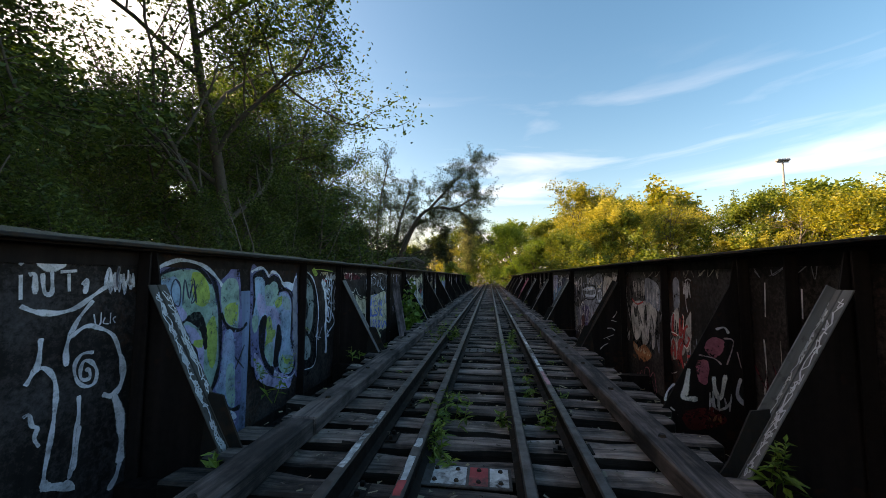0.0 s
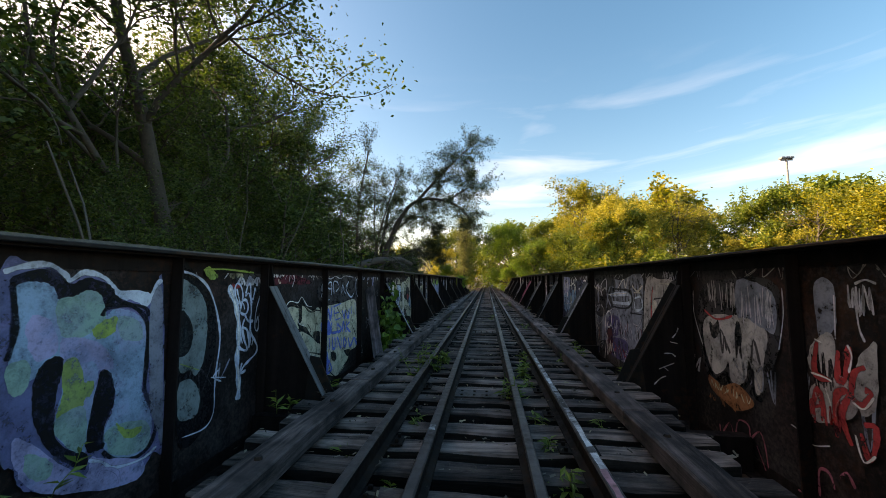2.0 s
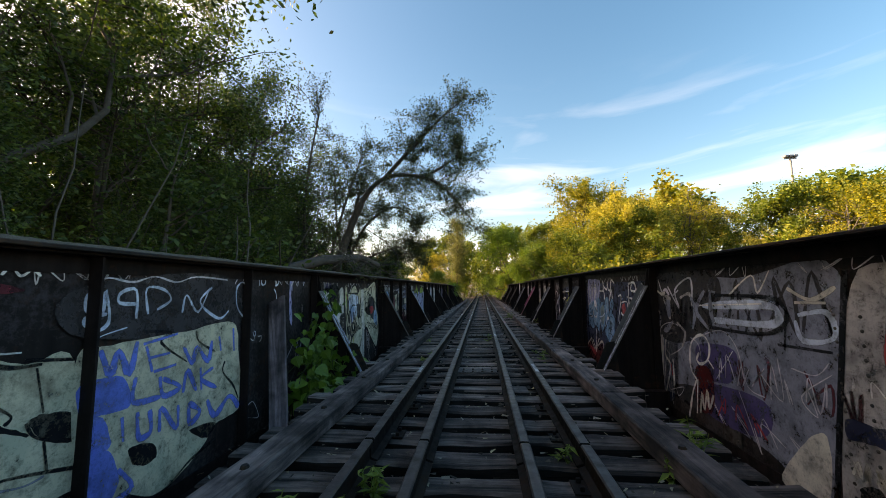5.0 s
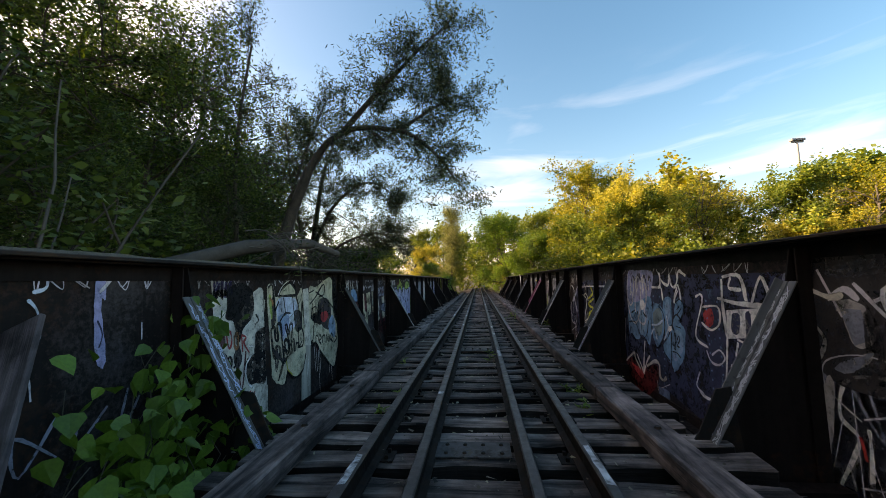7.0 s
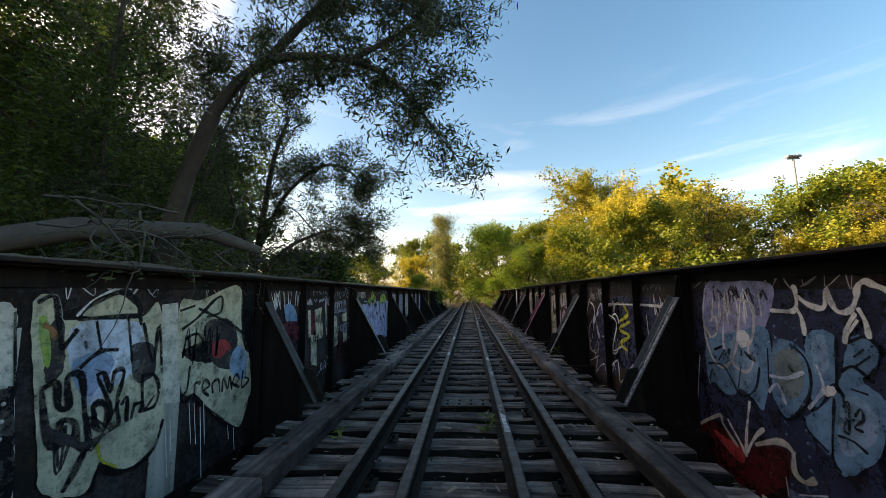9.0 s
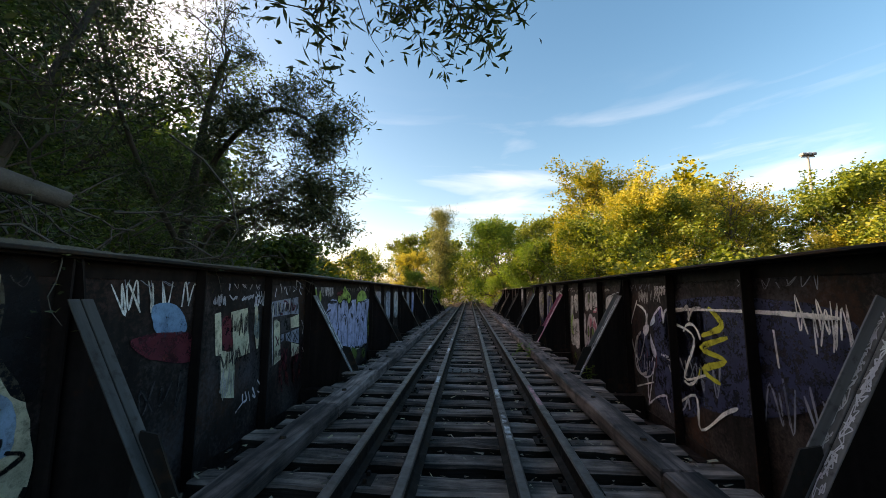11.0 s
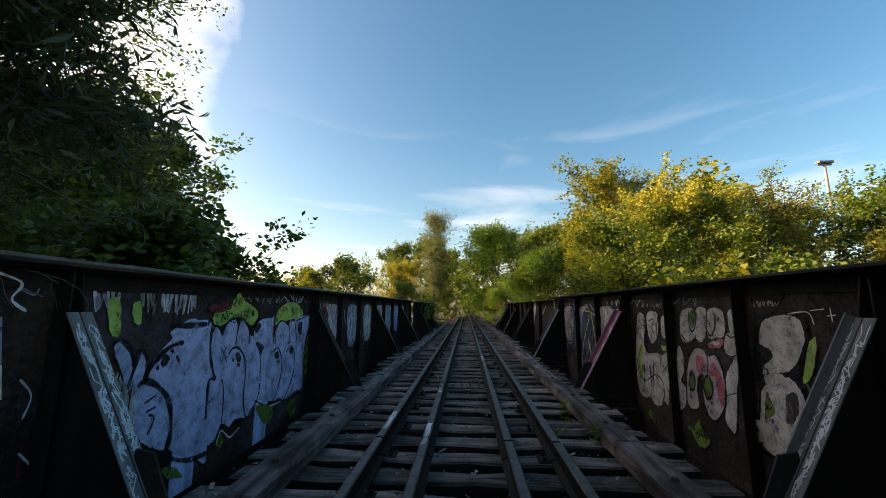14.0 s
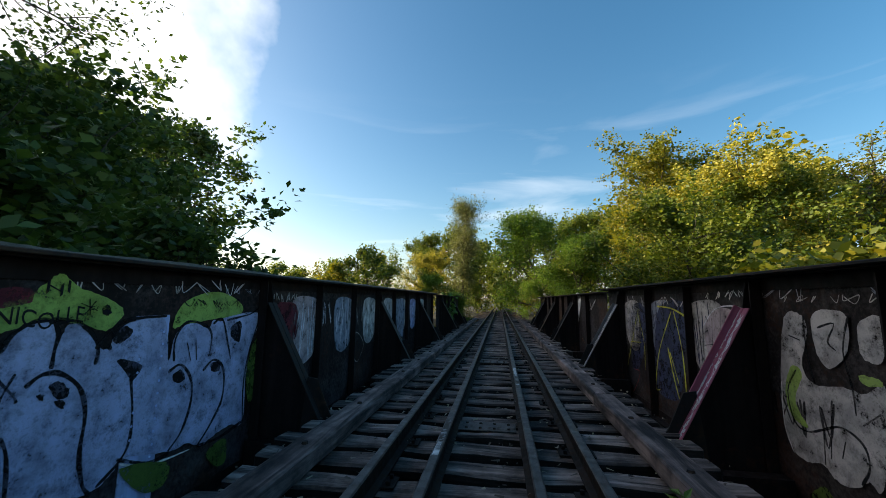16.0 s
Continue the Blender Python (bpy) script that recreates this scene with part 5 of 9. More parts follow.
p.stroke("navy", 0.022, [(3.339, 1.249), (3.32, 1.168), (3.351, 1.064), (3.411, 1.025), (3.428, 1.1), (3.417, 1.206), (3.366, 1.27), (3.339, 1.249)])
p.stroke("navy", 0.022, [(3.458, 1.034), (3.465, 1.27), (3.531, 1.093), (3.566, 1.278), (3.62, 1.043)])
p.stroke("navy", 0.018, [(3.538, 1.137), (3.57, 1.225), (3.602, 1.089), (3.557, 1.047), (3.618, 1.224)])
p.stroke("ice", 0.05, [(3.104, 1.301), (3.22, 1.393), (3.418, 1.449), (3.682, 1.405), (3.884, 1.279), (3.961, 1.193)])
p.fill("teal", [(3.965, 1.218), (4.207, 1.241), (4.24, 0.724), (4.088, 0.773), (3.979, 0.914)])
p.fill("lime", [(4.013, 0.961), (4.209, 0.997), (4.208, 0.782), (4.068, 0.791)])
p.stroke("black", 0.06, [(3.966, 0.915), (4.07, 0.75), (4.278, 0.691), (4.4, 0.756)])
p.fill("sky", [(4.031, 0.68), (4.177, 0.628), (4.247, -0.15), (4.104, -0.079), (3.992, 0.047), (3.927, 0.142), (3.996, 0.265)])
p.fill("teal", [(4.081, 0.29), (4.197, 0.309), (4.238, -0.121), (4.121, -0.051)])
p.stroke("black", 0.07, [(3.903, 0.079), (4.029, -0.065), (4.194, -0.165), (4.333, -0.184)])
p.fill("ice", [(3.858, -0.091), (3.971, -0.09), (4.229, -0.195), (4.269, -0.289), (4.038, -0.215)])
p.fill("lav", [(3.706, -0.137), (3.918, -0.163), (4.271, -0.316), (4.046, -0.34)])
p.fill("halo", [(4.422, 1.357), (4.579, 1.403), (4.719, 1.372), (4.8, 1.305), (4.912, 1.349), (5.057, 1.268), (5.149, 1.181), (5.367, 1.125), (5.437, 1.239), (5.507, 1.262), (5.602, -0.066), (5.508, -0.117), (5.367, -0.248), (5.101, -0.173), (4.809, -0.055), (4.625, 0.044), (4.56, 0.205), (4.5, 0.326)])
p.stroke("ice", 0.05, [(4.435, 1.351), (4.524, 1.387), (4.653, 1.406), (4.743, 1.35), (4.787, 1.305), (4.874, 1.36), (5.012, 1.322), (5.102, 1.225), (5.193, 1.192), (5.363, 1.185)])
p.stroke("ice", 0.05, [(5.377, 1.124), (5.437, 1.249), (5.493, 1.31)])
p.fill("ice", [(5.102, 1.225), (5.372, 1.203), (5.38, 1.092), (5.243, 1.146), (5.15, 1.159)])
p.fill("black", [(4.475, 1.325), (4.64, 1.377), (4.721, 1.346), (4.792, 1.283), (4.896, 1.321), (5.035, 1.281), (5.105, 1.182), (5.048, 1.102), (4.752, 1.142), (4.536, 1.224), (4.491, 1.259)])
p.fill("sky", [(4.492, 1.242), (4.559, 1.292), (4.679, 1.273), (4.733, 1.18), (4.817, 1.176), (4.884, 1.231), (4.968, 1.208), (5.028, 1.104), (5.044, 1.041), (5.091, 1.087), (5.201, 1.078), (5.315, 1.015), (5.372, 0.918), (5.384, 0.599), (5.367, 0.425), (5.439, 0.269), (5.481, 0.12), (5.441, -0.044), (5.308, -0.071), (5.172, -0.018), (5.089, 0.106), (5.088, 0.225), (5.144, 0.366), (5.143, 0.489), (5.083, 0.627), (5.02, 0.662), (5.003, 0.529), (4.987, 0.341), (4.949, 0.11), (4.766, 0.314), (4.763, 0.438), (4.793, 0.589), (4.786, 0.771), (4.745, 0.809), (4.684, 0.793), (4.632, 0.702), (4.525, 0.665), (4.489, 0.803), (4.513, 0.96)])
p.fill("teal", [(4.718, 1.163), (4.815, 1.195), (4.884, 1.231), (4.98, 1.208), (5.028, 1.104), (5.018, 0.963), (4.837, 0.91), (4.749, 0.96)])
p.fill("lav", [(4.589, 1.084), (4.696, 1.038), (4.741, 0.853), (4.639, 0.803), (4.571, 0.951)])
p.fill("lav", [(4.769, 0.921), (5.027, 0.84), (5.122, 0.659), (5.02, 0.662), (4.958, 0.735), (4.799, 0.732)])
p.fill("lime", [(4.782, 0.736), (4.863, 0.785), (4.934, 0.548), (4.924, 0.438), (4.857, 0.405), (4.767, 0.419), (4.796, 0.552)])
p.fill("lime", [(4.959, 0.97), (5.116, 1.034), (5.104, 0.91), (4.984, 0.887)])
p.fill("lime", [(4.913, 0.592), (4.987, 0.592), (4.975, 0.498), (4.919, 0.515)])
p.fill("teal", [(4.774, 0.416), (4.924, 0.438), (4.962, 0.274), (4.922, 0.129), (4.769, 0.313)])
p.fill("teal", [(5.138, 1.032), (5.303, 0.972), (5.338, 0.833), (5.172, 0.858)])
p.fill("teal", [(5.113, 0.215), (5.411, 0.168), (5.462, -0.052), (5.192, -0.011), (5.114, 0.096)])
p.fill("lime", [(5.175, 0.233), (5.268, 0.156), (5.388, 0.132), (5.321, 0.072), (5.226, 0.122)])
p.fill("teal", [(4.489, 0.803), (4.595, 0.812), (4.594, 0.645), (4.514, 0.636)])
p.fill("black", [(4.628, 0.669), (4.656, 0.765), (4.719, 0.814), (4.778, 0.791), (4.784, 0.718), (4.76, 0.598), (4.755, 0.423), (4.77, 0.295), (4.875, 0.161), (4.966, 0.121), (4.975, 0.005), (4.846, 0.103), (4.742, 0.22), (4.661, 0.389), (4.627, 0.535)])
p.fill("black", [(5.032, 0.659), (5.104, 0.622), (5.143, 0.489), (5.135, 0.369), (5.087, 0.245), (5.089, 0.106), (5.024, 0.096), (4.965, 0.141), (4.979, 0.343), (5.003, 0.529)])
p.stroke("black", 0.05, [(5.012, 1.044), (5.048, 1.102), (5.199, 1.113), (5.323, 1.037), (5.382, 0.917), (5.391, 0.643), (5.393, 0.418), (5.471, 0.259), (5.515, 0.084), (5.462, -0.052), (5.332, -0.091), (5.195, -0.04), (5.084, 0.069)])
p.stroke("black", 0.04, [(5.047, 1.123), (5.084, 1.183), (5.152, 1.138), (5.345, 1.081), (5.386, 1.009)])
p.stroke("black", 0.05, [(4.478, 1.292), (4.506, 1.092), (4.508, 0.961), (4.486, 0.835)])
p.fill("greyblue", [(5.396, 1.077), (5.501, 1.189), (5.587, -0.013), (5.527, 0.056), (5.449, 0.266), (5.426, 0.59)])
p.fill("lav", [(4.547, 0.369), (4.663, 0.288), (4.83, 0.092), (4.977, -0.034), (5.007, 0.065), (5.095, 0.017), (5.408, -0.139), (5.369, -0.27), (5.024, -0.17), (4.684, 0.013), (4.573, 0.198)])
p.fill("teal", [(4.623, 0.256), (4.763, 0.141), (4.739, 0.05), (4.633, 0.121)])
p.stroke("ice", 0.03, [(4.989, 0.054), (5.081, 0.001), (5.177, -0.084), (5.407, -0.125), (5.532, -0.082)])
p.stroke("lav", 0.03, [(5.049, -0.088), (5.093, -0.052), (5.201, -0.124), (5.229, -0.219)])
p.fill("black", [(5.626, 1.396), (5.856, 1.365), (6.052, 1.17), (6.17, 0.819), (6.153, 0.369), (6.193, 0.023), (6.068, -0.151), (5.744, -0.1)])
p.fill("greyteal", [(5.66, 1.26), (5.829, 1.257), (5.98, 1.117), (6.044, 0.834), (6.008, 0.512), (5.923, 0.398), (5.851, 0.468), (5.712, 0.525)])
p.fill("black", [(5.68, 0.98), (5.747, 1.015), (5.842, 0.886), (5.855, 0.701), (5.775, 0.612), (5.704, 0.651)])
p.fill("greyteal", [(5.725, 0.348), (5.824, 0.387), (5.929, 0.318), (5.987, 0.196), (5.969, 0.043), (5.883, 0.012), (5.745, 0.061)])
p.stroke("lime", 0.02, [(5.736, 0.545), (5.955, 0.443)])
p.stroke("ice", 0.035, [(5.676, 1.388), (5.857, 1.349), (6.032, 1.227), (6.158, 0.992), (6.227, 0.696), (6.198, 0.415), (6.181, 0.194)])
p.stroke("ice", 0.02, [(6.181, 0.194), (6.181, -0.029), (6.068, -0.14), (5.795, -0.121)])
p.stroke("ice", 0.02, [(6.125, 0.331), (6.34, 0.277)])
p.stroke("ice", 0.02, [(6.224, 0.38), (6.156, 0.323), (6.274, 0.253)])
p.fill("lime", [(5.961, 1.394), (6.033, 1.442), (6.158, 1.341), (6.057, 1.311)])
p.stroke("lime", 0.03, [(5.953, 1.404), (6.254, 1.42), (6.747, 1.394)])
p.done()
p = Paint("left", 0, "looping ice blue scribbles on black steel")
p.fill("charcoal", [(6.466, 1.417), (6.913, 1.411), (6.939, 1.145), (6.747, 1.187), (6.475, 1.259)])
p.scrawl("cream", 0.05, 4, 6.342, 1.399, 6.554, 1.327)
p.scrawl("lilac", 0.04, 6, 6.466, 1.358, 6.913, 1.224)
p.scrawl("red", 0.02, 3, 6.351, 1.29, 6.563, 1.189)
p.stroke("ice", 0.1, [(6.342, 1.251), (6.386, 1.161), (6.457, 1.042), (6.501, 0.913), (6.528, 0.775), (6.536, 0.607), (6.519, 0.45), (6.536, 0.331), (6.563, 0.173), (6.572, 0.075), (6.563, -0.024)])
p.stroke("white", 0.045, [(6.36, 1.221), (6.448, 1.052), (6.501, 0.913), (6.528, 0.755), (6.536, 0.607), (6.519, 0.469)])
p.stroke("white", 0.045, [(6.536, 0.351), (6.572, 0.183), (6.572, 0.075)])
p.stroke("ice", 0.034, [(6.501, 1.052), (6.457, 1.121), (6.439, 1.22), (6.475, 1.269), (6.536, 1.239), (6.572, 1.15), (6.563, 1.061), (6.501, 1.042)])
p.stroke("ice", 0.034, [(6.466, 1.21), (6.519, 1.081), (6.554, 0.992)])
p.stroke("ice", 0.038, [(6.554, 1.012), (6.545, 0.943), (6.607, 0.913), (6.66, 0.932), (6.678, 1.001), (6.642, 1.07), (6.581, 1.071), (6.554, 1.012)])
p.stroke("ice", 0.038, [(6.589, 1.041), (6.616, 0.972)])
p.stroke("ice", 0.038, [(6.625, 1.149), (6.66, 1.247), (6.704, 1.247), (6.721, 1.108), (6.739, 0.96), (6.73, 0.734), (6.739, 0.547)])
p.stroke("ice", 0.038, [(6.616, 1.12), (6.686, 1.148), (6.747, 1.029)])
p.stroke("ice", 0.038, [(6.756, 1.069), (6.782, 1.147), (6.799, 1.216)])
p.stroke("ice", 0.045, [(6.625, 0.863), (6.589, 0.765), (6.634, 0.617), (6.686, 0.527), (6.66, 0.498), (6.563, 0.538), (6.536, 0.578)])
p.stroke("ice", 0.045, [(6.589, 0.765), (6.669, 0.735), (6.712, 0.626), (6.721, 0.517)])
p.stroke("ice", 0.045, [(6.625, 0.903), (6.686, 0.833), (6.782, 0.822)])
p.stroke("ice", 0.04, [(6.721, 0.882), (6.747, 0.694), (6.834, 0.575), (6.878, 0.496), (6.852, 0.428), (6.73, 0.369), (6.634, 0.321), (6.581, 0.252)])
p.stroke("ice", 0.04, [(6.607, 0.37), (6.581, 0.262), (6.678, 0.271)])
p.stroke("ice", 0.028, [(6.904, 1.126), (6.834, 0.95), (6.817, 0.753), (6.86, 0.693), (6.895, 0.762), (6.869, 0.861), (6.843, 0.792)])
p.stroke("ice", 0.028, [(6.913, 1.057), (6.895, 0.86)])
p.stroke("ice", 0.028, [(6.563, 0.686), (6.598, 0.587)])
p.stroke("ice", 0.028, [(6.799, 0.645), (6.773, 0.537)])
p.stroke("lilac", 0.02, [(7.061, 0.22), (7.113, 0.033), (7.165, -0.282)])
p.done()
p = Paint("left", 0, "cream letters with black cuts and a blue sprayed panel")
p.fill("maroon", [(7.009, 1.281), (7.157, 1.342), (7.63, 1.379), (8.041, 1.325), (8.256, 1.258), (7.863, 1.241), (7.363, 1.254), (7.098, 1.226)])
p.fill("white", [(7.044, 1.327), (7.07, 1.441), (7.156, 1.436), (7.158, 1.334), (7.117, 1.387), (7.094, 1.332)])
p.stroke("white", 0.03, [(7.195, 1.34), (7.207, 1.408), (7.264, 1.346), (7.272, 1.42)])
p.stroke("white", 0.03, [(7.353, 1.35), (7.355, 1.417), (7.417, 1.361), (7.433, 1.431)])
p.stroke("white", 0.025, [(7.579, 1.286), (7.602, 1.406), (7.713, 1.336), (7.657, 1.209)])
p.stroke("white", 0.025, [(7.847, 1.409), (7.955, 1.425), (7.926, 1.332)])
p.stroke("white", 0.02, [(8.14, 1.354), (8.184, 1.404), (8.233, 1.351), (8.289, 1.387), (8.338, 1.354)])
p.stroke("cream", 0.03, [(7.295, 1.315), (7.32, 1.266), (7.361, 1.274)])
p.fill("cream", [(7.328, 0.766), (7.4, 0.877), (7.551, 0.932), (7.725, 0.941), (7.893, 0.925), (8.083, 0.892), (8.299, 0.816), (8.579, 0.784), (8.667, -0.135), (8.445, -0.088), (8.183, -0.148), (7.999, -0.172), (7.691, -0.271), (7.551, -0.008), (7.334, 0.507)])
p.stroke("yellow", 0.04, [(7.308, 0.573), (7.453, 0.55)])
p.stroke("yellow", 0.03, [(7.513, 0.841), (7.505, 0.462), (7.539, 0.244)])
p.stroke("black", 0.05, [(8.297, 0.838), (8.578, 0.795)])
p.stroke("black", 0.035, [(7.426, 0.605), (7.444, 0.684), (7.53, 0.903), (7.683, 0.936), (7.849, 0.901)])
p.fill("black", [(7.847, 0.93), (7.935, 0.991), (7.97, 0.754), (7.919, 0.664), (7.834, 0.655), (7.871, 0.792)])
p.stroke("white", 0.022, [(7.503, 0.945), (7.616, 1.005), (7.831, 0.974), (7.941, 1.05), (8.114, 0.915), (8.277, 0.889)])
p.stroke("black", 0.035, [(7.933, 1.006), (8.084, 0.876), (8.227, 0.808), (8.391, 0.799)])
p.fill("black", [(7.684, 0.718), (7.596, 0.611), (7.586, 0.419), (7.633, 0.428), (7.65, 0.555)])
p.stroke("black", 0.03, [(7.64, 0.601), (7.676, 0.638)])
p.fill("black", [(7.767, 0.506), (7.879, 0.599), (7.834, 0.655), (8.08, 0.585), (8.224, 0.48), (8.356, 0.371), (8.157, 0.468), (7.992, 0.528), (7.845, 0.535)])
p.stroke("white", 0.018, [(7.842, 0.739), (7.871, 0.672), (8.033, 0.609)])
p.stroke("black", 0.025, [(8.142, 0.626), (8.254, 0.526), (8.224, 0.48)])
p.fill("black", [(7.938, 0.467), (8.006, 0.378), (8.066, 0.263), (8.198, 0.252), (8.069, 0.238), (8.042, 0.133), (7.966, 0.291)])
p.stroke("black", 0.025, [(8.005, 0.515), (7.97, 0.435)])
p.stroke("black", 0.03, [(8.333, 0.457), (8.404, 0.343), (8.63, 0.25)])
p.fill("black", [(8.348, 0.454), (8.421, 0.483), (8.613, 0.428), (8.63, 0.25), (8.437, 0.313)])
p.fill("black", [(7.557, 0.385), (7.756, 0.35), (7.802, 0.255), (7.659, 0.312)])
p.stroke("black", 0.03, [(7.557, 0.385), (7.675, 0.395), (7.858, 0.406)])
p.stroke("black", 0.025, [(7.79, 0.263), (7.875, 0.223)])
p.stroke("black", 0.05, [(7.513, 0.607), (7.541, 0.41), (7.571, 0.108)])
p.fill("black", [(7.54, 0.099), (7.707, 0.065), (7.838, 0.043), (7.693, -0.046), (7.61, -0.012)])
p.stroke("black", 0.03, [(7.707, 0.065), (7.934, 0.027)])
p.stroke("black", 0.03, [(8.154, 0.148), (8.254, 0.169), (8.674, 0.059)])
p.stroke("greyblue", 0.02, [(8.19, 0.127), (8.354, 0.087), (8.458, 0.099)])
p.stroke("black", 0.025, [(8.362, 0.781), (8.42, 0.494)])
p.stroke("black", 0.03, [(8.437, 0.313), (8.473, 0.106)])
p.fill("black", [(8.49, -0.076), (8.675, -0.126), (8.713, -0.494), (8.459, -0.389), (8.422, -0.16)])
p.stroke("yellow", 0.04, [(8.379, -0.171), (8.404, -0.287)])
p.stroke("black", 0.05, [(7.692, -0.28), (7.862, -0.206), (8.126, -0.225), (8.286, -0.173), (8.447, -0.104)])
p.stroke("white", 0.016, [(7.921, -0.246), (8.064, -0.223), (8.26, -0.254), (8.331, -0.127)])
p.fill("red", [(7.4, 0.873), (7.482, 0.93), (7.532, 0.881), (7.518, 0.831), (7.474, 0.821), (7.463, 0.755), (7.426, 0.828)])
p.stroke("red", 0.03, [(7.523, 0.883), (7.54, 0.802)])
p.fill("charcoal", [(8.592, 1.289), (10.073, 1.397), (10.239, 0.831), (8.653, 0.925)])
p.fill("cream", [(8.582, 0.754), (8.828, 0.852), (9.528, 0.873), (10.192, 0.896), (10.318, 0.511), (10.386, -0.043), (9.983, -0.116), (9.83, -0.261), (9.418, -0.448), (8.977, -0.351), (8.679, -0.168)])
p.stroke("ice", 0.035, [(8.727, 1.26), (8.624, 1.229), (8.635, 1.107), (8.737, 1.092), (8.752, 1.26), (8.792, 1.041), (8.716, 0.97), (8.626, 1.017), (8.629, 1.077), (8.775, 1.085)])
p.stroke("ice", 0.035, [(9.013, 1.033), (8.997, 1.261), (8.869, 1.241), (8.865, 1.165), (9.011, 1.15)])
p.stroke("ice", 0.03, [(9.118, 1.062), (9.092, 1.274), (9.265, 1.262), (9.337, 1.172), (9.2, 1.093)])
p.stroke("ice", 0.03, [(9.474, 1.051), (9.517, 1.213), (9.669, 1.045), (9.812, 1.279)])
p.stroke("ice", 0.035, [(9.847, 1.286), (9.691, 1.139), (9.958, 0.96), (10.118, 1.031)])
p.stroke("ice", 0.014, [(8.635, 0.837), (8.722, 0.92), (8.941, 0.971)])
p.stroke("lilac", 0.02, [(8.661, 1.309), (8.765, 1.354), (8.963, 1.326), (9.164, 1.376), (9.393, 1.332), (9.627, 1.387), (10.077, 1.366)])
p.stroke("black", 0.03, [(9.079, 0.925), (9.372, 0.882), (9.264, 0.808), (9.563, 0.59)])
p.stroke("black", 0.03, [(9.659, 0.865), (9.704, 0.754), (9.928, 0.626)])
p.stroke("black", 0.03, [(10.089, 0.497), (10.065, 0.387), (10.237, 0.212), (10.335, 0.043)])
p.fill("black", [(9.032, 0.028), (9.222, 0), (9.292, -0.118), (9.215, -0.164), (9.074, -0.106)])
p.fill("black", [(9.64, -0.046), (9.982, -0.101), (9.89, -0.204), (9.75, -0.152)])
p.stroke("black", 0.035, [(8.968, -0.276), (9.249, -0.446), (9.418, -0.448), (9.676, -0.329), (10.001, -0.264)])
p.stroke("blue", 0.075, [(8.746, 0.827), (8.831, 0.635), (8.884, 0.798), (8.984, 0.618), (9.035, 0.85)])
p.stroke("blue", 0.06, [(9.122, 0.798), (9.192, 0.576)])
p.stroke("blue", 0.05, [(9.092, 0.82), (9.435, 0.864)])
p.stroke("blue", 0.05, [(9.163, 0.697), (9.364, 0.705)])
p.stroke("blue", 0.05, [(9.206, 0.574), (9.439, 0.589)])
p.stroke("blue", 0.065, [(9.513, 0.734), (9.628, 0.569), (9.678, 0.706), (9.832, 0.547), (9.878, 0.741)])
p.stroke("blue", 0.06, [(9.982, 0.771), (10.018, 0.617)])
p.stroke("blue", 0.06, [(10.2, 0.833), (10.23, 0.582)])
p.fill("blue", [(8.622, 0.601), (8.924, 0.594), (9.016, 0.362), (8.792, 0.354), (8.642, 0.393)])
p.stroke("blue", 0.06, [(9.044, 0.567), (9.04, 0.377), (9.291, 0.352)])
p.stroke("blue", 0.06, [(9.27, 0.52), (9.32, 0.348), (9.495, 0.377), (9.302, 0.497)])
p.stroke("blue", 0.06, [(9.533, 0.316), (9.574, 0.505), (9.695, 0.292)])
p.stroke("blue", 0.06, [(9.736, 0.5), (9.763, 0.282)])
p.stroke("blue", 0.05, [(9.912, 0.465), (9.749, 0.391), (9.974, 0.251)])
p.fill("blue", [(8.648, 0.333), (8.794, 0.335), (8.871, 0.11), (8.684, 0.137)])
p.stroke("blue", 0.07, [(8.699, 0.44), (8.748, 0.135)])
p.stroke("blue", 0.06, [(8.948, 0.291), (8.972, 0.102)])
p.stroke("blue", 0.06, [(9.078, 0.289), (9.103, 0.088), (9.21, 0.092), (9.188, 0.27)])
p.stroke("blue", 0.05, [(9.299, 0.056), (9.303, 0.251), (9.478, 0.02), (9.483, 0.222)])
p.stroke("blue", 0.07, [(9.61, 0.201), (9.634, 0.01), (9.754, 0.085), (9.61, 0.201)])
p.stroke("blue", 0.08, [(9.846, 0.162), (9.972, -0.026), (10.174, 0.108), (10.346, -0.052)])
p.stroke("blue", 0.06, [(8.642, 0.218), (8.687, -0.257)])
p.fill("blue", [(8.671, 0.094), (8.85, 0.084), (8.956, -0.182), (8.829, -0.327), (8.69, -0.286)])
p.stroke("blue", 0.06, [(8.945, -0.088), (9.069, -0.272), (8.875, -0.31)])
p.stroke("ice", 0.012, [(10.487, -0.106), (10.614, -0.08), (10.734, -0.289), (10.531, -0.235)])
p.stroke("white", 0.01, [(10.51, 0.682), (10.58, 0.642), (10.591, 0.707)])
p.stroke("white", 0.01, [(10.661, 0.684), (10.749, 0.675), (10.702, 0.612)])
p.stroke("ice", 0.03, [(10.404, 1.306), (10.316, 1.346), (10.226, 1.265), (10.25, 1.066), (10.387, 0.942), (10.426, 1.062), (10.407, 1.266)])
p.done()
p = Paint("left", 0, "pale outlined marks beside a climbing vine")
p.stroke("ice", 0.02, [(10.672, 1.423), (10.685, 1.305)])
p.stroke("ice", 0.03, [(10.75, 1.445), (10.799, 1.427), (10.807, 1.345), (10.76, 1.316), (10.72, 1.344), (10.721, 1.416), (10.75, 1.445)])
p.stroke("ice", 0.03, [(10.994, 1.433), (11.055, 1.444), (11.111, 1.414), (11.109, 1.336), (11.037, 1.309)])
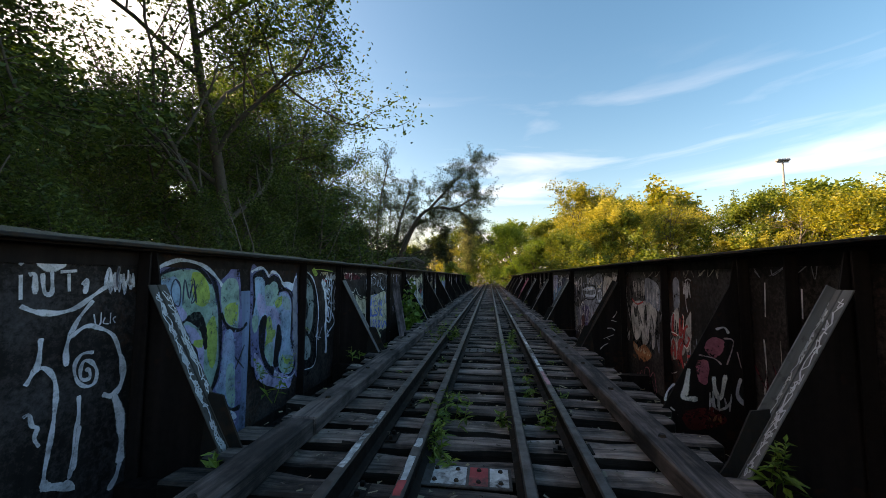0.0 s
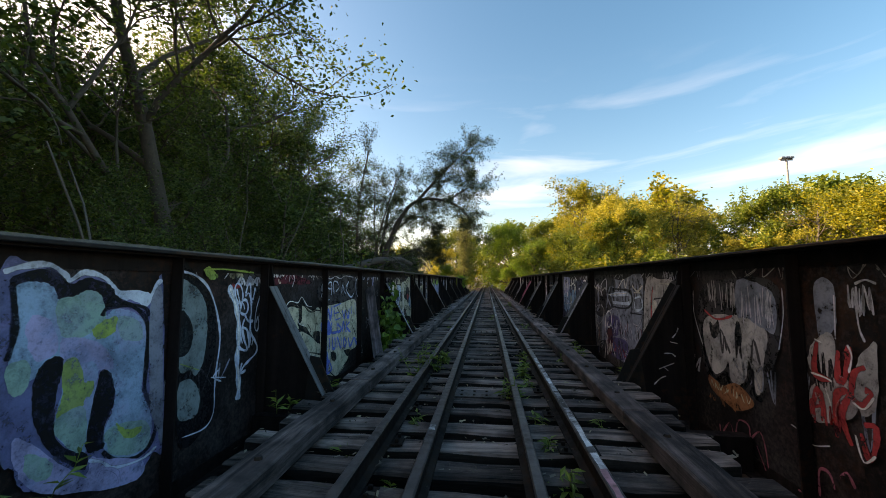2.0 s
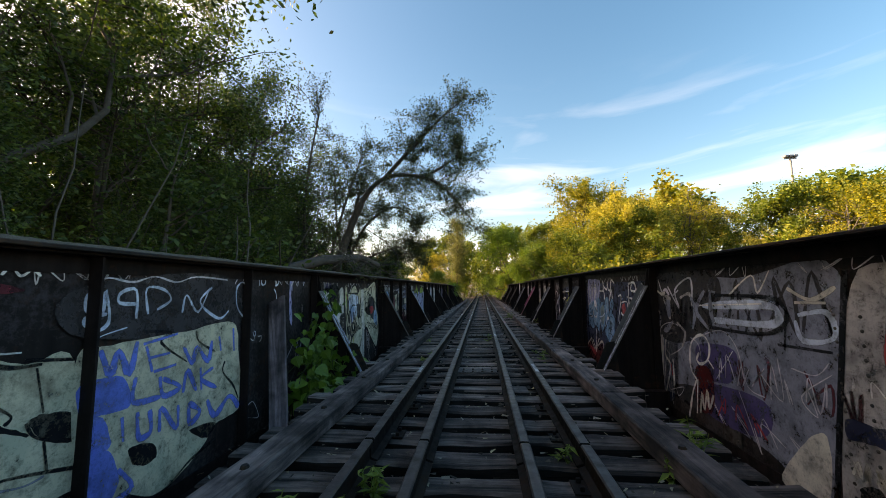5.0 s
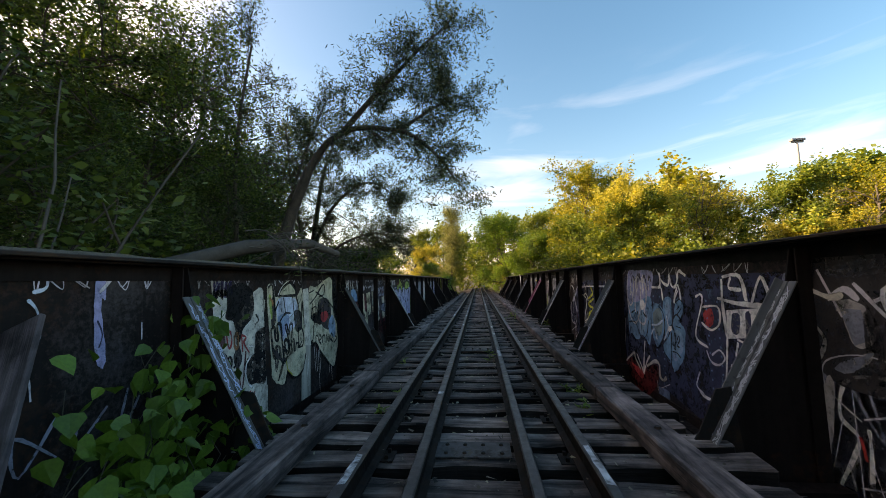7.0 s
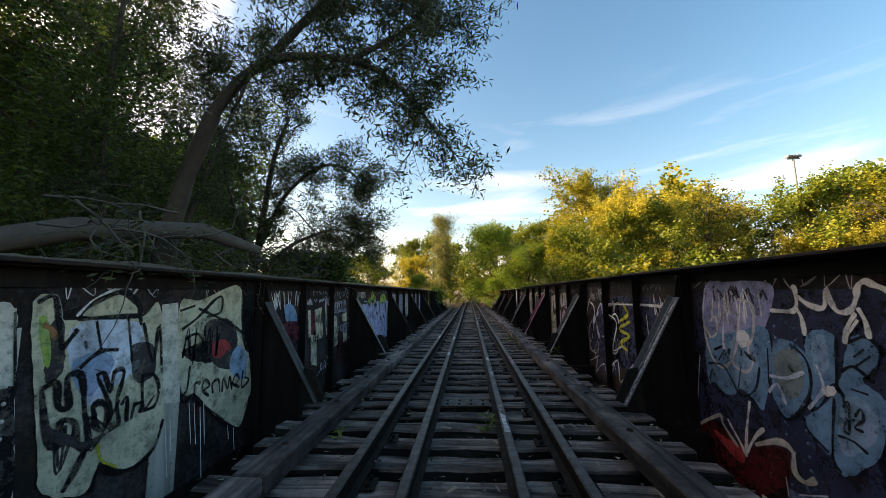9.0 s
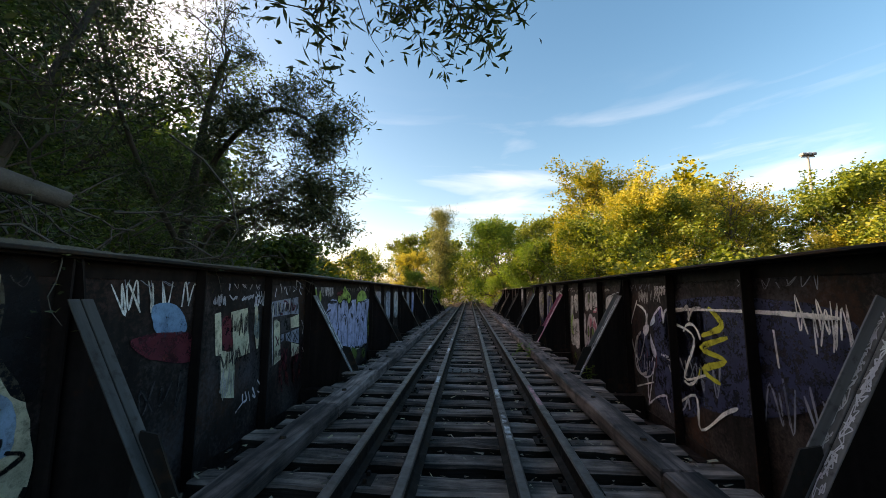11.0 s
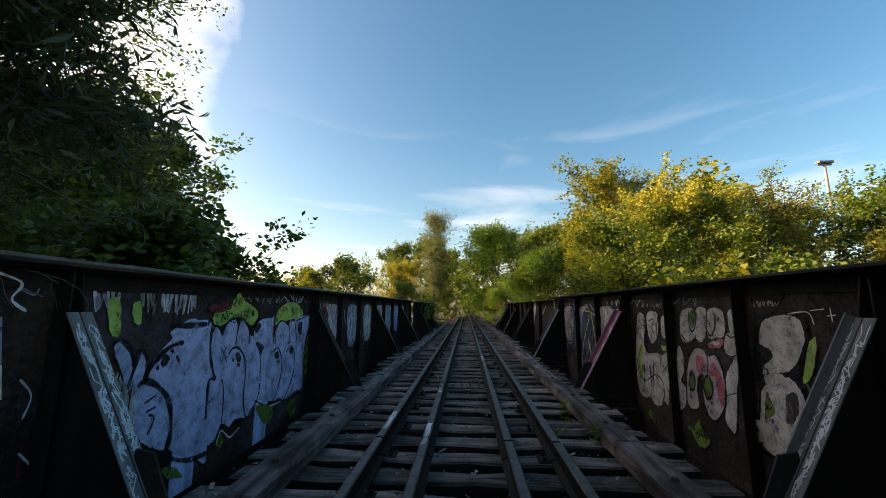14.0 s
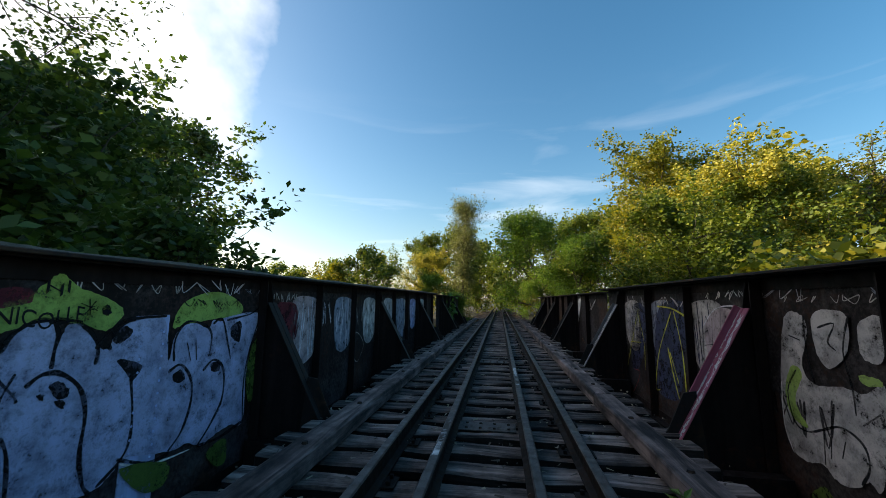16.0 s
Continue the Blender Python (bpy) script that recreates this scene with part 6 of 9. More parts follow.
p.stroke("ice", 0.025, [(11.015, 1.266), (11.071, 1.188), (11.087, 1.031), (11.053, 0.924)])
p.stroke("lilac", 0.02, [(11.05, 0.772), (11.065, 0.639)])
p.fill("lav", [(11.423, 1.386), (11.484, 1.407), (11.503, 1.243), (11.466, 1.219), (11.519, 0.783), (11.45, 0.794), (11.421, 1.095)])
p.stroke("navy", 0.015, [(11.445, 1.094), (11.486, 0.989), (11.465, 0.891)])
p.stroke("lilac", 0.03, [(11.41, 1.396), (11.548, 1.419), (11.451, 1.295)])
p.stroke("lilac", 0.02, [(11.807, 1.039), (11.812, 0.901)])
p.stroke("ice", 0.012, [(10.578, 0.761), (10.594, 0.695)])
p.stroke("ice", 0.012, [(10.605, 0.747), (10.632, 0.748), (10.622, 0.677)])
p.done()
p = Paint("left", 0, "off-white painted panels with black shapes and red letters")
p.fill("offwhite", [(12.606, 1.446), (12.789, 1.412), (12.85, 1.125), (12.83, 0.957), (13.033, 0.975), (13.316, 1.232), (13.533, 1.251), (13.571, 0.776), (13.589, 0.658), (13.666, -0.293), (13.476, -0.272), (13.222, -0.191), (12.996, -0.042), (12.87, 0.205), (12.708, 0.523), (12.637, 0.99)])
p.poly("offwhite", [(13.325, 1.232), (13.542, 1.251), (13.58, 0.776), (13.354, 0.836)])
p.poly("offwhite", [(13.401, 0.114), (13.666, 0.034), (13.685, -0.322), (13.429, -0.212)])
p.scrawl("purple", 0.05, 5, 12.606, 1.406, 12.93, 1.183)
p.scrawl("black", 0.05, 4, 12.637, 1.287, 12.85, 1.184)
p.fill("black", [(12.85, 1.125), (12.86, 1.283), (13.024, 1.351), (13.194, 1.331), (13.316, 1.232), (13.344, 1.034), (13.278, 0.905), (13.137, 0.807), (13.08, 0.669), (13.005, 0.807), (12.958, 0.906), (12.86, 0.976)])
p.fill("black", [(13.571, 0.786), (13.589, 0.658), (13.608, 0.4), (13.505, 0.381), (13.42, 0.342), (13.373, 0.46), (13.373, 0.599), (13.391, 0.737)])
p.fill("black", [(13.184, 0.313), (13.212, 0.441), (13.363, 0.49), (13.589, 0.48), (13.618, 0.094), (13.401, 0.124), (13.26, 0.154)])
p.fill("charcoal", [(12.986, 0.817), (13.062, 0.669), (13.128, 0.481), (13.043, 0.363), (12.977, 0.521), (13.024, 0.639)])
p.fill("charcoal", [(12.738, 0.632), (12.86, 0.561), (12.87, 0.413), (12.779, 0.443)])
p.fill("maroon", [(12.667, 0.791), (12.758, 0.829), (12.83, 0.779), (12.809, 0.651), (12.698, 0.632)])
p.stroke("white", 0.035, [(13.203, 0.283), (13.212, 0.392), (13.307, 0.48)])
p.stroke("white", 0.035, [(13.25, 0.589), (13.363, 0.579)])
p.stroke("white", 0.035, [(13.184, 0.332), (13.25, 0.164), (13.363, 0.075)])
p.stroke("red", 0.035, [(12.87, 0.69), (12.85, 0.799), (12.911, 0.808), (12.939, 0.699), (12.901, 0.63), (12.87, 0.69)])
p.stroke("red", 0.035, [(13.109, 0.748), (13.137, 0.55)])
p.stroke("red", 0.035, [(13.109, 0.748), (13.194, 0.708), (13.156, 0.649), (13.269, 0.51)])
p.stroke("orange", 0.05, [(12.986, 0.768), (12.986, 0.649), (13.043, 0.61), (13.043, 0.758), (12.986, 0.778)])
p.stroke("black", 0.035, [(12.87, 0.492), (12.911, 0.541), (12.948, 0.472), (12.92, 0.403), (12.87, 0.452)])
p.stroke("black", 0.035, [(12.977, 0.402), (13.014, 0.432), (13.024, 0.511)])
p.stroke("black", 0.035, [(12.758, 0.434), (12.92, 0.373), (13.128, 0.303)])
p.stroke("black", 0.035, [(12.88, 0.334), (12.901, 0.215)])
p.stroke("black", 0.035, [(13.014, 0.274), (12.958, 0.294), (12.967, 0.234), (13.033, 0.195), (12.986, 0.155), (12.93, 0.185)])
p.stroke("black", 0.035, [(13.033, -0.013), (13.062, 0.135), (13.137, -0.043)])
p.stroke("black", 0.035, [(13.052, 0.046), (13.118, 0.026)])
p.stroke("black", 0.035, [(13.146, 0.095), (13.165, -0.063), (13.212, -0.014), (13.156, 0.086)])
p.stroke("red", 0.028, [(13.231, 0.075), (13.307, -0.014)])
p.stroke("red", 0.028, [(13.307, 0.065), (13.241, 0.006)])
p.stroke("red", 0.028, [(13.325, 0.045), (13.41, -0.084)])
p.stroke("red", 0.028, [(13.382, 0.035), (13.335, -0.054)])
p.stroke("red", 0.028, [(13.297, -0.123), (13.316, -0.063), (13.363, -0.143)])
p.fill("yellow", [(12.939, 0.136), (12.996, -0.003), (13.128, -0.142), (13.316, -0.241), (13.128, -0.181), (12.977, -0.052)])
p.stroke("black", 0.06, [(12.901, 0.156), (12.977, -0.052), (13.175, -0.221), (13.373, -0.281), (13.589, -0.302)])
p.stroke("black", 0.03, [(13.363, 0.836), (13.439, 0.885), (13.373, 0.965)])
p.stroke("black", 0.03, [(13.533, 1.231), (13.58, 0.756)])
p.done()
p = Paint("left", 0, "cream and pale blue bubble letters with heavy black outlines")
p.fill("cream", [(13.627, 1.281), (13.752, 1.329), (13.8, 1.171), (13.925, 1.16), (14.233, 1.218), (14.436, 1.146), (14.611, 1.23), (14.708, 0.484), (14.727, 0.225), (14.62, 0.01), (14.475, -0.056), (14.31, -0.012), (14.175, 0.098), (14.079, -0.069), (13.8, 0.062), (13.743, 0.36), (13.666, 0.865)])
p.fill("charcoal", [(13.762, 1.171), (13.81, 1.171), (13.848, 0.943), (13.839, 0.804), (13.752, 0.755), (13.723, 0.894), (13.723, 1.033)])
p.fill("lime", [(13.666, 1.172), (13.733, 1.151), (13.762, 0.884), (13.723, 0.894)])
p.stroke("orange", 0.05, [(13.695, 1.142), (13.752, 1.102), (13.772, 1.032)])
p.fill("ice", [(13.848, 1.022), (13.935, 1.131), (14.175, 1.149), (14.416, 1.077), (14.475, 0.857), (14.387, 0.701), (14.195, 0.614), (14.041, 0.536), (13.906, 0.794)])
p.fill("sky", [(13.897, 0.863), (14.079, 0.912), (14.214, 0.812), (14.07, 0.605), (13.954, 0.665)])
p.fill("charcoal", [(14.358, 0.92), (14.562, 0.894), (14.601, 0.655), (14.446, 0.6), (14.368, 0.741)])
p.fill("cream", [(13.935, 1.18), (14.05, 1.298), (14.223, 1.327), (14.378, 1.217), (14.407, 1.166)])
p.stroke("black", 0.05, [(13.897, 1.16), (13.993, 1.259), (14.195, 1.347), (14.368, 1.286), (14.426, 1.076)])
p.stroke("black", 0.05, [(13.906, 1.16), (14.127, 1.159), (14.407, 1.156)])
p.stroke("white", 0.025, [(13.897, 1.18), (14.012, 1.299), (14.214, 1.387), (14.31, 1.376)])
p.stroke("white", 0.025, [(13.637, 1.29), (13.752, 1.329), (13.8, 1.171)])
p.stroke("black", 0.05, [(13.647, 1.28), (13.743, 1.32), (13.791, 1.131), (13.82, 0.983), (13.858, 1.012), (13.916, 1.091)])
p.stroke("black", 0.045, [(14.041, 1.14), (14.098, 0.922)])
p.stroke("black", 0.045, [(13.954, 0.814), (14.041, 0.882), (14.118, 0.912), (14.243, 0.901)])
p.stroke("black", 0.045, [(14.3, 1.148), (14.368, 0.79)])
p.stroke("black", 0.045, [(14.446, 1.096), (14.572, 0.755), (14.611, 1.062), (14.679, 0.633)])
p.stroke("black", 0.045, [(13.973, 1.002), (13.993, 0.942)])
p.stroke("black", 0.065, [(13.723, 0.726), (13.81, 0.745), (13.839, 0.587), (13.906, 0.576), (13.877, 0.765), (13.973, 0.754), (14.021, 0.486), (14.07, 0.248), (13.993, 0.278), (13.954, 0.447), (13.858, 0.478), (13.887, 0.339), (13.8, 0.379), (13.723, 0.726)])
p.stroke("black", 0.06, [(14.098, 0.426), (14.079, 0.525), (14.146, 0.525), (14.195, 0.435), (14.166, 0.326), (14.098, 0.387), (14.089, 0.446)])
p.stroke("black", 0.05, [(14.079, 0.733), (14.137, 0.743), (14.204, 0.594), (14.223, 0.732), (14.3, 0.732), (14.281, 0.593), (14.262, 0.494), (14.291, 0.325), (14.223, 0.346), (14.204, 0.495), (14.089, 0.723)])
p.stroke("black", 0.045, [(14.3, 0.464), (14.348, 0.513), (14.368, 0.314), (14.455, 0.332)])
p.stroke("black", 0.045, [(14.407, 0.432), (14.494, 0.43), (14.475, 0.351)])
p.stroke("black", 0.045, [(14.475, 0.639), (14.514, 0.38), (14.62, 0.367), (14.659, 0.495), (14.591, 0.636), (14.465, 0.649)])
p.fill("charcoal", [(13.762, 0.498), (13.925, 0.378), (14.05, 0.288), (14.32, 0.315), (14.368, 0.255), (14.079, 0.228), (13.791, 0.399)])
p.fill("cream", [(14.156, 0.257), (14.32, 0.315), (14.669, 0.346), (14.727, 0.225), (14.659, 0.039), (14.475, -0.046), (14.291, -0.002), (14.175, 0.118)])
p.stroke("yellow", 0.03, [(14.137, 0.238), (14.175, 0.108), (14.31, -0.002)])
p.stroke("black", 0.07, [(13.916, 0.012), (13.973, 0.09), (14.05, 0.238)])
p.stroke("black", 0.05, [(14.727, 0.225), (14.659, 0.019), (14.475, -0.065), (14.31, -0.032), (14.166, 0.059), (14.118, -0.089)])
p.poly("offwhite", [(14.62, 1.24), (14.805, 1.255), (14.912, 0.32), (14.718, 0.355)])
p.fill("cream", [(14.824, 1.225), (15.106, 1.277), (15.743, 1.425), (15.841, 0.917), (15.988, 0.635), (16.077, 0.147), (15.959, -0.147), (15.851, -0.223), (15.4, 0.058), (15.126, 0.334), (14.912, 0.439)])
p.fill("black", [(14.883, 0.777), (15.077, 0.831), (15.273, 0.825), (15.341, 0.615), (15.087, 0.662)])
p.fill("black", [(15.43, 1.018), (15.635, 0.943), (15.723, 0.742), (15.508, 0.768)])
p.fill("black", [(15.792, 1.463), (15.979, 1.329), (16.057, 0.623), (15.851, 0.787)])
p.fill("charcoal", [(15.204, 1.035), (15.577, 1.044), (15.753, 0.8), (15.675, 0.495), (15.39, 0.564), (15.214, 0.807)])
p.fill("red", [(15.273, 0.795), (15.498, 0.828), (15.626, 0.735), (15.469, 0.641), (15.332, 0.674)])
p.fill("sky", [(15.635, 0.596), (15.792, 0.73), (15.939, 0.577), (15.939, 0.31), (15.684, 0.416)])
p.stroke("black", 0.045, [(14.854, 0.986), (15.077, 1.099), (15.312, 1.27), (15.43, 1.296), (15.42, 1.138), (15.204, 1.095)])
p.stroke("black", 0.045, [(15.077, 1.188), (15.577, 1.004), (15.851, 0.857)])
p.stroke("black", 0.045, [(14.922, 0.905), (15.097, 0.93), (15.244, 0.747)])
p.stroke("black", 0.045, [(15.019, 0.674), (15.038, 0.832)])
p.stroke("black", 0.045, [(14.834, 1.175), (15.028, 1.219)])
p.scrawl("black", 0.03, 5, 14.902, 1.034, 15.43, 0.602)
p.stroke("black", 0.04, [(15.009, 0.635), (14.99, 0.417), (14.922, 0.359), (14.97, 0.298), (15.048, 0.346)])
p.stroke("black", 0.04, [(15.097, 0.315), (15.097, 0.444), (15.175, 0.431)])
p.stroke("black", 0.04, [(15.214, 0.351), (15.312, 0.378), (15.234, 0.449), (15.204, 0.361), (15.312, 0.268)])
p.stroke("black", 0.04, [(15.371, 0.277), (15.351, 0.386), (15.449, 0.403), (15.479, 0.264)])
p.stroke("black", 0.04, [(15.518, 0.252), (15.528, 0.401), (15.616, 0.269), (15.635, 0.398), (15.694, 0.237)])
p.stroke("black", 0.04, [(15.733, 0.276), (15.821, 0.333), (15.753, 0.394), (15.704, 0.306), (15.841, 0.233)])
p.stroke("black", 0.04, [(15.89, 0.42), (15.88, 0.222), (16.018, 0.278), (15.92, 0.33)])
p.stroke("black", 0.06, [(15.087, 0.325), (15.4, 0.058), (15.861, -0.243), (16.057, 0.079)])
p.stroke("white", 0.018, [(15.028, 0.277), (15.087, -0.122)])
p.stroke("white", 0.018, [(15.097, 0.255), (15.155, -0.153)])
p.stroke("white", 0.018, [(15.185, 0.193), (15.263, -0.514)])
p.stroke("white", 0.018, [(15.234, 0.221), (15.283, -0.197)])
p.stroke("white", 0.018, [(14.747, 0.195), (14.815, -0.303)])
p.stroke("white", 0.018, [(14.805, 0.194), (14.834, -0.125)])
p.stroke("white", 0.018, [(15.753, -0.2), (15.792, -0.459)])
p.stroke("white", 0.018, [(15.645, -0.138), (15.675, -0.297)])
p.done()
p = Paint("left", 0, "faded scribbles and pale rectangles on black steel")
p.scrawl("white", 0.024, 6, 16.45, 1.385, 17.452, 1.066)
p.fill("steelblue", [(16.867, 1.147), (17.136, 1.161), (17.296, 0.915), (16.977, 0.893)])
p.fill("maroon", [(16.698, 0.889), (17.306, 0.884), (17.41, 0.602), (16.907, 0.699)])
p.scrawl("lilac", 0.018, 4, 16.165, 0.749, 16.678, -0.229)
p.poly("cream", [(17.68, 1.045), (17.784, 1.059), (17.846, 0.63), (18.053, 0.59), (17.96, 1.051), (18.285, 1.087), (18.38, 0.525), (18.085, 0.504), (18.116, 0.052), (17.887, 0.113), (17.825, 0.572), (17.742, 0.596)])
p.fill("maroon", [(17.815, 0.969), (17.97, 0.971), (18.022, 0.632), (17.867, 0.659)])
p.scrawl("charcoal", 0.03, 8, 17.742, 0.655, 18.38, 0.416)
p.scrawl("charcoal", 0.025, 6, 17.981, 1.03, 18.328, 0.746)
p.scrawl("grey", 0.02, 5, 17.856, 0.432, 18.106, 0.07)
p.scrawl("lilac", 0.03, 5, 17.649, 1.264, 17.846, 1.126)
p.scrawl("lilac", 0.03, 4, 17.898, 1.252, 18.412, 1.184)
p.stroke("lilac", 0.035, [(18.285, 0.056), (18.296, -0.042), (18.37, -0.032), (18.328, 0.071)])
p.stroke("lilac", 0.035, [(18.402, 0.052), (18.444, -0.072)])
p.stroke("lilac", 0.035, [(18.486, 0.083), (18.56, -0.056), (18.486, -0.006)])
p.stroke("lilac", 0.035, [(18.159, -0.13), (18.307, -0.041)])
p.fill("cream", [(18.433, 1.068), (18.497, 1.097), (18.57, 0.621), (18.507, 0.592)])
p.scrawl("greyteal", 0.03, 4, 18.444, 1.01, 18.56, 0.679)
p.scrawl("lilac", 0.03, 5, 18.423, 1.236, 18.739, 1.092)
p.scrawl("lilac", 0.016, 5, 18.444, 1.308, 18.729, 1.19)
p.poly("greyblue", [(18.845, 1.147), (19.646, 1.209), (19.683, 0.931), (19.421, 0.947), (18.875, 0.931)])
p.scrawl("charcoal", 0.035, 8, 18.845, 1.137, 19.665, 0.951)
p.stroke("offwhite", 0.045, [(18.895, 1.092), (18.895, 0.933)])
p.stroke("offwhite", 0.045, [(19.004, 1.141), (19.014, 0.953)])
p.stroke("offwhite", 0.045, [(19.093, 1.118), (19.103, 1)])
p.stroke("offwhite", 0.045, [(19.232, 1.13), (19.232, 0.981)])
p.stroke("offwhite", 0.045, [(19.361, 1.16), (19.371, 1.003)])
p.stroke("maroon", 0.04, [(19.074, 1.126), (19.084, 0.978), (19.163, 0.965)])
p.stroke("maroon", 0.04, [(19.183, 1.146), (19.272, 1.133), (19.222, 1)])
p.stroke("maroon", 0.04, [(19.341, 1.139), (19.361, 0.982)])
p.stroke("maroon", 0.04, [(19.421, 1.146), (19.47, 1.001), (19.569, 1.079)])
p.stroke("maroon", 0.03, [(19.48, 1.17), (19.56, 0.979)])
p.stroke("maroon", 0.03, [(19.292, 1.135), (19.341, 1.02)])
p.stroke("lilac", 0.03, [(18.925, 1.213), (18.935, 1.294), (18.955, 1.335)])
p.stroke("lilac", 0.03, [(19.054, 1.403), (19.103, 1.278)])
p.stroke("lilac", 0.03, [(19.163, 1.323), (19.203, 1.356), (19.272, 1.242)])
p.stroke("lilac", 0.022, [(19.55, 1.474), (19.579, 1.357)])
p.stroke("lilac", 0.022, [(19.54, 1.473), (19.683, 1.427), (19.711, 1.387), (19.674, 1.308), (19.758, 1.238)])
p.stroke("lilac", 0.022, [(19.441, 1.286), (19.52, 1.313)])
p.stroke("lilac", 0.02, [(18.834, 1.125), (18.875, 0.901), (18.905, 0.596), (18.955, 0.252)])
p.poly("cream", [(18.915, 0.875), (18.974, 0.9), (19.084, 0.849), (19.163, 0.31), (18.984, 0.264)])
p.stroke("maroon", 0.05, [(18.984, 0.662), (19.093, 0.522)])
p.stroke("maroon", 0.05, [(19.093, 0.632), (19.004, 0.505)])
p.scrawl("charcoal", 0.02, 5, 18.974, 0.502, 19.143, 0.338)
p.poly("charcoal", [(19.113, 0.872), (19.391, 0.895), (19.411, 0.708), (19.133, 0.685)])
p.poly("cream", [(19.401, 0.896), (19.683, 0.931), (19.711, 0.732), (19.431, 0.73)])
p.poly("cream", [(19.46, 0.514), (19.739, 0.444), (19.749, 0.305), (19.5, 0.29)])
p.poly("greyblue", [(19.133, 0.665), (19.222, 0.672), (19.222, 0.573), (19.143, 0.556)])
p.poly("greyblue", [(19.272, 0.667), (19.702, 0.713), (19.73, 0.464), (19.292, 0.559)])
p.stroke("charcoal", 0.04, [(19.302, 0.669), (19.45, 0.543)])
p.stroke("charcoal", 0.04, [(19.431, 0.68), (19.322, 0.542)])
p.stroke("charcoal", 0.04, [(19.49, 0.675), (19.674, 0.525)])
p.stroke("charcoal", 0.04, [(19.646, 0.684), (19.53, 0.53)])
p.stroke("lilac", 0.018, [(19.786, 0.83), (19.861, 0.72), (19.833, 0.591)])
p.stroke("lilac", 0.018, [(19.842, 0.393), (19.964, 0.231), (20.011, 0.031)])
p.scrawl("maroon", 0.03, 3, 19.163, 0.479, 19.73, 0.077)
p.scrawl("darkred", 0.04, 4, 19.093, 0.324, 19.824, -0.193)
p.stroke("lilac", 0.03, [(18.57, 0.154), (18.655, 0.067), (18.644, -0.014), (18.592, 0.008)])
p.stroke("lilac", 0.03, [(18.665, 0.078), (18.676, 0.139)])
p.stroke("lilac", 0.03, [(18.708, 0.153), (18.75, 0.09), (18.739, -0.011), (18.718, 0.085)])
p.done()
p = Paint("left", 0, "huge pale blue bubble letters with black outlines and green edges")
p.scrawl("lilac", 0.03, 5, 20.162, 1.198, 20.37, 1.432)
p.scrawl("grey", 0.03, 6, 20.559, 1.188, 20.846, 1.434)
p.fill("lime", [(20.283, 1.3), (20.372, 1.323), (20.417, 1.061), (20.332, 1.067)])
p.fill("lime", [(20.493, 1.28), (20.569, 1.303), (20.595, 1.131), (20.529, 1.143)])
p.scrawl("lilac", 0.03, 7, 20.79, 1.182, 21.219, 1.453)
p.scrawl("grey", 0.05, 6, 20.22, 0.954, 20.631, 0.203)
p.scrawl("white", 0.03, 7, 20.275, 0.867, 20.672, 0.104)
p.fill("paleblue", [(20.39, 0.986), (20.452, 0.989), (20.551, 0.895), (20.58, 0.604), (20.522, 0.659), (20.405, 0.891)])
p.fill("paleblue", [(20.578, 0.825), (20.63, 0.899), (20.688, 0.809), (20.671, 0.63), (20.603, 0.556)])
p.fill("paleblue", [(20.937, 1.05), (21.345, 1.054), (21.59, -0.227), (21.419, -0.229), (21.145, -0.091), (20.995, 0.034), (20.742, 0.166), (20.672, 0.276), (20.633, 0.461), (20.664, 0.609), (20.734, 0.654), (20.758, 0.799), (20.862, 0.907), (20.949, 0.973)])
p.fill("paleblue", [(20.671, 0.63), (20.825, 0.553), (20.975, 0.375), (21.047, 0.112), (20.999, 0.009), (20.807, 0.099), (20.695, 0.225), (20.651, 0.413)])
p.stroke("black", 0.07, [(20.923, 1.102), (21.107, 1.083), (21.426, 1.084)])
p.stroke("black", 0.05, [(20.368, 0.98), (20.435, 1.003), (20.534, 0.91), (20.574, 0.781)])
p.stroke("black", 0.05, [(20.544, 0.612), (20.585, 0.779), (20.629, 0.908), (20.711, 0.806)])
p.stroke("black", 0.06, [(20.692, 0.671), (20.788, 0.795), (20.927, 0.9), (21.094, 0.93)])
p.stroke("black", 0.07, [(20.636, 0.615), (20.713, 0.644), (20.852, 0.57), (20.987, 0.42), (21.045, 0.21), (21.035, 0.02), (20.953, -0.09)])
p.stroke("black", 0.06, [(20.976, -0.043), (21.302, -0.2), (21.626, -0.24)])
p.fill("black", [(20.845, 0.777), (20.885, 0.84), (20.941, 0.813), (20.924, 0.751), (20.876, 0.734)])
p.fill("black", [(20.933, 0.864), (20.968, 0.89), (20.983, 0.838)])
p.fill("black", [(20.797, 0.737), (20.828, 0.765), (20.837, 0.711)])
p.stroke("black", 0.045, [(21.021, 0.813), (21.164, 0.611), (21.238, 0.465)])
p.stroke("black", 0.045, [(21.196, 0.738), (21.124, 0.592), (21.104, 0.443)])
p.stroke("black", 0.035, [(20.724, 0.461), (20.832, 0.504)])
p.stroke("black", 0.035, [(20.752, 0.386), (20.847, 0.407)])
p.stroke("black", 0.03, [(20.78, 0.356), (20.843, 0.315), (20.793, 0.194)])
p.stroke("black", 0.03, [(20.837, -0.023), (20.868, 0.079)])
p.fill("green", [(20.993, -0.152), (21.163, -0.21), (21.25, -0.329), (21.073, -0.269)])
p.fill("paleblue", [(21.382, 1.046), (21.441, 1.106), (21.517, 1.015), (21.512, 0.82), (21.522, 0.564), (21.62, 0.49), (21.501, 0.485), (21.511, 0.118), (21.314, -0.065), (21.161, 0.006), (21.069, 0.665), (21.151, 1.023)])
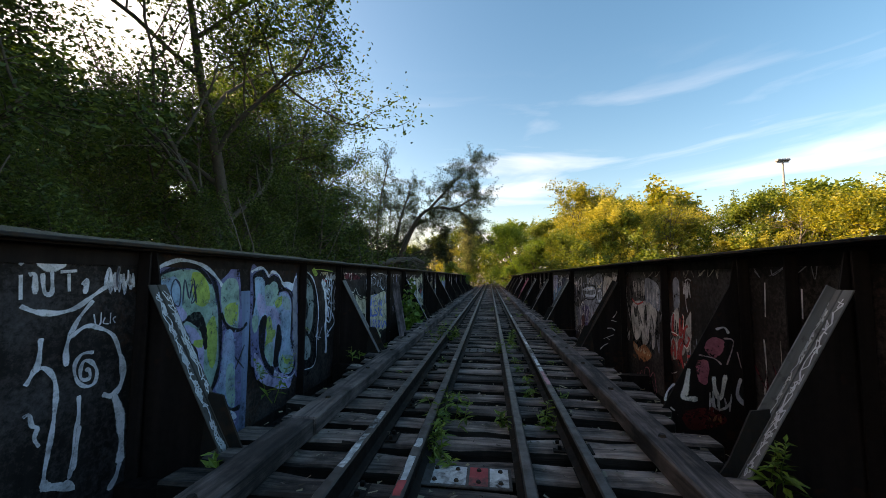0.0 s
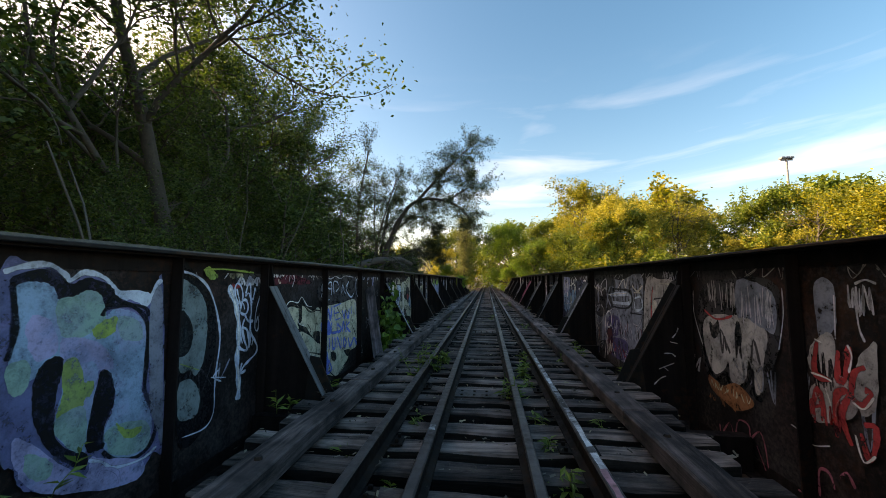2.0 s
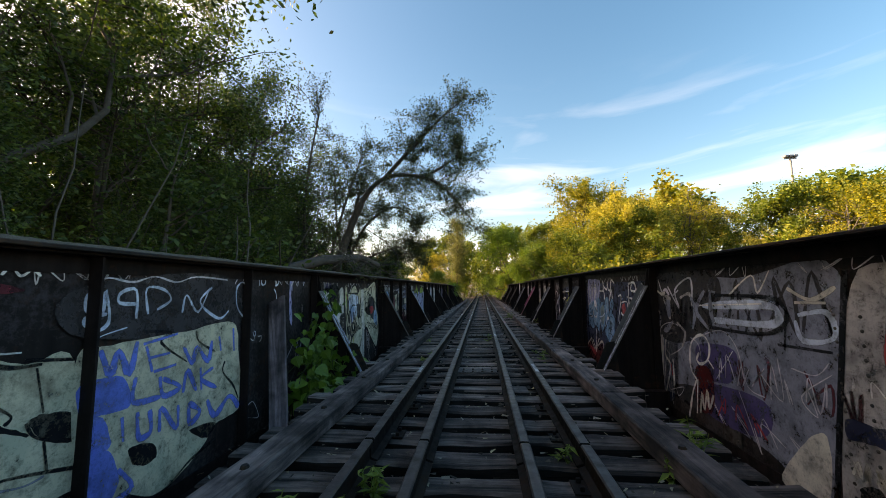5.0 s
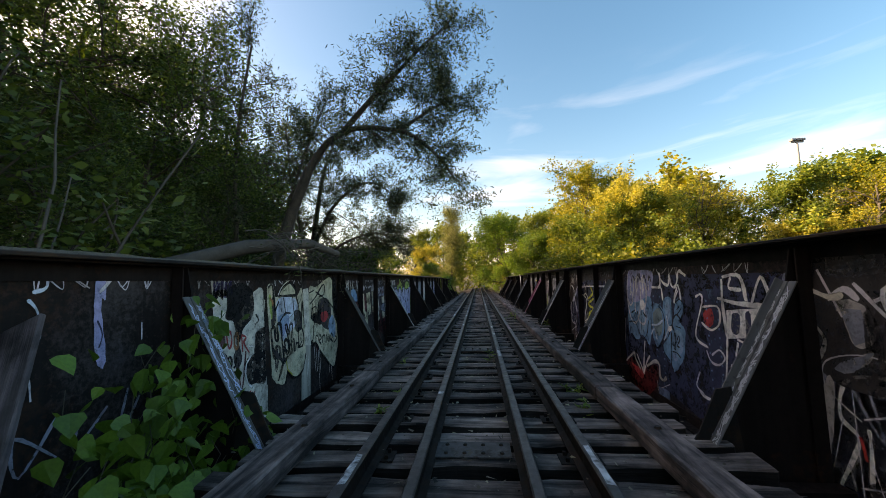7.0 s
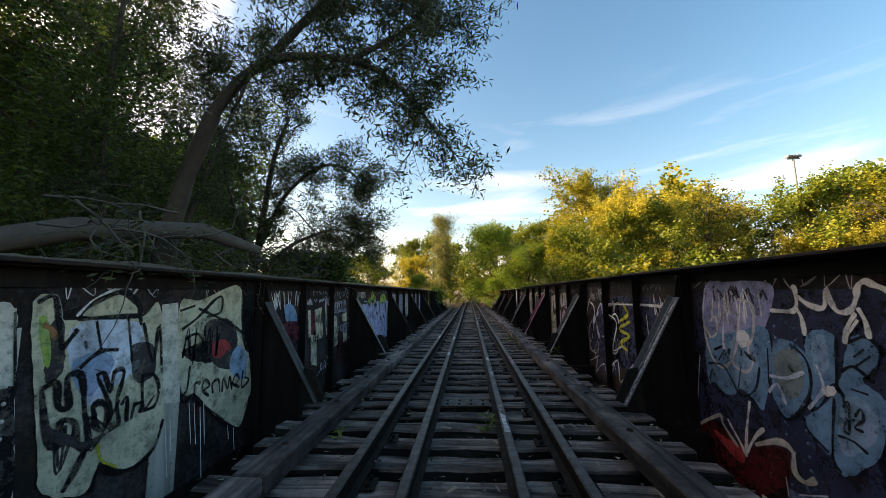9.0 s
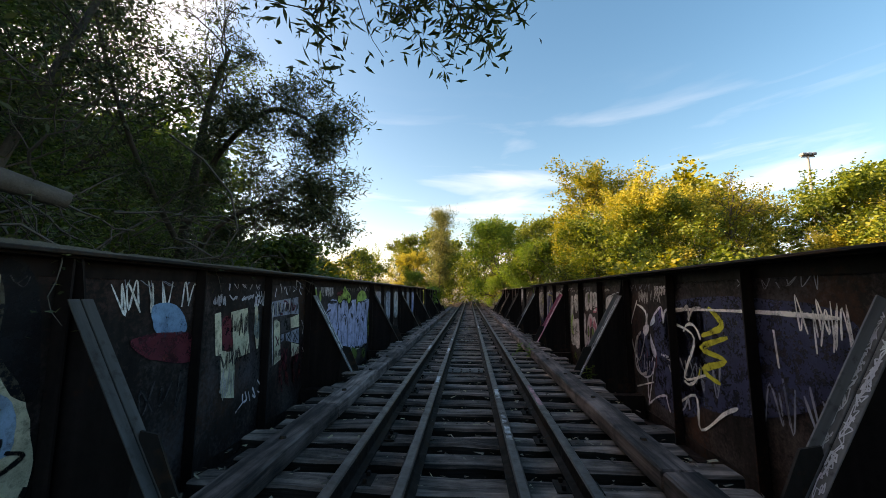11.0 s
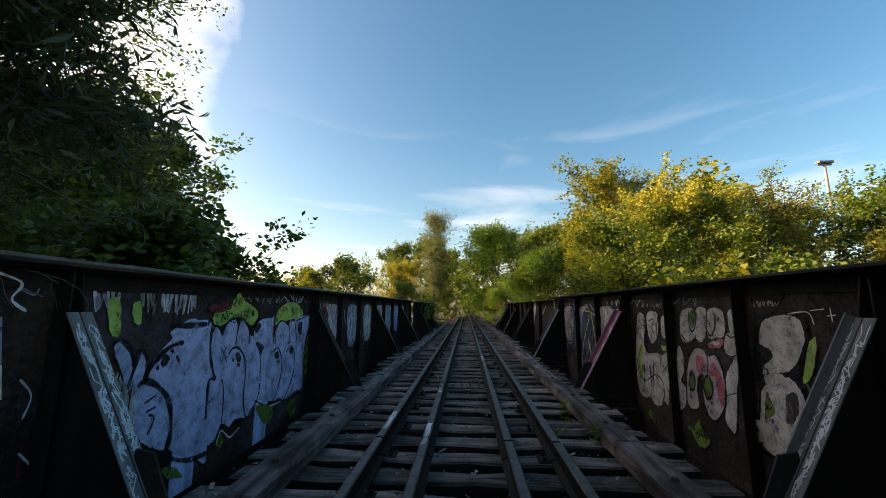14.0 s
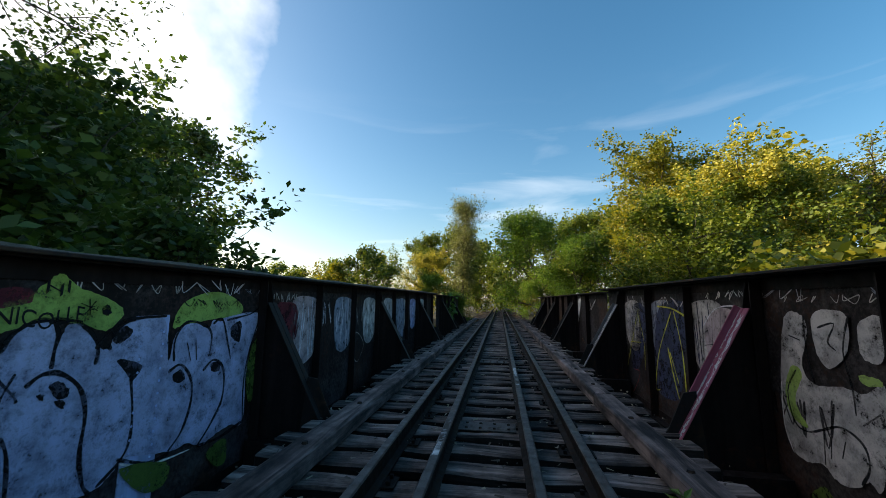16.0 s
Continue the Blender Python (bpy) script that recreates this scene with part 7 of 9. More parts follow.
p.fill("lime", [(21.489, 1.104), (21.502, 1.214), (21.718, 1.26), (21.821, 1.36), (21.906, 1.424), (22.018, 1.34), (22.168, 1.289), (22.339, 1.177), (22.242, 1.041), (22.092, 1.076), (21.854, 1.136), (21.663, 1.073), (21.586, 1.054)])
p.fill("lime", [(22.791, 1.024), (22.883, 1.233), (23.269, 1.338), (23.62, 1.23), (23.636, 1.116), (23.188, 1.059), (22.911, 1.037)])
p.fill("paleblue", [(21.472, 0.997), (21.513, 1.046), (21.59, 1.032), (21.651, 0.968), (21.694, 1.048), (21.798, 1.114), (21.891, 1.1), (21.936, 1.008), (21.987, 1.096), (22.092, 1.076), (22.184, 0.937), (22.263, 0.903), (22.289, 0.983), (22.394, 1.079), (22.703, 1.09), (22.774, 0.734), (22.822, 0.947), (22.963, 1.048), (23.198, 0.989), (23.248, 1.056), (23.376, 1.037), (23.434, 1.085), (23.976, 1.092), (23.84, 0.722), (23.809, 0.422), (23.805, -0.059), (23.597, -0.043), (23.353, -0.081), (23.242, -0.115), (23.067, -0.034), (22.886, -0.031), (22.502, 0.07), (22.396, -0.005), (22.26, -0.062), (22.027, -0.028), (21.929, -0.083), (21.808, -0.015), (21.752, -0.057), (21.666, -0.147), (21.549, -0.135), (21.519, 0.155), (21.501, 0.485)])
p.stroke("black", 0.05, [(21.416, 1.15), (21.473, 1.083), (21.47, 0.911), (21.496, 0.737), (21.558, 0.577), (21.608, 0.501)])
p.stroke("black", 0.05, [(21.61, 0.492), (21.512, 0.503), (21.503, 0.321), (21.512, 0.109)])
p.stroke("black", 0.035, [(21.486, 0.995), (21.535, 1.057), (21.6, 1.031), (21.653, 0.959), (21.694, 1.048), (21.796, 1.124), (21.888, 1.12), (21.932, 1.033), (21.921, 0.934), (21.919, 0.821)])
p.stroke("black", 0.04, [(21.796, 0.733), (21.875, 0.793), (21.982, 0.779), (22.105, 0.66), (22.16, 0.471), (22.156, 0.22), (22.201, 0.008), (22.264, -0.088)])
p.stroke("black", 0.035, [(21.885, 1.135), (22.018, 1.115), (22.135, 1.021), (22.188, 0.91), (22.181, 0.805)])
p.stroke("black", 0.035, [(22.173, 0.912), (22.246, 1.014), (22.39, 1.107), (22.718, 1.121)])
p.stroke("black", 0.03, [(21.714, 0.476), (21.755, 0.377), (21.777, 0.193), (21.774, -0.002), (21.711, -0.125), (21.653, -0.222)])
p.fill("black", [(22.337, 0.814), (22.544, 0.744), (22.468, 0.629), (22.427, 0.691)])
p.stroke("black", 0.03, [(22.452, 0.688), (22.502, 0.399), (22.502, 0.178), (22.44, 0.061), (22.293, -0.048)])
p.stroke("black", 0.045, [(21.771, -0.014), (21.868, -0.126), (21.952, -0.128), (22.032, -0.067), (22.231, -0.101)])
p.stroke("black", 0.035, [(22.421, 0.083), (22.685, -0.041), (22.888, -0.043)])
p.stroke("black", 0.03, [(22.834, 0.727), (22.826, 0.915), (22.93, 1.056), (23.133, 1.027), (23.244, 0.918), (23.238, 0.713)])
p.stroke("black", 0.035, [(22.788, 0.641), (22.91, 0.686), (23.037, 0.541), (23.065, 0.344), (22.994, 0.109), (22.866, -0.025)])
p.stroke("black", 0.035, [(23.174, 0.586), (23.304, 0.671), (23.447, 0.548), (23.462, 0.266), (23.333, 0.057), (23.184, -0.098)])
p.stroke("black", 0.03, [(23.253, 1.021), (23.372, 1.066), (23.471, 0.83), (23.538, 0.643)])
p.stroke("black", 0.03, [(23.44, 1.049), (23.786, 1.097), (24, 1.148), (23.84, 0.722), (23.775, 0.353), (23.805, -0.059)])
p.stroke("black", 0.04, [(23.184, -0.098), (23.479, -0.115), (23.805, -0.059)])
p.fill("black", [(22.269, 1.012), (22.356, 1.063), (22.429, 1.014), (22.358, 0.939), (22.295, 0.944)])
p.fill("black", [(22.223, 0.918), (22.264, 0.947), (22.279, 0.896)])
p.fill("black", [(21.917, 0.715), (21.99, 0.728), (22.041, 0.645), (21.98, 0.621)])
p.fill("black", [(21.963, 0.61), (22.014, 0.61), (22.016, 0.551)])
p.fill("black", [(21.857, 0.676), (21.899, 0.669), (21.887, 0.633)])
p.fill("black", [(22.832, 0.604), (22.917, 0.641), (22.971, 0.551), (22.882, 0.534)])
p.fill("black", [(23.262, 0.628), (23.357, 0.644), (23.395, 0.555), (23.296, 0.555)])
p.fill("black", [(23.504, 0.973), (23.649, 1.025), (23.651, 0.815), (23.534, 0.861)])
p.stroke("black", 0.02, [(21.647, 0.823), (21.746, 0.695), (21.763, 0.655)])
p.stroke("black", 0.02, [(21.738, 0.825), (21.698, 0.726), (21.677, 0.653)])
p.stroke("black", 0.018, [(22.956, 0.873), (23.013, 0.706)])
p.stroke("black", 0.018, [(23.05, 0.898), (23.079, 0.698)])
p.fill("black", [(22.175, 1.191), (22.216, 1.223), (22.247, 1.168), (22.204, 1.147)])
p.stroke("black", 0.016, [(22.034, 1.235), (22.148, 1.181)])
p.stroke("black", 0.016, [(22.13, 1.251), (22.066, 1.156)])
p.stroke("black", 0.016, [(22.086, 1.262), (22.101, 1.155)])
p.word("black", "HI", 21.826, 1.37, 21.958, 1.292)
p.word("black", "NICOLLE", 21.607, 1.199, 22.062, 1.093)
p.scrawl("black", 0.012, 5, 22.869, 1.181, 23.614, 1.268)
p.stroke("white", 0.02, [(21.714, -0.209), (21.78, -0.077), (21.934, -0.197), (22.049, -0.176), (22.119, -0.147)])
p.stroke("white", 0.02, [(22.442, 0.044), (22.644, -0.05), (22.855, -0.081), (23.097, -0.092)])
p.fill("green", [(21.758, -0.103), (21.829, -0.153), (21.806, -0.251), (21.731, -0.258)])
p.fill("green", [(22.448, 0.005), (22.858, -0.106), (22.864, -0.271), (22.674, -0.261)])
p.fill("green", [(23.311, -0.2), (23.548, -0.155), (23.581, -0.384), (23.43, -0.368)])
p.fill("green", [(23.907, 0.794), (24.236, 0.808), (24.357, 0.587), (24.128, 0.372), (23.899, 0.105), (23.809, 0.422)])
p.scrawl("lilac", 0.014, 5, 22.821, 1.297, 23.659, 1.462)
p.fill("maroon", [(21.386, 1.258), (21.707, 1.332), (21.75, 1.236), (21.489, 1.206)])
p.done()
p = Paint("left", 0, "faint scribbles on dark rusty panels")
p.scrawl("grey", 0.018, 7, 24.051, 1.369, 24.868, 1.217)
p.fill("maroon", [(24.234, 1.174), (24.772, 1.19), (24.82, 0.748), (24.484, 0.756)])
p.scrawl("lilac", 0.018, 3, 25.388, 1.243, 25.94, 0.837)
p.stroke("grey", 0.02, [(26.817, 0.495), (27.107, 0.624), (27.477, 0.355), (27.167, 0.045), (26.877, 0.265)])
p.scrawl("grey", 0.018, 5, 26.547, 1.244, 27.687, 0.754)
p.poly("greyblue", [(29.687, 1.294), (30.777, 1.314), (30.737, 0.175), (30.147, 0.325)])
p.done()
p = Paint("right", 0, "drips and streaks of pale paint on black steel")
p.stroke("lilac", 0.03, [(4.189, 1.268), (4.207, 0.943)])
p.stroke("lilac", 0.03, [(4.242, 0.729), (4.233, 0.422), (4.278, 0.207)])
p.stroke("lilac", 0.03, [(3.772, 1.223), (3.781, 0.973)])
p.stroke("lilac", 0.03, [(4.49, 0.35), (4.508, 0.015)])
p.stroke("lilac", 0.04, [(3.307, 1.169), (3.298, 0.903), (3.28, 0.757)])
p.scrawl("lilac", 0.02, 4, 3.351, 0.515, 3.334, -0.063)
p.scrawl("grey", 0.012, 4, 4.109, 0.75, 3.325, 0.305)
p.done()
p = Paint("right", 0, "grey blob face and red block letters on rusty black steel")
p.fill("charcoal", [(7.611, 1.159), (6.992, 1.321), (6.393, 1.278), (6.357, 0.969), (6.393, 0.66), (6.64, 0.183), (6.798, 0.108), (7.123, 0.099), (7.514, 0.16), (7.656, 0.445)])
p.fill("grey", [(7.558, 0.81), (7.309, 0.901), (7.035, 0.908), (6.948, 0.926), (6.605, 0.867), (6.526, 0.745), (6.597, 0.52), (6.64, 0.239), (6.728, 0.174), (6.763, 0.371), (6.816, 0.474), (6.869, 0.287), (6.983, 0.184), (7.114, 0.212), (7.141, 0.4), (7.211, 0.298), (7.38, 0.206), (7.496, 0.301), (7.585, 0.566)])
p.fill("greyblue", [(6.904, 1.292), (6.561, 1.251), (6.393, 1.119), (6.429, 0.81), (6.605, 0.839), (6.79, 0.906), (6.948, 0.926)])
p.fill("greyblue", [(5.965, 1.266), (5.814, 1.285), (5.796, 1.015), (5.859, 0.874), (5.965, 0.865)])
p.scrawl("grey", 0.02, 8, 7.443, 1.298, 6.948, 0.954)
p.scrawl("lilac", 0.018, 8, 6.869, 1.254, 6.429, 0.81)
p.scrawl("charcoal", 0.04, 4, 7.238, 0.768, 6.649, 0.455)
p.stroke("red", 0.035, [(7.54, 0.933), (7.309, 0.845), (7.018, 0.907)])
p.fill("black", [(7.443, 0.809), (7.371, 0.77), (7.274, 0.835), (7.265, 0.703), (7.38, 0.61), (7.443, 0.687)])
p.fill("black", [(6.974, 0.832), (6.904, 0.841), (6.895, 0.634), (6.983, 0.616)])
p.stroke("black", 0.05, [(7.62, 0.736), (7.576, 0.387), (7.389, 0.149), (7.203, 0.26), (7.132, 0.156), (6.992, 0.127), (6.842, 0.24), (6.763, 0.399), (6.755, 0.155), (6.649, 0.136)])
p.stroke("lilac", 0.02, [(7.762, 1.162), (7.771, 0.87), (7.611, 0.491)])
p.stroke("lilac", 0.02, [(6.304, 1.221), (6.313, 0.969), (6.393, 0.66)])
p.scrawl("lilac", 0.03, 2, 7.916, 0.362, 7.674, 0.144)
p.fill("orange", [(7.54, 0.161), (7.265, 0.11), (7.027, 0.193), (6.763, 0.061), (7.018, -0.089), (7.283, -0.059), (7.478, 0.009)])
p.scrawl("cream", 0.014, 8, 7.496, 0.123, 6.807, 0.015)
p.scrawl("orange", 0.03, 4, 7.647, -0.045, 7.062, -0.117)
p.stroke("pink", 0.03, [(7.363, -0.35), (7.327, -0.463), (7.106, -0.55), (7.167, -0.277), (7.318, -0.426)])
p.stroke("pink", 0.03, [(7.088, -0.362), (7.027, -0.192), (6.869, -0.192), (6.886, -0.399), (7.009, -0.39)])
p.stroke("pink", 0.03, [(6.842, -0.295), (6.719, -0.192), (6.658, -0.295), (6.632, -0.491)])
p.stroke("pink", 0.03, [(6.772, -0.342), (6.667, -0.529)])
p.fill("lime", [(7.053, -0.455), (6.886, -0.352), (6.851, -0.408), (7.018, -0.531)])
p.fill("grey", [(6.081, 0.67), (5.992, 0.819), (5.85, 0.884), (5.823, 0.679), (5.85, 0.455), (5.948, 0.39), (6.072, 0.576)])
p.fill("grey", [(5.662, 0.709), (5.581, 0.822), (5.51, 0.851), (5.555, 0.431), (5.662, 0.337), (5.698, 0.467)])
p.fill("grey", [(6.09, 0.39), (5.885, 0.576), (5.689, 0.504), (5.742, 0.289), (6.063, 0.156)])
p.scrawl("charcoal", 0.02, 7, 6.046, 0.81, 5.85, 0.418)
p.stroke("red", 0.075, [(5.983, 0.8), (6.028, 0.548), (5.894, 0.52)])
p.stroke("red", 0.075, [(5.805, 0.763), (5.823, 0.558), (5.769, 0.568), (5.716, 0.811)])
p.stroke("red", 0.075, [(6.099, 0.184), (6.01, 0.418), (5.965, 0.203)])
p.stroke("red", 0.075, [(6.063, 0.268), (5.965, 0.306)])
p.stroke("red", 0.075, [(5.876, 0.101), (5.85, 0.418), (5.742, 0.457), (5.823, 0.288), (5.76, 0.084)])
p.stroke("red", 0.06, [(5.608, 0.682), (5.689, 0.625), (5.724, 0.457), (5.644, 0.412), (5.581, 0.506), (5.626, 0.523)])
p.stroke("red", 0.06, [(5.653, 0.272), (5.572, 0.282), (5.59, 0.133), (5.644, 0.048), (5.68, 0.206)])
p.stroke("white", 0.022, [(6.001, 0.819), (5.939, 0.8)])
p.stroke("white", 0.022, [(6.063, 0.539), (5.93, 0.53), (5.876, 0.511)])
p.stroke("white", 0.022, [(5.724, 0.82), (5.698, 0.737), (5.733, 0.615)])
p.stroke("white", 0.022, [(5.939, 0.446), (5.903, 0.325), (5.903, 0.194)])
p.stroke("white", 0.022, [(5.724, 0.41), (5.644, 0.384), (5.563, 0.487)])
p.stroke("white", 0.022, [(5.724, 0.178), (5.68, 0.011), (5.59, 0.087)])
p.stroke("lilac", 0.024, [(5.626, 1.268), (5.546, 1.297), (5.474, 1.27)])
p.stroke("lilac", 0.024, [(5.617, 1.25), (5.626, 0.989), (5.59, 0.859)])
p.stroke("lilac", 0.024, [(5.796, 1.182), (5.814, 0.847)])
p.scrawl("lilac", 0.02, 5, 5.698, 1.267, 5.492, 1.037)
p.scrawl("red", 0.03, 4, 6.144, 0.333, 5.76, 0.13)
p.stroke("lilac", 0.012, [(6.313, 0.034), (6.206, 0.016), (6.135, -0.003), (6.09, -0.049), (5.939, 0.008)])
p.stroke("pink", 0.035, [(6.233, -0.386), (6.206, -0.208), (6.126, -0.199), (6.144, -0.311), (6.233, -0.386)])
p.stroke("pink", 0.035, [(6.072, -0.432), (6.055, -0.226), (5.965, -0.207), (5.93, -0.309)])
p.stroke("pink", 0.035, [(5.876, -0.197), (5.814, -0.131), (5.76, -0.214)])
p.stroke("pink", 0.035, [(6.286, -0.499), (6.188, -0.498)])
p.done()
p = Paint("right", 0, "dense grey, blue and red overlapping letters")
p.fill("greyblue", [(12.512, 1.273), (10.408, 1.299), (9.294, 1.303), (9.578, -0.418), (10.179, -0.344), (11.012, -0.271), (11.873, -0.271), (12.553, -0.154)])
p.fill("grey", [(9.221, 1.218), (8.688, 1.306), (8.326, 1.299), (8.043, 1.189), (8.463, 0.563), (8.992, -0.241), (9.315, -0.402), (9.484, -0.353)])
p.scrawl("charcoal", 0.05, 9, 12.44, 1.32, 9.41, 0.616)
p.fill("charcoal", [(12.277, 1.375), (10.785, 1.348), (10.919, 0.762), (11.719, 0.45), (12.277, 0.602)])
p.fill("charcoal", [(11.848, -0.123), (11.089, -0.027), (11.012, -0.271), (11.822, -0.31)])
p.fill("purple", [(11.256, 0.479), (10.569, 0.542), (10.65, 0.189), (11.192, 0.133)])
p.fill("purple", [(11.218, 0.04), (10.193, 0.115), (10.273, -0.239), (11.154, -0.296)])
p.stroke("lilac", 0.045, [(12.144, 1.318), (11.981, 0.965)])
p.stroke("lilac", 0.045, [(11.873, 1.214), (11.603, 0.922), (11.681, 1.165), (11.282, 1.317), (11.295, 0.972)])
p.stroke("ice", 0.11, [(11.064, 0.978), (10.099, 1.034), (9.914, 0.966), (10.031, 0.855), (10.906, 0.827)])
p.stroke("white", 0.03, [(10.569, 1.113), (10.206, 1.316), (10.139, 1.147), (9.967, 1.352)])
p.stroke("white", 0.03, [(11.295, 0.972), (10.099, 1.043)])
p.stroke("offwhite", 0.05, [(9.788, 1.192), (9.568, 1.097), (9.336, 1.199)])
p.stroke("offwhite", 0.05, [(9.725, 1.069), (9.431, 1.077)])
p.stroke("ice", 0.065, [(9.704, 0.965), (9.431, 1.002), (9.4, 0.814), (9.673, 0.758), (9.736, 0.919)])
p.stroke("black", 0.055, [(11.115, 1.109), (10.085, 1.109), (9.851, 1.032), (9.841, 0.882), (10.166, 0.753), (11.064, 0.736)])
p.stroke("black", 0.055, [(9.956, 0.685), (9.421, 0.701)])
p.stroke("black", 0.055, [(9.82, 1.032), (9.883, 0.647)])
p.stroke("lilac", 0.016, [(11.925, 0.24), (12.165, 0.407), (12.155, 0.612), (11.822, 0.712), (11.501, 0.604), (11.603, 0.411), (11.912, 0.259)])
p.stroke("lilac", 0.016, [(11.385, 0.565), (11.205, 0.478), (11.192, 0.133)])
p.stroke("lilac", 0.016, [(11.971, 0.426), (11.971, -0.428)])
p.stroke("lilac", 0.016, [(12.063, 0.222), (12.185, -0.188)])
p.stroke("lilac", 0.016, [(11.141, 0.616), (10.744, 0.722), (10.516, 0.57), (10.408, 0.213), (10.179, 0.162)])
p.stroke("lilac", 0.016, [(10.22, 0.388), (9.967, 0.187), (9.977, 0.563)])
p.stroke("lilac", 0.016, [(9.83, 0.505), (9.599, 0.495), (9.463, 0.616)])
p.stroke("lilac", 0.016, [(9.694, 0.373), (9.62, 0.166), (9.757, 0.289), (9.452, 0.531)])
p.stroke("lilac", 0.016, [(10.368, -0.181), (10.3, -0.398), (10.543, 0.121)])
p.stroke("lilac", 0.016, [(10.919, 0.156), (10.583, 0.524)])
p.scrawl("lilac", 0.02, 7, 10.986, 0.492, 9.515, 0.155)
p.scrawl("lilac", 0.014, 7, 12.379, -0.022, 9.589, -0.314)
p.scrawl("red", 0.02, 3, 10.946, 0.026, 10.166, -0.26)
p.fill("offwhite", [(10.072, -0.525), (9.767, -0.078), (9.557, 0.043), (9.62, -0.474)])
p.poly("black", [(9.273, 1.321), (9.221, 1.321), (9.526, -0.503), (9.578, -0.503)])
p.fill("offwhite", [(8.974, 0.927), (8.822, 0.956), (8.849, 0.655), (8.938, 0.682)])
p.fill("offwhite", [(8.732, 0.976), (8.571, 0.996), (8.616, 0.722), (8.75, 0.693)])
p.fill("offwhite", [(8.499, 1.156), (8.317, 1.186), (8.408, 0.959), (8.508, 0.902)])
p.stroke("offwhite", 0.045, [(8.786, 1.22), (8.795, 1.032)])
p.stroke("offwhite", 0.045, [(8.697, 1.249), (8.335, 1.233)])
p.stroke("offwhite", 0.045, [(8.454, 1.185), (8.472, 0.789)])
p.stroke("red", 0.05, [(8.938, 1.182), (9.001, 0.927), (9.019, 0.635), (8.786, 0.57)])
p.stroke("black", 0.035, [(8.912, 0.993), (8.553, 1.034)])
p.stroke("black", 0.035, [(8.768, 0.966), (8.813, 0.655)])
p.stroke("black", 0.035, [(8.571, 1.212), (8.571, 1.043)])
p.stroke("black", 0.035, [(8.517, 1.015), (8.526, 0.779)])
p.stroke("black", 0.035, [(8.921, 0.598), (8.463, 0.592)])
p.fill("charcoal", [(8.912, 0.645), (8.408, 0.686), (8.508, 0.535), (8.795, 0.523)])
p.scrawl("white", 0.018, 6, 9.305, 0.559, 8.526, 0.422)
p.fill("navy", [(9.357, 0.248), (9.064, 0.267), (8.822, 0.448), (8.903, 0.061), (9.136, 0.125), (9.378, 0.107)])
p.scrawl("offwhite", 0.03, 5, 9.4, 0.004, 8.983, -0.175)
p.fill("black", [(9.336, -0.232), (9.2, -0.158), (9.153, -0.261), (9.284, -0.374)])
p.scrawl("lilac", 0.02, 5, 8.58, 1.438, 8.116, 1.273)
p.fill("charcoal", [(8.326, 1.271), (7.989, 1.265), (8.08, 1.066), (8.317, 1.083)])
p.scrawl("charcoal", 0.06, 6, 11.861, 1.056, 10.879, 0.612)
p.stroke("greyblue", 0.09, [(11.295, 1.084), (11.218, 0.915), (11.308, 0.675)])
p.stroke("greyblue", 0.09, [(10.986, 1.163), (11.192, 0.915), (10.96, 0.715)])
p.stroke("greyblue", 0.09, [(10.906, 1.162), (10.785, 1.143)])
p.stroke("greyblue", 0.09, [(10.879, 1.143), (10.892, 0.91), (10.852, 0.798)])
p.stroke("grey", 0.06, [(11.552, 1.06), (11.346, 1.122), (11.295, 1.084)])
p.stroke("grey", 0.06, [(11.681, 0.728), (11.488, 0.613), (11.591, 0.42)])
p.fill("darkred", [(11.321, 0.182), (11.076, 0.27), (10.96, 0.147), (11.025, -0.233), (11.334, -0.264)])
p.stroke("white", 0.045, [(11.308, 0.061), (11.424, 0.193), (11.385, 0.462), (11.244, 0.59), (11.076, 0.624), (10.986, 0.52), (11.038, 0.354), (11.192, 0.273), (11.269, 0.311), (11.205, 0.403)])
p.stroke("white", 0.045, [(11.308, 0.061), (11.424, -0.132), (11.552, -0.464)])
p.stroke("white", 0.045, [(11.282, 0.07), (11.359, -0.357)])
p.stroke("white", 0.045, [(11.038, 0.354), (10.933, 0.268)])
p.stroke("offwhite", 0.05, [(11.282, -0.33), (11.218, -0.071), (11.192, -0.258), (11.102, -0.018), (11.089, -0.223), (10.986, -0.039)])
p.done()
p = Paint("right", 0, "white outlined lettering and blue bubble shapes on navy")
p.fill("navy", [(12.144, 0.491), (11.886, 0.602), (11.693, 0.645), (11.848, -0.226), (12.226, -0.403)])
p.stroke("white", 0.045, [(11.706, 0.589), (11.951, 0.538), (12.053, 0.426), (12.083, 0.222), (11.971, 0.129), (11.991, 0.018), (12.134, -0.272), (12.175, -0.374)])
p.stroke("white", 0.045, [(11.886, 0.202), (11.886, 0.054), (11.912, -0.252)])
p.stroke("red", 0.06, [(11.951, 0.129), (11.925, -0.029)])
p.fill("grey", [(12.012, 1.086), (11.809, 1.055), (11.771, 0.823), (11.912, 0.769), (11.981, 0.965)])
p.fill("grey", [(12.032, 0.593), (11.809, 0.749), (11.822, 0.666), (11.991, 0.566)])
p.stroke("lilac", 0.06, [(12.083, 1.086), (11.951, 1.169), (11.848, 1.093)])
p.stroke("lilac", 0.06, [(11.745, 1.092), (11.591, 1.163)])
p.stroke("grey", 0.05, [(12.287, 0.947), (12.144, 0.779), (12.226, 0.602)])
p.stroke("grey", 0.05, [(12.349, 0.136), (12.247, 0.081), (12.308, -0.106)])
p.stroke("grey", 0.05, [(12.338, 0.583), (12.41, 0.471)])
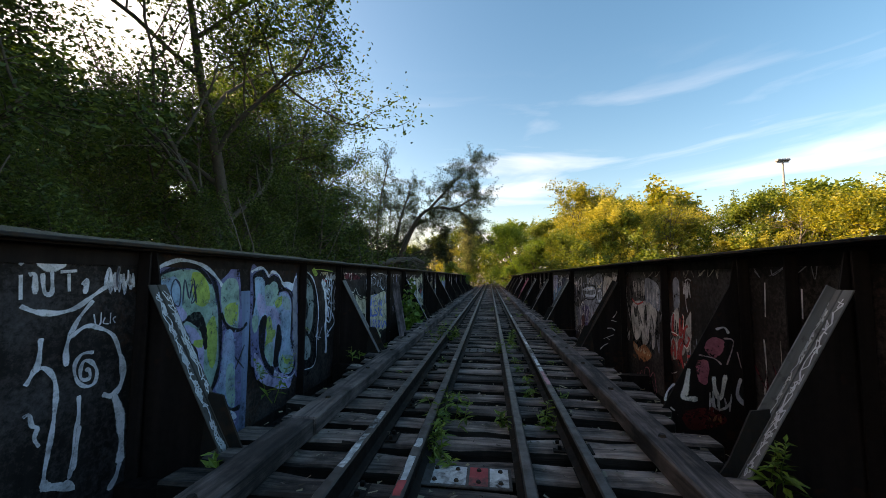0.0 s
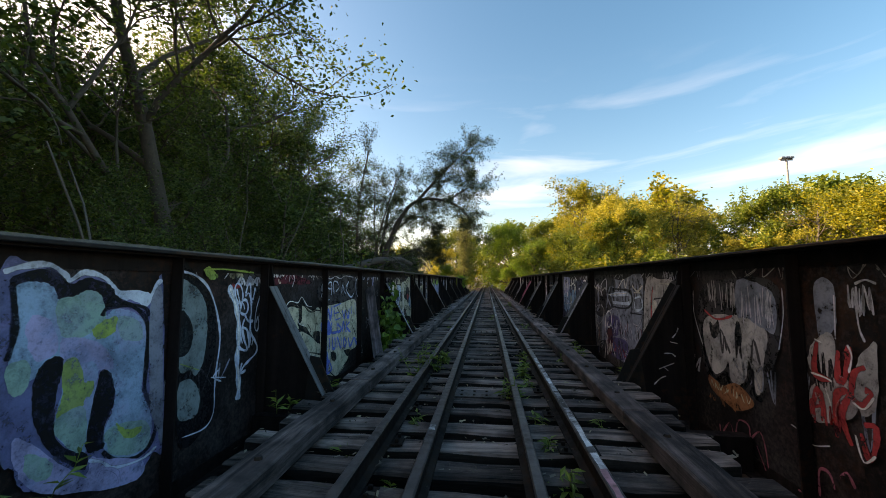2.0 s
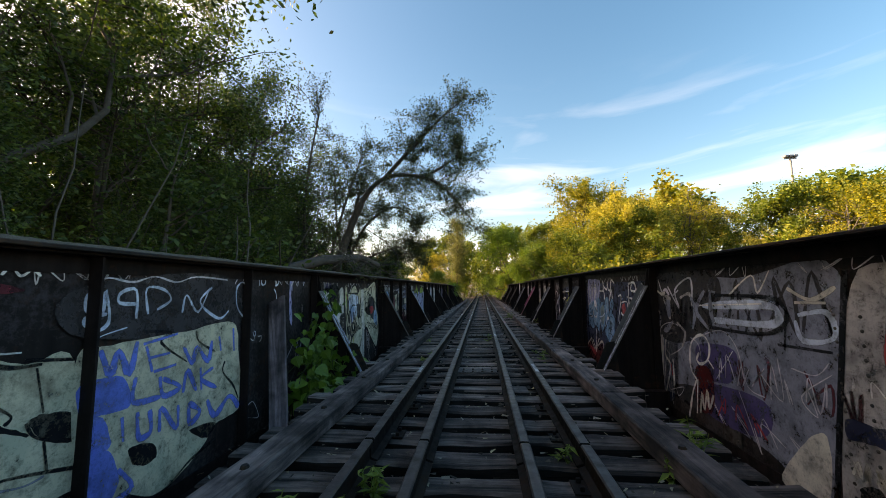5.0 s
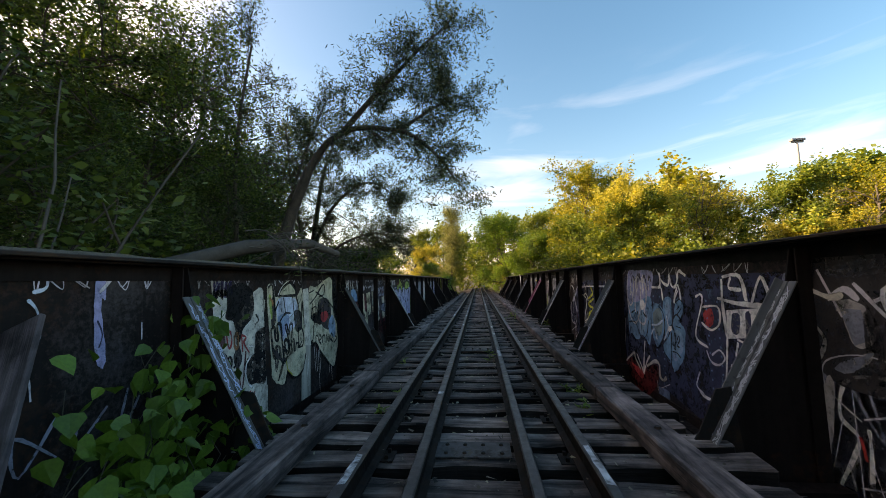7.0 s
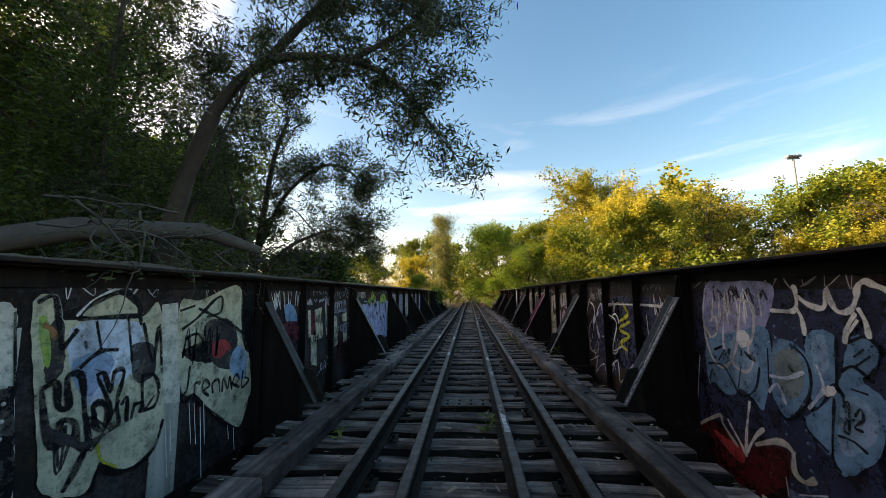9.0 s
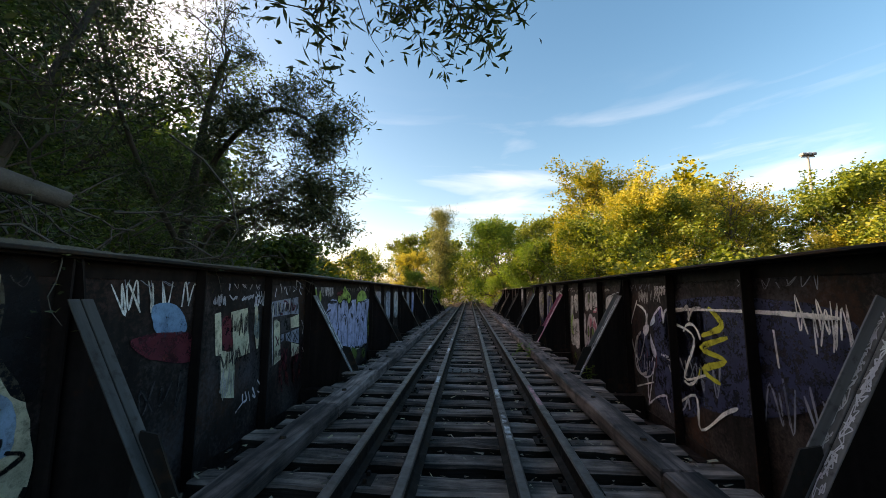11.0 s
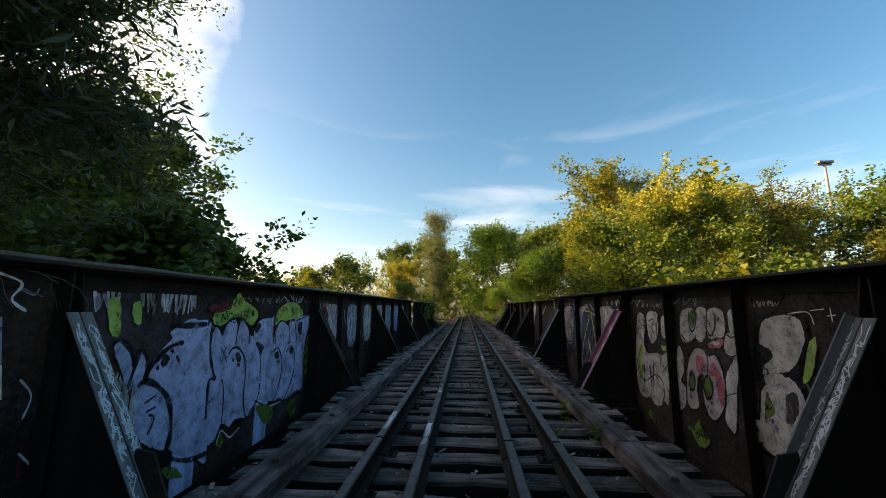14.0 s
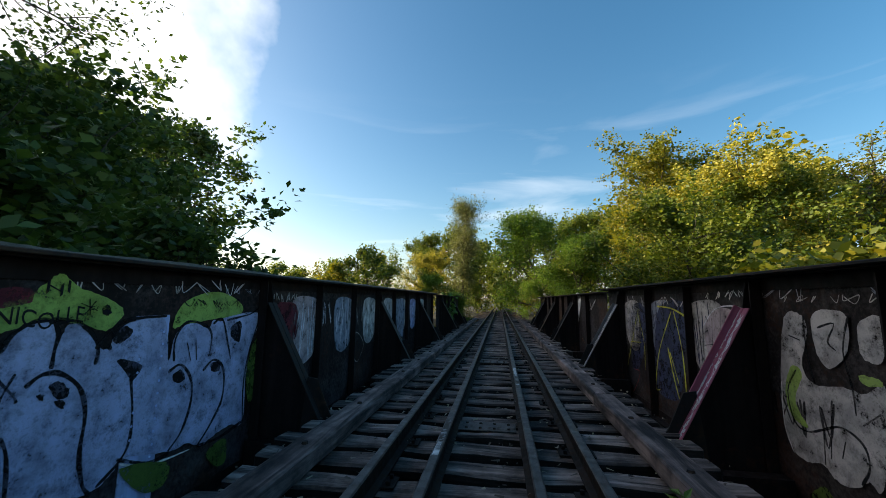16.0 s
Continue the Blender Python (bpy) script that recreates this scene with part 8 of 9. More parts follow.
p.poly("navy", [(15.999, 1.31), (13.672, 1.306), (12.95, 1.303), (12.461, 1.31), (12.624, 0.919), (13.417, -0.216), (13.947, -0.462), (14.726, -0.343), (16.329, -0.413)])
p.stroke("white", 0.06, [(13.295, 1.267), (13.024, 1.275), (12.95, 0.994)])
p.stroke("white", 0.06, [(13.305, 1.248), (13.323, 0.977), (13.295, 0.595)])
p.stroke("white", 0.06, [(13.407, 1.034), (13.071, 0.995), (12.573, 0.993)])
p.poly("white", [(13.267, 0.912), (12.573, 0.993), (12.931, 0.667), (13.295, 0.604)])
p.fill("navy", [(13.183, 0.874), (13.071, 0.874), (13.099, 0.696), (13.211, 0.688)])
p.fill("navy", [(12.978, 0.901), (12.912, 0.901), (12.931, 0.686), (12.996, 0.668)])
p.fill("navy", [(12.828, 0.901), (12.781, 0.854), (12.875, 0.789)])
p.stroke("white", 0.05, [(12.884, 1.004), (12.735, 1.265), (12.634, 1.068), (12.512, 0.984)])
p.stroke("white", 0.05, [(13.155, 1.266), (13.193, 1.154), (13.006, 1.135)])
p.stroke("white", 0.05, [(13.136, 0.622), (12.903, 0.574)])
p.stroke("white", 0.05, [(13.127, 0.594), (13.165, 0.417), (12.922, 0.443)])
p.stroke("white", 0.05, [(13.249, 0.342), (13.37, 0.091)])
p.stroke("white", 0.05, [(12.922, 0.677), (12.978, 0.565)])
p.stroke("white", 0.05, [(13.286, 0.632), (13.398, 0.026), (13.492, -0.122), (13.767, -0.156), (13.89, -0.118)])
p.stroke("white", 0.04, [(13.258, 0.277), (12.968, 0.359)])
p.stroke("white", 0.04, [(13.127, 0.314), (13.249, 0.062)])
p.fill("red", [(13.691, 0.849), (13.521, 0.904), (13.502, 0.755), (13.634, 0.69)])
p.stroke("white", 0.04, [(13.738, 0.906), (13.417, 0.94), (13.398, 0.763), (13.559, 0.662), (13.738, 0.729)])
p.stroke("white", 0.04, [(13.824, 1.027), (13.71, 1.064), (13.701, 0.961), (13.88, 0.553), (13.644, 0.448)])
p.stroke("lilac", 0.035, [(13.587, 0.373), (13.445, 0.456), (13.361, 0.38), (13.474, 0.288), (13.615, 0.299), (13.682, 0.411)])
p.stroke("lilac", 0.035, [(13.852, 0.124), (13.947, -0.061), (13.805, -0.128)])
p.stroke("grey", 0.035, [(12.522, 0.9), (12.43, 0.881), (12.43, 0.788), (12.522, 0.741), (12.553, 0.825)])
p.stroke("grey", 0.035, [(12.522, 0.713), (12.502, 0.667)])
p.stroke("offwhite", 0.06, [(12.247, 1.17), (12.053, 1.104), (11.951, 1.132)])
p.stroke("offwhite", 0.06, [(12.012, 1.021), (11.873, 0.973)])
p.poly("greyblue", [(11.991, 1.03), (11.835, 1.028), (11.796, 0.823), (11.912, 0.769)])
p.fill("greyblue", [(12.083, 0.584), (11.873, 0.704), (11.783, 0.739), (11.886, 0.62), (11.991, 0.556)])
p.fill("grey", [(12.206, 0.388), (12.104, 0.463), (12.165, 0.035), (12.257, -0.291), (12.389, -0.488), (12.502, -0.546)])
p.fill("lav", [(15.824, 1.37), (15.464, 1.394), (14.919, 1.361), (14.978, 1.062), (15.182, 0.847), (15.581, 0.787), (15.892, 0.902)])
p.scrawl("charcoal", 0.03, 6, 15.824, 1.37, 14.968, 1.165)
p.fill("steelblue", [(15.882, 0.781), (15.484, 0.881), (14.997, 0.941), (15.133, 0.26), (15.289, 0.296), (15.425, 0.342), (15.523, 0.266), (15.688, 0.235), (15.814, 0.316), (15.931, 0.314)])
p.fill("steelblue", [(14.968, 0.82), (14.793, 0.886), (14.648, 0.792), (14.629, 0.643), (14.697, 0.457), (14.89, 0.235), (14.987, 0.318), (15.036, 0.429)])
p.fill("steelblue", [(14.639, 0.894), (14.561, 0.987), (14.445, 0.995), (14.387, 0.92), (14.426, 0.65), (14.503, 0.539), (14.619, 0.41), (14.668, 0.634)])
p.fill("steelblue", [(14.387, 0.678), (14.3, 0.929), (14.213, 0.993), (14.108, 0.936), (14.126, 0.797), (14.233, 0.686), (14.108, 0.583), (14.175, 0.248), (14.3, 0.1), (14.436, -0.02), (14.523, 0.018), (14.513, 0.214), (14.552, 0.084), (14.668, 0.15), (14.735, 0.271), (14.6, 0.391), (14.455, 0.548)])
p.fill("sky", [(14.581, 0.903), (14.474, 0.958), (14.465, 0.744), (14.581, 0.652)])
p.fill("sky", [(14.378, 0.529), (14.213, 0.537), (14.184, 0.351), (14.368, 0.147), (14.474, 0.195)])
p.fill("sky", [(15.493, 0.816), (15.25, 0.846), (15.163, 0.595), (15.425, 0.342), (15.552, 0.536)])
p.fill("greyteal", [(14.968, 0.727), (14.745, 0.821), (14.687, 0.634), (14.764, 0.439), (14.929, 0.448)])
p.stroke("lilac", 0.05, [(15.834, 1.332), (15.911, 1.023), (15.863, 0.66), (15.727, 0.514), (15.542, 0.564), (15.396, 0.826), (15.357, 1.162), (15.435, 1.301)])
p.stroke("lilac", 0.05, [(15.532, 1.244), (15.61, 0.805), (15.6, 0.694)])
p.stroke("lilac", 0.05, [(15.338, 1.218), (15.153, 1.163), (15.182, 0.902), (15.27, 0.734), (15.221, 0.641), (15.309, 0.529), (15.464, 0.546), (15.523, 0.648)])
p.stroke("lilac", 0.05, [(15.804, 0.969), (15.698, 1.027), (15.707, 0.859), (15.814, 0.801), (15.882, 0.893)])
p.stroke("lilac", 0.05, [(15.289, 1.106), (15.279, 1.004)])
p.stroke("lilac", 0.05, [(15.065, 1.267), (15.056, 1.062)])
p.scrawl("white", 0.02, 6, 15.804, 1.342, 15.163, 0.958)
p.stroke("black", 0.032, [(14.793, 0.858), (14.658, 0.764), (14.629, 0.596), (14.697, 0.392), (14.89, 0.225), (14.997, 0.271)])
p.stroke("black", 0.032, [(14.735, 0.299), (14.706, 0.197), (14.552, 0.093)])
p.stroke("black", 0.032, [(14.455, 0.511), (14.523, 0.093), (14.474, -0.01)])
p.stroke("black", 0.032, [(14.378, 0.957), (14.416, 0.678), (14.416, 0.557)])
p.stroke("black", 0.032, [(14.378, 0.715), (14.291, 0.77), (14.204, 0.723), (14.155, 0.686)])
p.stroke("black", 0.032, [(14.3, 0.929), (14.175, 0.984), (14.098, 0.908), (14.126, 0.797), (14.204, 0.705)])
p.stroke("black", 0.032, [(14.503, 0.539), (14.445, 0.613), (14.387, 0.557), (14.387, 0.501)])
p.stroke("black", 0.032, [(15.902, 0.501), (15.639, 0.516), (15.435, 0.286), (15.231, 0.381), (15.143, 0.605)])
p.stroke("black", 0.032, [(15.026, 0.792), (15.056, 0.475)])
p.stroke("black", 0.032, [(15.834, 0.456), (15.882, 0.296), (15.688, 0.235)])
p.stroke("black", 0.032, [(15.6, 0.694), (15.717, 0.561)])
p.stroke("black", 0.032, [(15.386, 0.565), (15.455, 0.332)])
p.stroke("black", 0.026, [(14.397, 0.464), (14.349, 0.51), (14.378, 0.296), (14.407, 0.343), (14.32, 0.408)])
p.stroke("black", 0.026, [(14.32, 0.426), (14.271, 0.491), (14.262, 0.426), (14.329, 0.352), (14.271, 0.342)])
p.stroke("black", 0.026, [(14.465, 0.251), (14.349, 0.25), (14.262, 0.202)])
p.stroke("black", 0.026, [(14.271, 0.835), (14.194, 0.9)])
p.stroke("black", 0.026, [(14.271, 0.77), (14.155, 0.862)])
p.stroke("black", 0.026, [(14.32, 0.612), (14.204, 0.602)])
p.scrawl("black", 0.03, 4, 15.775, 0.727, 15.182, 0.642)
p.stroke("white", 0.055, [(14.949, 1.128), (14.745, 1.128), (14.677, 1.164), (14.668, 1.295), (14.697, 1.341)])
p.stroke("white", 0.055, [(14.658, 1.257), (14.571, 1.192), (14.455, 1.163), (14.416, 1.228), (14.397, 1.311), (14.378, 1.209), (14.329, 1.143), (14.242, 1.161), (14.194, 1.244), (14.175, 1.319), (14.126, 1.355), (14.06, 1.327), (13.985, 1.289)])
p.stroke("white", 0.05, [(14.687, 1.165), (14.639, 1.08), (14.629, 0.941)])
p.stroke("white", 0.05, [(14.194, 1.179), (14.155, 1.086), (14.146, 0.974)])
p.stroke("white", 0.05, [(14.213, 1.142), (14.281, 1.04), (14.32, 0.92)])
p.stroke("white", 0.05, [(14.291, 0.984), (14.204, 1.095)])
p.stroke("ice", 0.045, [(15.036, 0.55), (14.851, 0.57), (14.677, 0.652)])
p.stroke("ice", 0.045, [(15.065, 0.401), (14.958, 0.495), (14.89, 0.346)])
p.stroke("ice", 0.045, [(14.677, 0.373), (14.581, 0.484), (14.523, 0.577), (14.561, 0.735)])
p.fill("white", [(14.523, 0.577), (14.445, 0.595), (14.436, 0.548), (14.513, 0.512)])
p.fill("white", [(15.396, 0.882), (15.279, 0.92), (15.221, 0.818), (15.357, 0.752)])
p.fill("darkred", [(16.173, -0.279), (15.795, -0.084), (15.455, -0.208), (14.968, -0.036), (14.968, -0.325), (15.474, -0.656), (15.843, -0.551)])
p.fill("red", [(15.911, -0.208), (15.698, -0.221), (15.464, -0.236), (15.493, -0.376), (15.717, -0.334)])
p.stroke("offwhite", 0.06, [(16.164, -0.232), (15.785, -0.018), (15.736, -0.092), (15.542, -0.246)])
p.stroke("white", 0.05, [(15.659, -0.016), (15.493, -0.199), (15.425, -0.292)])
p.stroke("white", 0.05, [(15.309, 0.259), (15.386, -0.012), (15.435, -0.283)])
p.stroke("white", 0.05, [(15.425, -0.255), (15.279, -0.048), (15.163, 0.055)])
p.stroke("offwhite", 0.07, [(15.299, -0.132), (15.017, 0.001), (14.88, -0.026), (14.88, -0.184), (14.784, -0.222), (14.687, -0.157)])
p.stroke("lilac", 0.022, [(14.851, -0.016), (14.91, -0.166)])
p.stroke("lilac", 0.022, [(14.978, -0.269), (14.968, -0.418)])
p.stroke("lilac", 0.022, [(14.861, -0.352), (14.6, -0.232)])
p.stroke("lilac", 0.022, [(16.028, 0.573), (16.135, 0.114), (16.212, -0.28)])
p.done()
p = Paint("right", 0, "yellow script and white outlines on black steel")
p.fill("navy", [(18.967, 1.138), (16.683, 1.136), (17.046, 0.344), (18.423, -0.031), (19.019, 0.312)])
p.stroke("white", 0.05, [(19.942, 1.16), (20.239, 0.672), (19.989, 0.223), (19.661, 0.922), (19.961, 1.096)])
p.stroke("yellow", 0.09, [(18.185, 1.113), (17.98, 0.928), (18.347, 0.784)])
p.stroke("yellow", 0.09, [(17.905, 0.813), (18.358, 0.645), (17.97, 0.564), (18.358, 0.403), (18.077, 0.308)])
p.stroke("white", 0.05, [(18.988, 1.064), (17.458, 1.099), (16.693, 1.089)])
p.stroke("white", 0.05, [(18.885, 0.876), (18.488, 0.734), (18.751, 0.232), (18.326, 0.346)])
p.stroke("white", 0.05, [(19.06, -0.217), (18.552, 0.068), (18.488, -0.297), (18.056, 0.008), (17.84, 0.129)])
p.stroke("white", 0.05, [(17.304, 0.953), (17.283, 0.627)])
p.stroke("white", 0.05, [(20.119, -0.201), (19.558, -0.011)])
p.scrawl("white", 0.02, 5, 17.046, 1.286, 16.614, 0.802)
p.stroke("grey", 0.07, [(19.867, 0.676), (20.026, 0.549), (20.119, 0.31), (20.082, 0.105), (19.923, 0.027), (19.755, 0.078)])
p.scrawl("grey", 0.025, 4, 19.858, 1.344, 19.717, 1.128)
p.scrawl("grey", 0.03, 6, 19.378, 1.381, 18.977, 1.231)
p.scrawl("lilac", 0.03, 5, 19.296, 0.439, 19.08, 0.406)
p.done()
p = Paint("right", 0, "white outlined shapes with a yellow edge on navy")
p.fill("navy", [(19.456, 0.957), (18.902, 1.048), (18.313, 1.089), (18.452, -0.032), (19.029, -0.286), (19.533, -0.197), (19.434, 0.328)])
p.fill("navy", [(19.958, 0.621), (19.793, 0.703), (19.506, 0.563), (19.503, 0.31), (19.64, 0.066), (19.878, 0.034), (20.037, 0.14)])
p.fill("purple", [(19.282, 1.021), (19.199, 1.041), (19.192, 0.907), (19.301, 0.871)])
p.stroke("lilac", 0.035, [(19.954, 0.65), (20.05, 0.399), (20.037, 0.14), (19.88, 0.016), (19.68, 0.043), (19.559, 0.142), (19.486, 0.289)])
p.stroke("lilac", 0.035, [(19.486, 0.289), (19.616, -0.029), (19.758, -0.392)])
p.stroke("lilac", 0.05, [(19.737, 0.008), (19.744, -0.282)])
p.stroke("lilac", 0.045, [(19.545, 0.817), (19.421, 0.96), (19.244, 1.073), (19.198, 1.051), (19.18, 0.861), (19.132, 1.008), (19.014, 1.063), (18.899, 1.07)])
p.stroke("white", 0.03, [(19.616, 0.97), (19.652, 0.804)])
p.fill("lilac", [(19.769, 0.762), (19.621, 0.808), (19.601, 0.73), (19.721, 0.631), (19.796, 0.674)])
p.fill("ice", [(19.559, 0.826), (19.423, 0.944), (19.414, 0.858), (19.534, 0.792)])
p.fill("lilac", [(19.577, 0.681), (19.506, 0.563), (19.421, 0.43), (19.465, 0.345), (19.541, 0.402), (19.579, 0.549)])
p.stroke("lilac", 0.02, [(19.798, 0.341), (19.81, 0.12)])
p.stroke("lilac", 0.02, [(19.73, 0.25), (19.735, 0.088)])
p.stroke("lilac", 0.02, [(19.644, 0.273), (19.676, 0.133)])
p.stroke("lilac", 0.025, [(19.579, 0.264), (19.533, 0.353)])
p.stroke("black", 0.03, [(19.579, 0.786), (19.625, 0.54), (19.598, 0.399), (19.5, 0.391)])
p.stroke("white", 0.02, [(19.175, 0.443), (19.126, 0.387), (19.035, 0.39)])
p.stroke("white", 0.025, [(19.107, 0.316), (19.031, 0.175)])
p.stroke("lilac", 0.04, [(19.707, -0.344), (19.467, -0.195), (19.245, -0.117), (19.19, -0.125)])
p.stroke("lilac", 0.04, [(19.227, -0.11), (19.199, -0.195), (19.143, -0.309)])
p.stroke("grey", 0.05, [(18.889, 1.035), (18.679, 1.063), (18.571, 1.11), (18.573, 0.935)])
p.stroke("grey", 0.05, [(18.573, 0.935), (18.5, 1.057), (18.405, 1.101), (18.312, 1.099)])
p.stroke("white", 0.045, [(18.699, 0.799), (18.619, 0.882), (18.502, 0.899), (18.405, 0.83), (18.364, 0.732)])
p.stroke("white", 0.045, [(18.753, 0.194), (18.668, 0.17), (18.55, 0.217), (18.448, 0.316)])
p.stroke("yellow", 0.05, [(18.448, 0.316), (18.412, 0.398)])
p.stroke("lilac", 0.04, [(18.979, -0.269), (18.81, -0.158), (18.725, -0.042), (18.697, -0.002), (18.682, -0.132)])
p.scrawl("grey", 0.02, 4, 19.661, 1.105, 19.213, 1.32)
p.scrawl("lilac", 0.016, 7, 19.345, 1.297, 18.896, 1.381)
p.scrawl("grey", 0.014, 4, 19.871, 1.097, 19.593, 1.327)
p.done()
p = Paint("right", 0, "grey and pink bubble letters with dark outlines")
p.fill("grey", [(22.587, 1.212), (22.417, 1.284), (22.299, 1.262), (22.295, 1.053), (22.358, 0.91), (22.53, 0.864), (22.623, 0.943)])
p.fill("grey", [(22.26, 1.263), (22.075, 1.275), (22.112, 1.012), (22.209, 0.899), (22.3, 0.932)])
p.fill("grey", [(22.045, 1.249), (21.876, 1.286), (21.783, 1.228), (21.801, 1.013), (21.929, 0.968), (22.077, 0.974)])
p.fill("grey", [(21.72, 1.23), (21.628, 1.286), (21.571, 1.255), (21.607, 1.097), (21.712, 1.044)])
p.fill("grey", [(21.772, 1.016), (21.619, 1.029), (21.628, 0.851), (21.741, 0.803), (21.817, 0.847)])
p.fill("greypink", [(22.427, 0.737), (22.295, 0.825), (22.154, 0.801), (22.131, 0.652), (22.198, 0.538), (22.31, 0.515), (22.376, 0.342), (22.369, 0.162), (22.496, 0.087), (22.591, 0.151), (22.565, 0.407), (22.505, 0.613)])
p.fill("greypink", [(22.128, 0.754), (21.992, 0.774), (21.904, 0.646), (21.881, 0.465), (21.929, 0.246), (22.077, 0.082), (22.184, 0.094), (22.251, 0.222), (22.253, 0.424), (22.182, 0.592)])
p.fill("grey", [(21.847, 0.564), (21.738, 0.722), (21.635, 0.806), (21.725, 0.33), (21.781, 0.055), (21.85, 0.05), (21.919, 0.136), (21.861, 0.379)])
p.fill("grey", [(22.728, 0.753), (22.612, 0.739), (22.616, 0.509), (22.7, 0.377), (22.602, 0.286), (22.663, 0.075), (22.847, 0.05)])
p.fill("pink", [(22.335, 0.723), (22.218, 0.714), (22.185, 0.617), (22.272, 0.523), (22.347, 0.56)])
p.fill("pink", [(22.038, 0.693), (21.93, 0.593), (21.883, 0.419), (21.925, 0.27), (22.007, 0.316), (22.021, 0.526), (22.127, 0.553)])
p.fill("pink", [(22.092, 0.886), (21.93, 0.958), (21.824, 0.95), (21.884, 0.872), (22.032, 0.848)])
p.fill("grey", [(22.035, 0.908), (21.933, 0.943), (21.883, 0.915), (21.962, 0.881)])
p.fill("green", [(22.503, 0.475), (22.436, 0.543), (22.398, 0.443), (22.432, 0.328), (22.513, 0.319)])
p.fill("green", [(22.203, 0.512), (22.132, 0.527), (22.085, 0.415), (22.122, 0.307), (22.206, 0.284), (22.235, 0.403)])
p.stroke("black", 0.03, [(22.503, 0.475), (22.436, 0.543), (22.398, 0.443), (22.432, 0.328), (22.513, 0.319), (22.517, 0.445)])
p.stroke("black", 0.035, [(22.204, 0.501), (22.13, 0.537), (22.078, 0.416), (22.123, 0.302), (22.207, 0.279), (22.242, 0.401), (22.204, 0.501)])
p.fill("green", [(22.366, 1.245), (22.278, 1.246), (22.325, 1.062), (22.379, 1.07)])
p.stroke("black", 0.03, [(22.399, 1.244), (22.411, 1.073), (22.365, 1.009), (22.291, 1.08), (22.248, 1.246)])
p.stroke("black", 0.03, [(22.063, 1.223), (22.08, 1.041), (22.022, 0.984), (21.942, 1.075), (21.917, 1.226)])
p.stroke("black", 0.026, [(22.499, 0.698), (22.35, 0.818), (22.186, 0.823), (22.115, 0.705), (22.162, 0.545)])
p.stroke("black", 0.026, [(22.565, 0.407), (22.609, 0.146), (22.498, 0.076), (22.335, 0.146), (22.247, 0.248)])
p.stroke("black", 0.026, [(22.114, 0.756), (21.96, 0.779), (21.879, 0.65), (21.867, 0.446), (21.911, 0.251), (22.059, 0.079), (22.207, 0.077), (22.266, 0.217)])
p.stroke("black", 0.022, [(22.609, 0.973), (22.487, 0.869), (22.319, 0.914), (22.211, 0.888)])
p.stroke("black", 0.022, [(21.761, 1.017), (21.693, 0.991), (21.609, 1.025)])
p.stroke("charcoal", 0.02, [(21.891, 0.371), (21.706, 0.443)])
p.fill("green", [(22.657, -0.144), (22.491, -0.112), (22.381, 0.004), (22.342, -0.109), (22.217, -0.184), (22.34, -0.307), (22.447, -0.301), (22.546, -0.211)])
p.fill("black", [(21.389, 1.002), (21.307, 1.215), (21.001, 1.261), (20.845, 1.226), (20.806, 1.095), (20.861, 0.87), (20.951, 0.723), (20.894, 0.604), (20.926, 0.339), (21.018, 0.138), (21.201, 0.005), (21.45, -0.017), (21.449, 0.278), (21.394, 0.541), (21.423, 0.791)])
p.fill("grey", [(21.311, 1.06), (21.246, 1.176), (21.064, 1.231), (20.924, 1.224), (20.856, 1.158), (20.857, 1.024), (20.925, 0.883), (21.022, 0.778), (21.175, 0.72), (21.305, 0.683), (21.313, 0.756), (21.195, 0.862), (21.222, 0.927), (21.326, 0.967)])
p.fill("grey", [(21.381, 0.494), (21.283, 0.623), (21.119, 0.702), (21.009, 0.69), (20.935, 0.594), (20.925, 0.467), (20.969, 0.283), (21.062, 0.122), (21.199, 0.019), (21.368, 0.012), (21.443, 0.107)])
p.fill("black", [(21.327, 0.506), (21.228, 0.576), (21.185, 0.468), (21.196, 0.325), (21.279, 0.254), (21.364, 0.277)])
p.fill("green", [(21.342, 0.454), (21.27, 0.509), (21.23, 0.409), (21.269, 0.319), (21.351, 0.315)])
p.fill("charcoal", [(21.118, 0.53), (21.007, 0.6), (20.985, 0.473), (21.065, 0.341), (21.136, 0.343)])
p.stroke("black", 0.02, [(21.211, 0.685), (21.166, 0.589), (21.117, 0.462)])
p.fill("lime", [(20.82, 1.006), (20.749, 1.056), (20.798, 0.836), (20.888, 0.7), (20.914, 0.73)])
p.stroke("lime", 0.025, [(20.879, 0.693), (20.846, 0.593), (20.808, 0.54)])
p.stroke("lime", 0.015, [(20.822, 0.747), (20.716, 0.774)])
p.stroke("lilac", 0.012, [(20.976, 1.242), (20.79, 1.259), (20.746, 1.164)])
p.stroke("lilac", 0.015, [(20.763, 1.272), (20.644, 1.286)])
p.stroke("lilac", 0.02, [(20.598, 1.295), (20.593, 1.191)])
p.stroke("lilac", 0.015, [(20.63, 1.232), (20.563, 1.242)])
p.fill("grey", [(21.305, 0.684), (21.185, 0.718), (21.093, 0.677), (21.181, 0.146), (21.361, 0.104), (21.558, 0.041), (21.55, 0.222), (21.414, 0.271), (21.243, 0.367), (21.29, 0.536)])
p.scrawl("grey", 0.012, 6, 21.349, 1.3, 21.044, 1.355)
p.done()
p = Paint("right", 0, "grey bubble letters with black outlines and lime leaves")
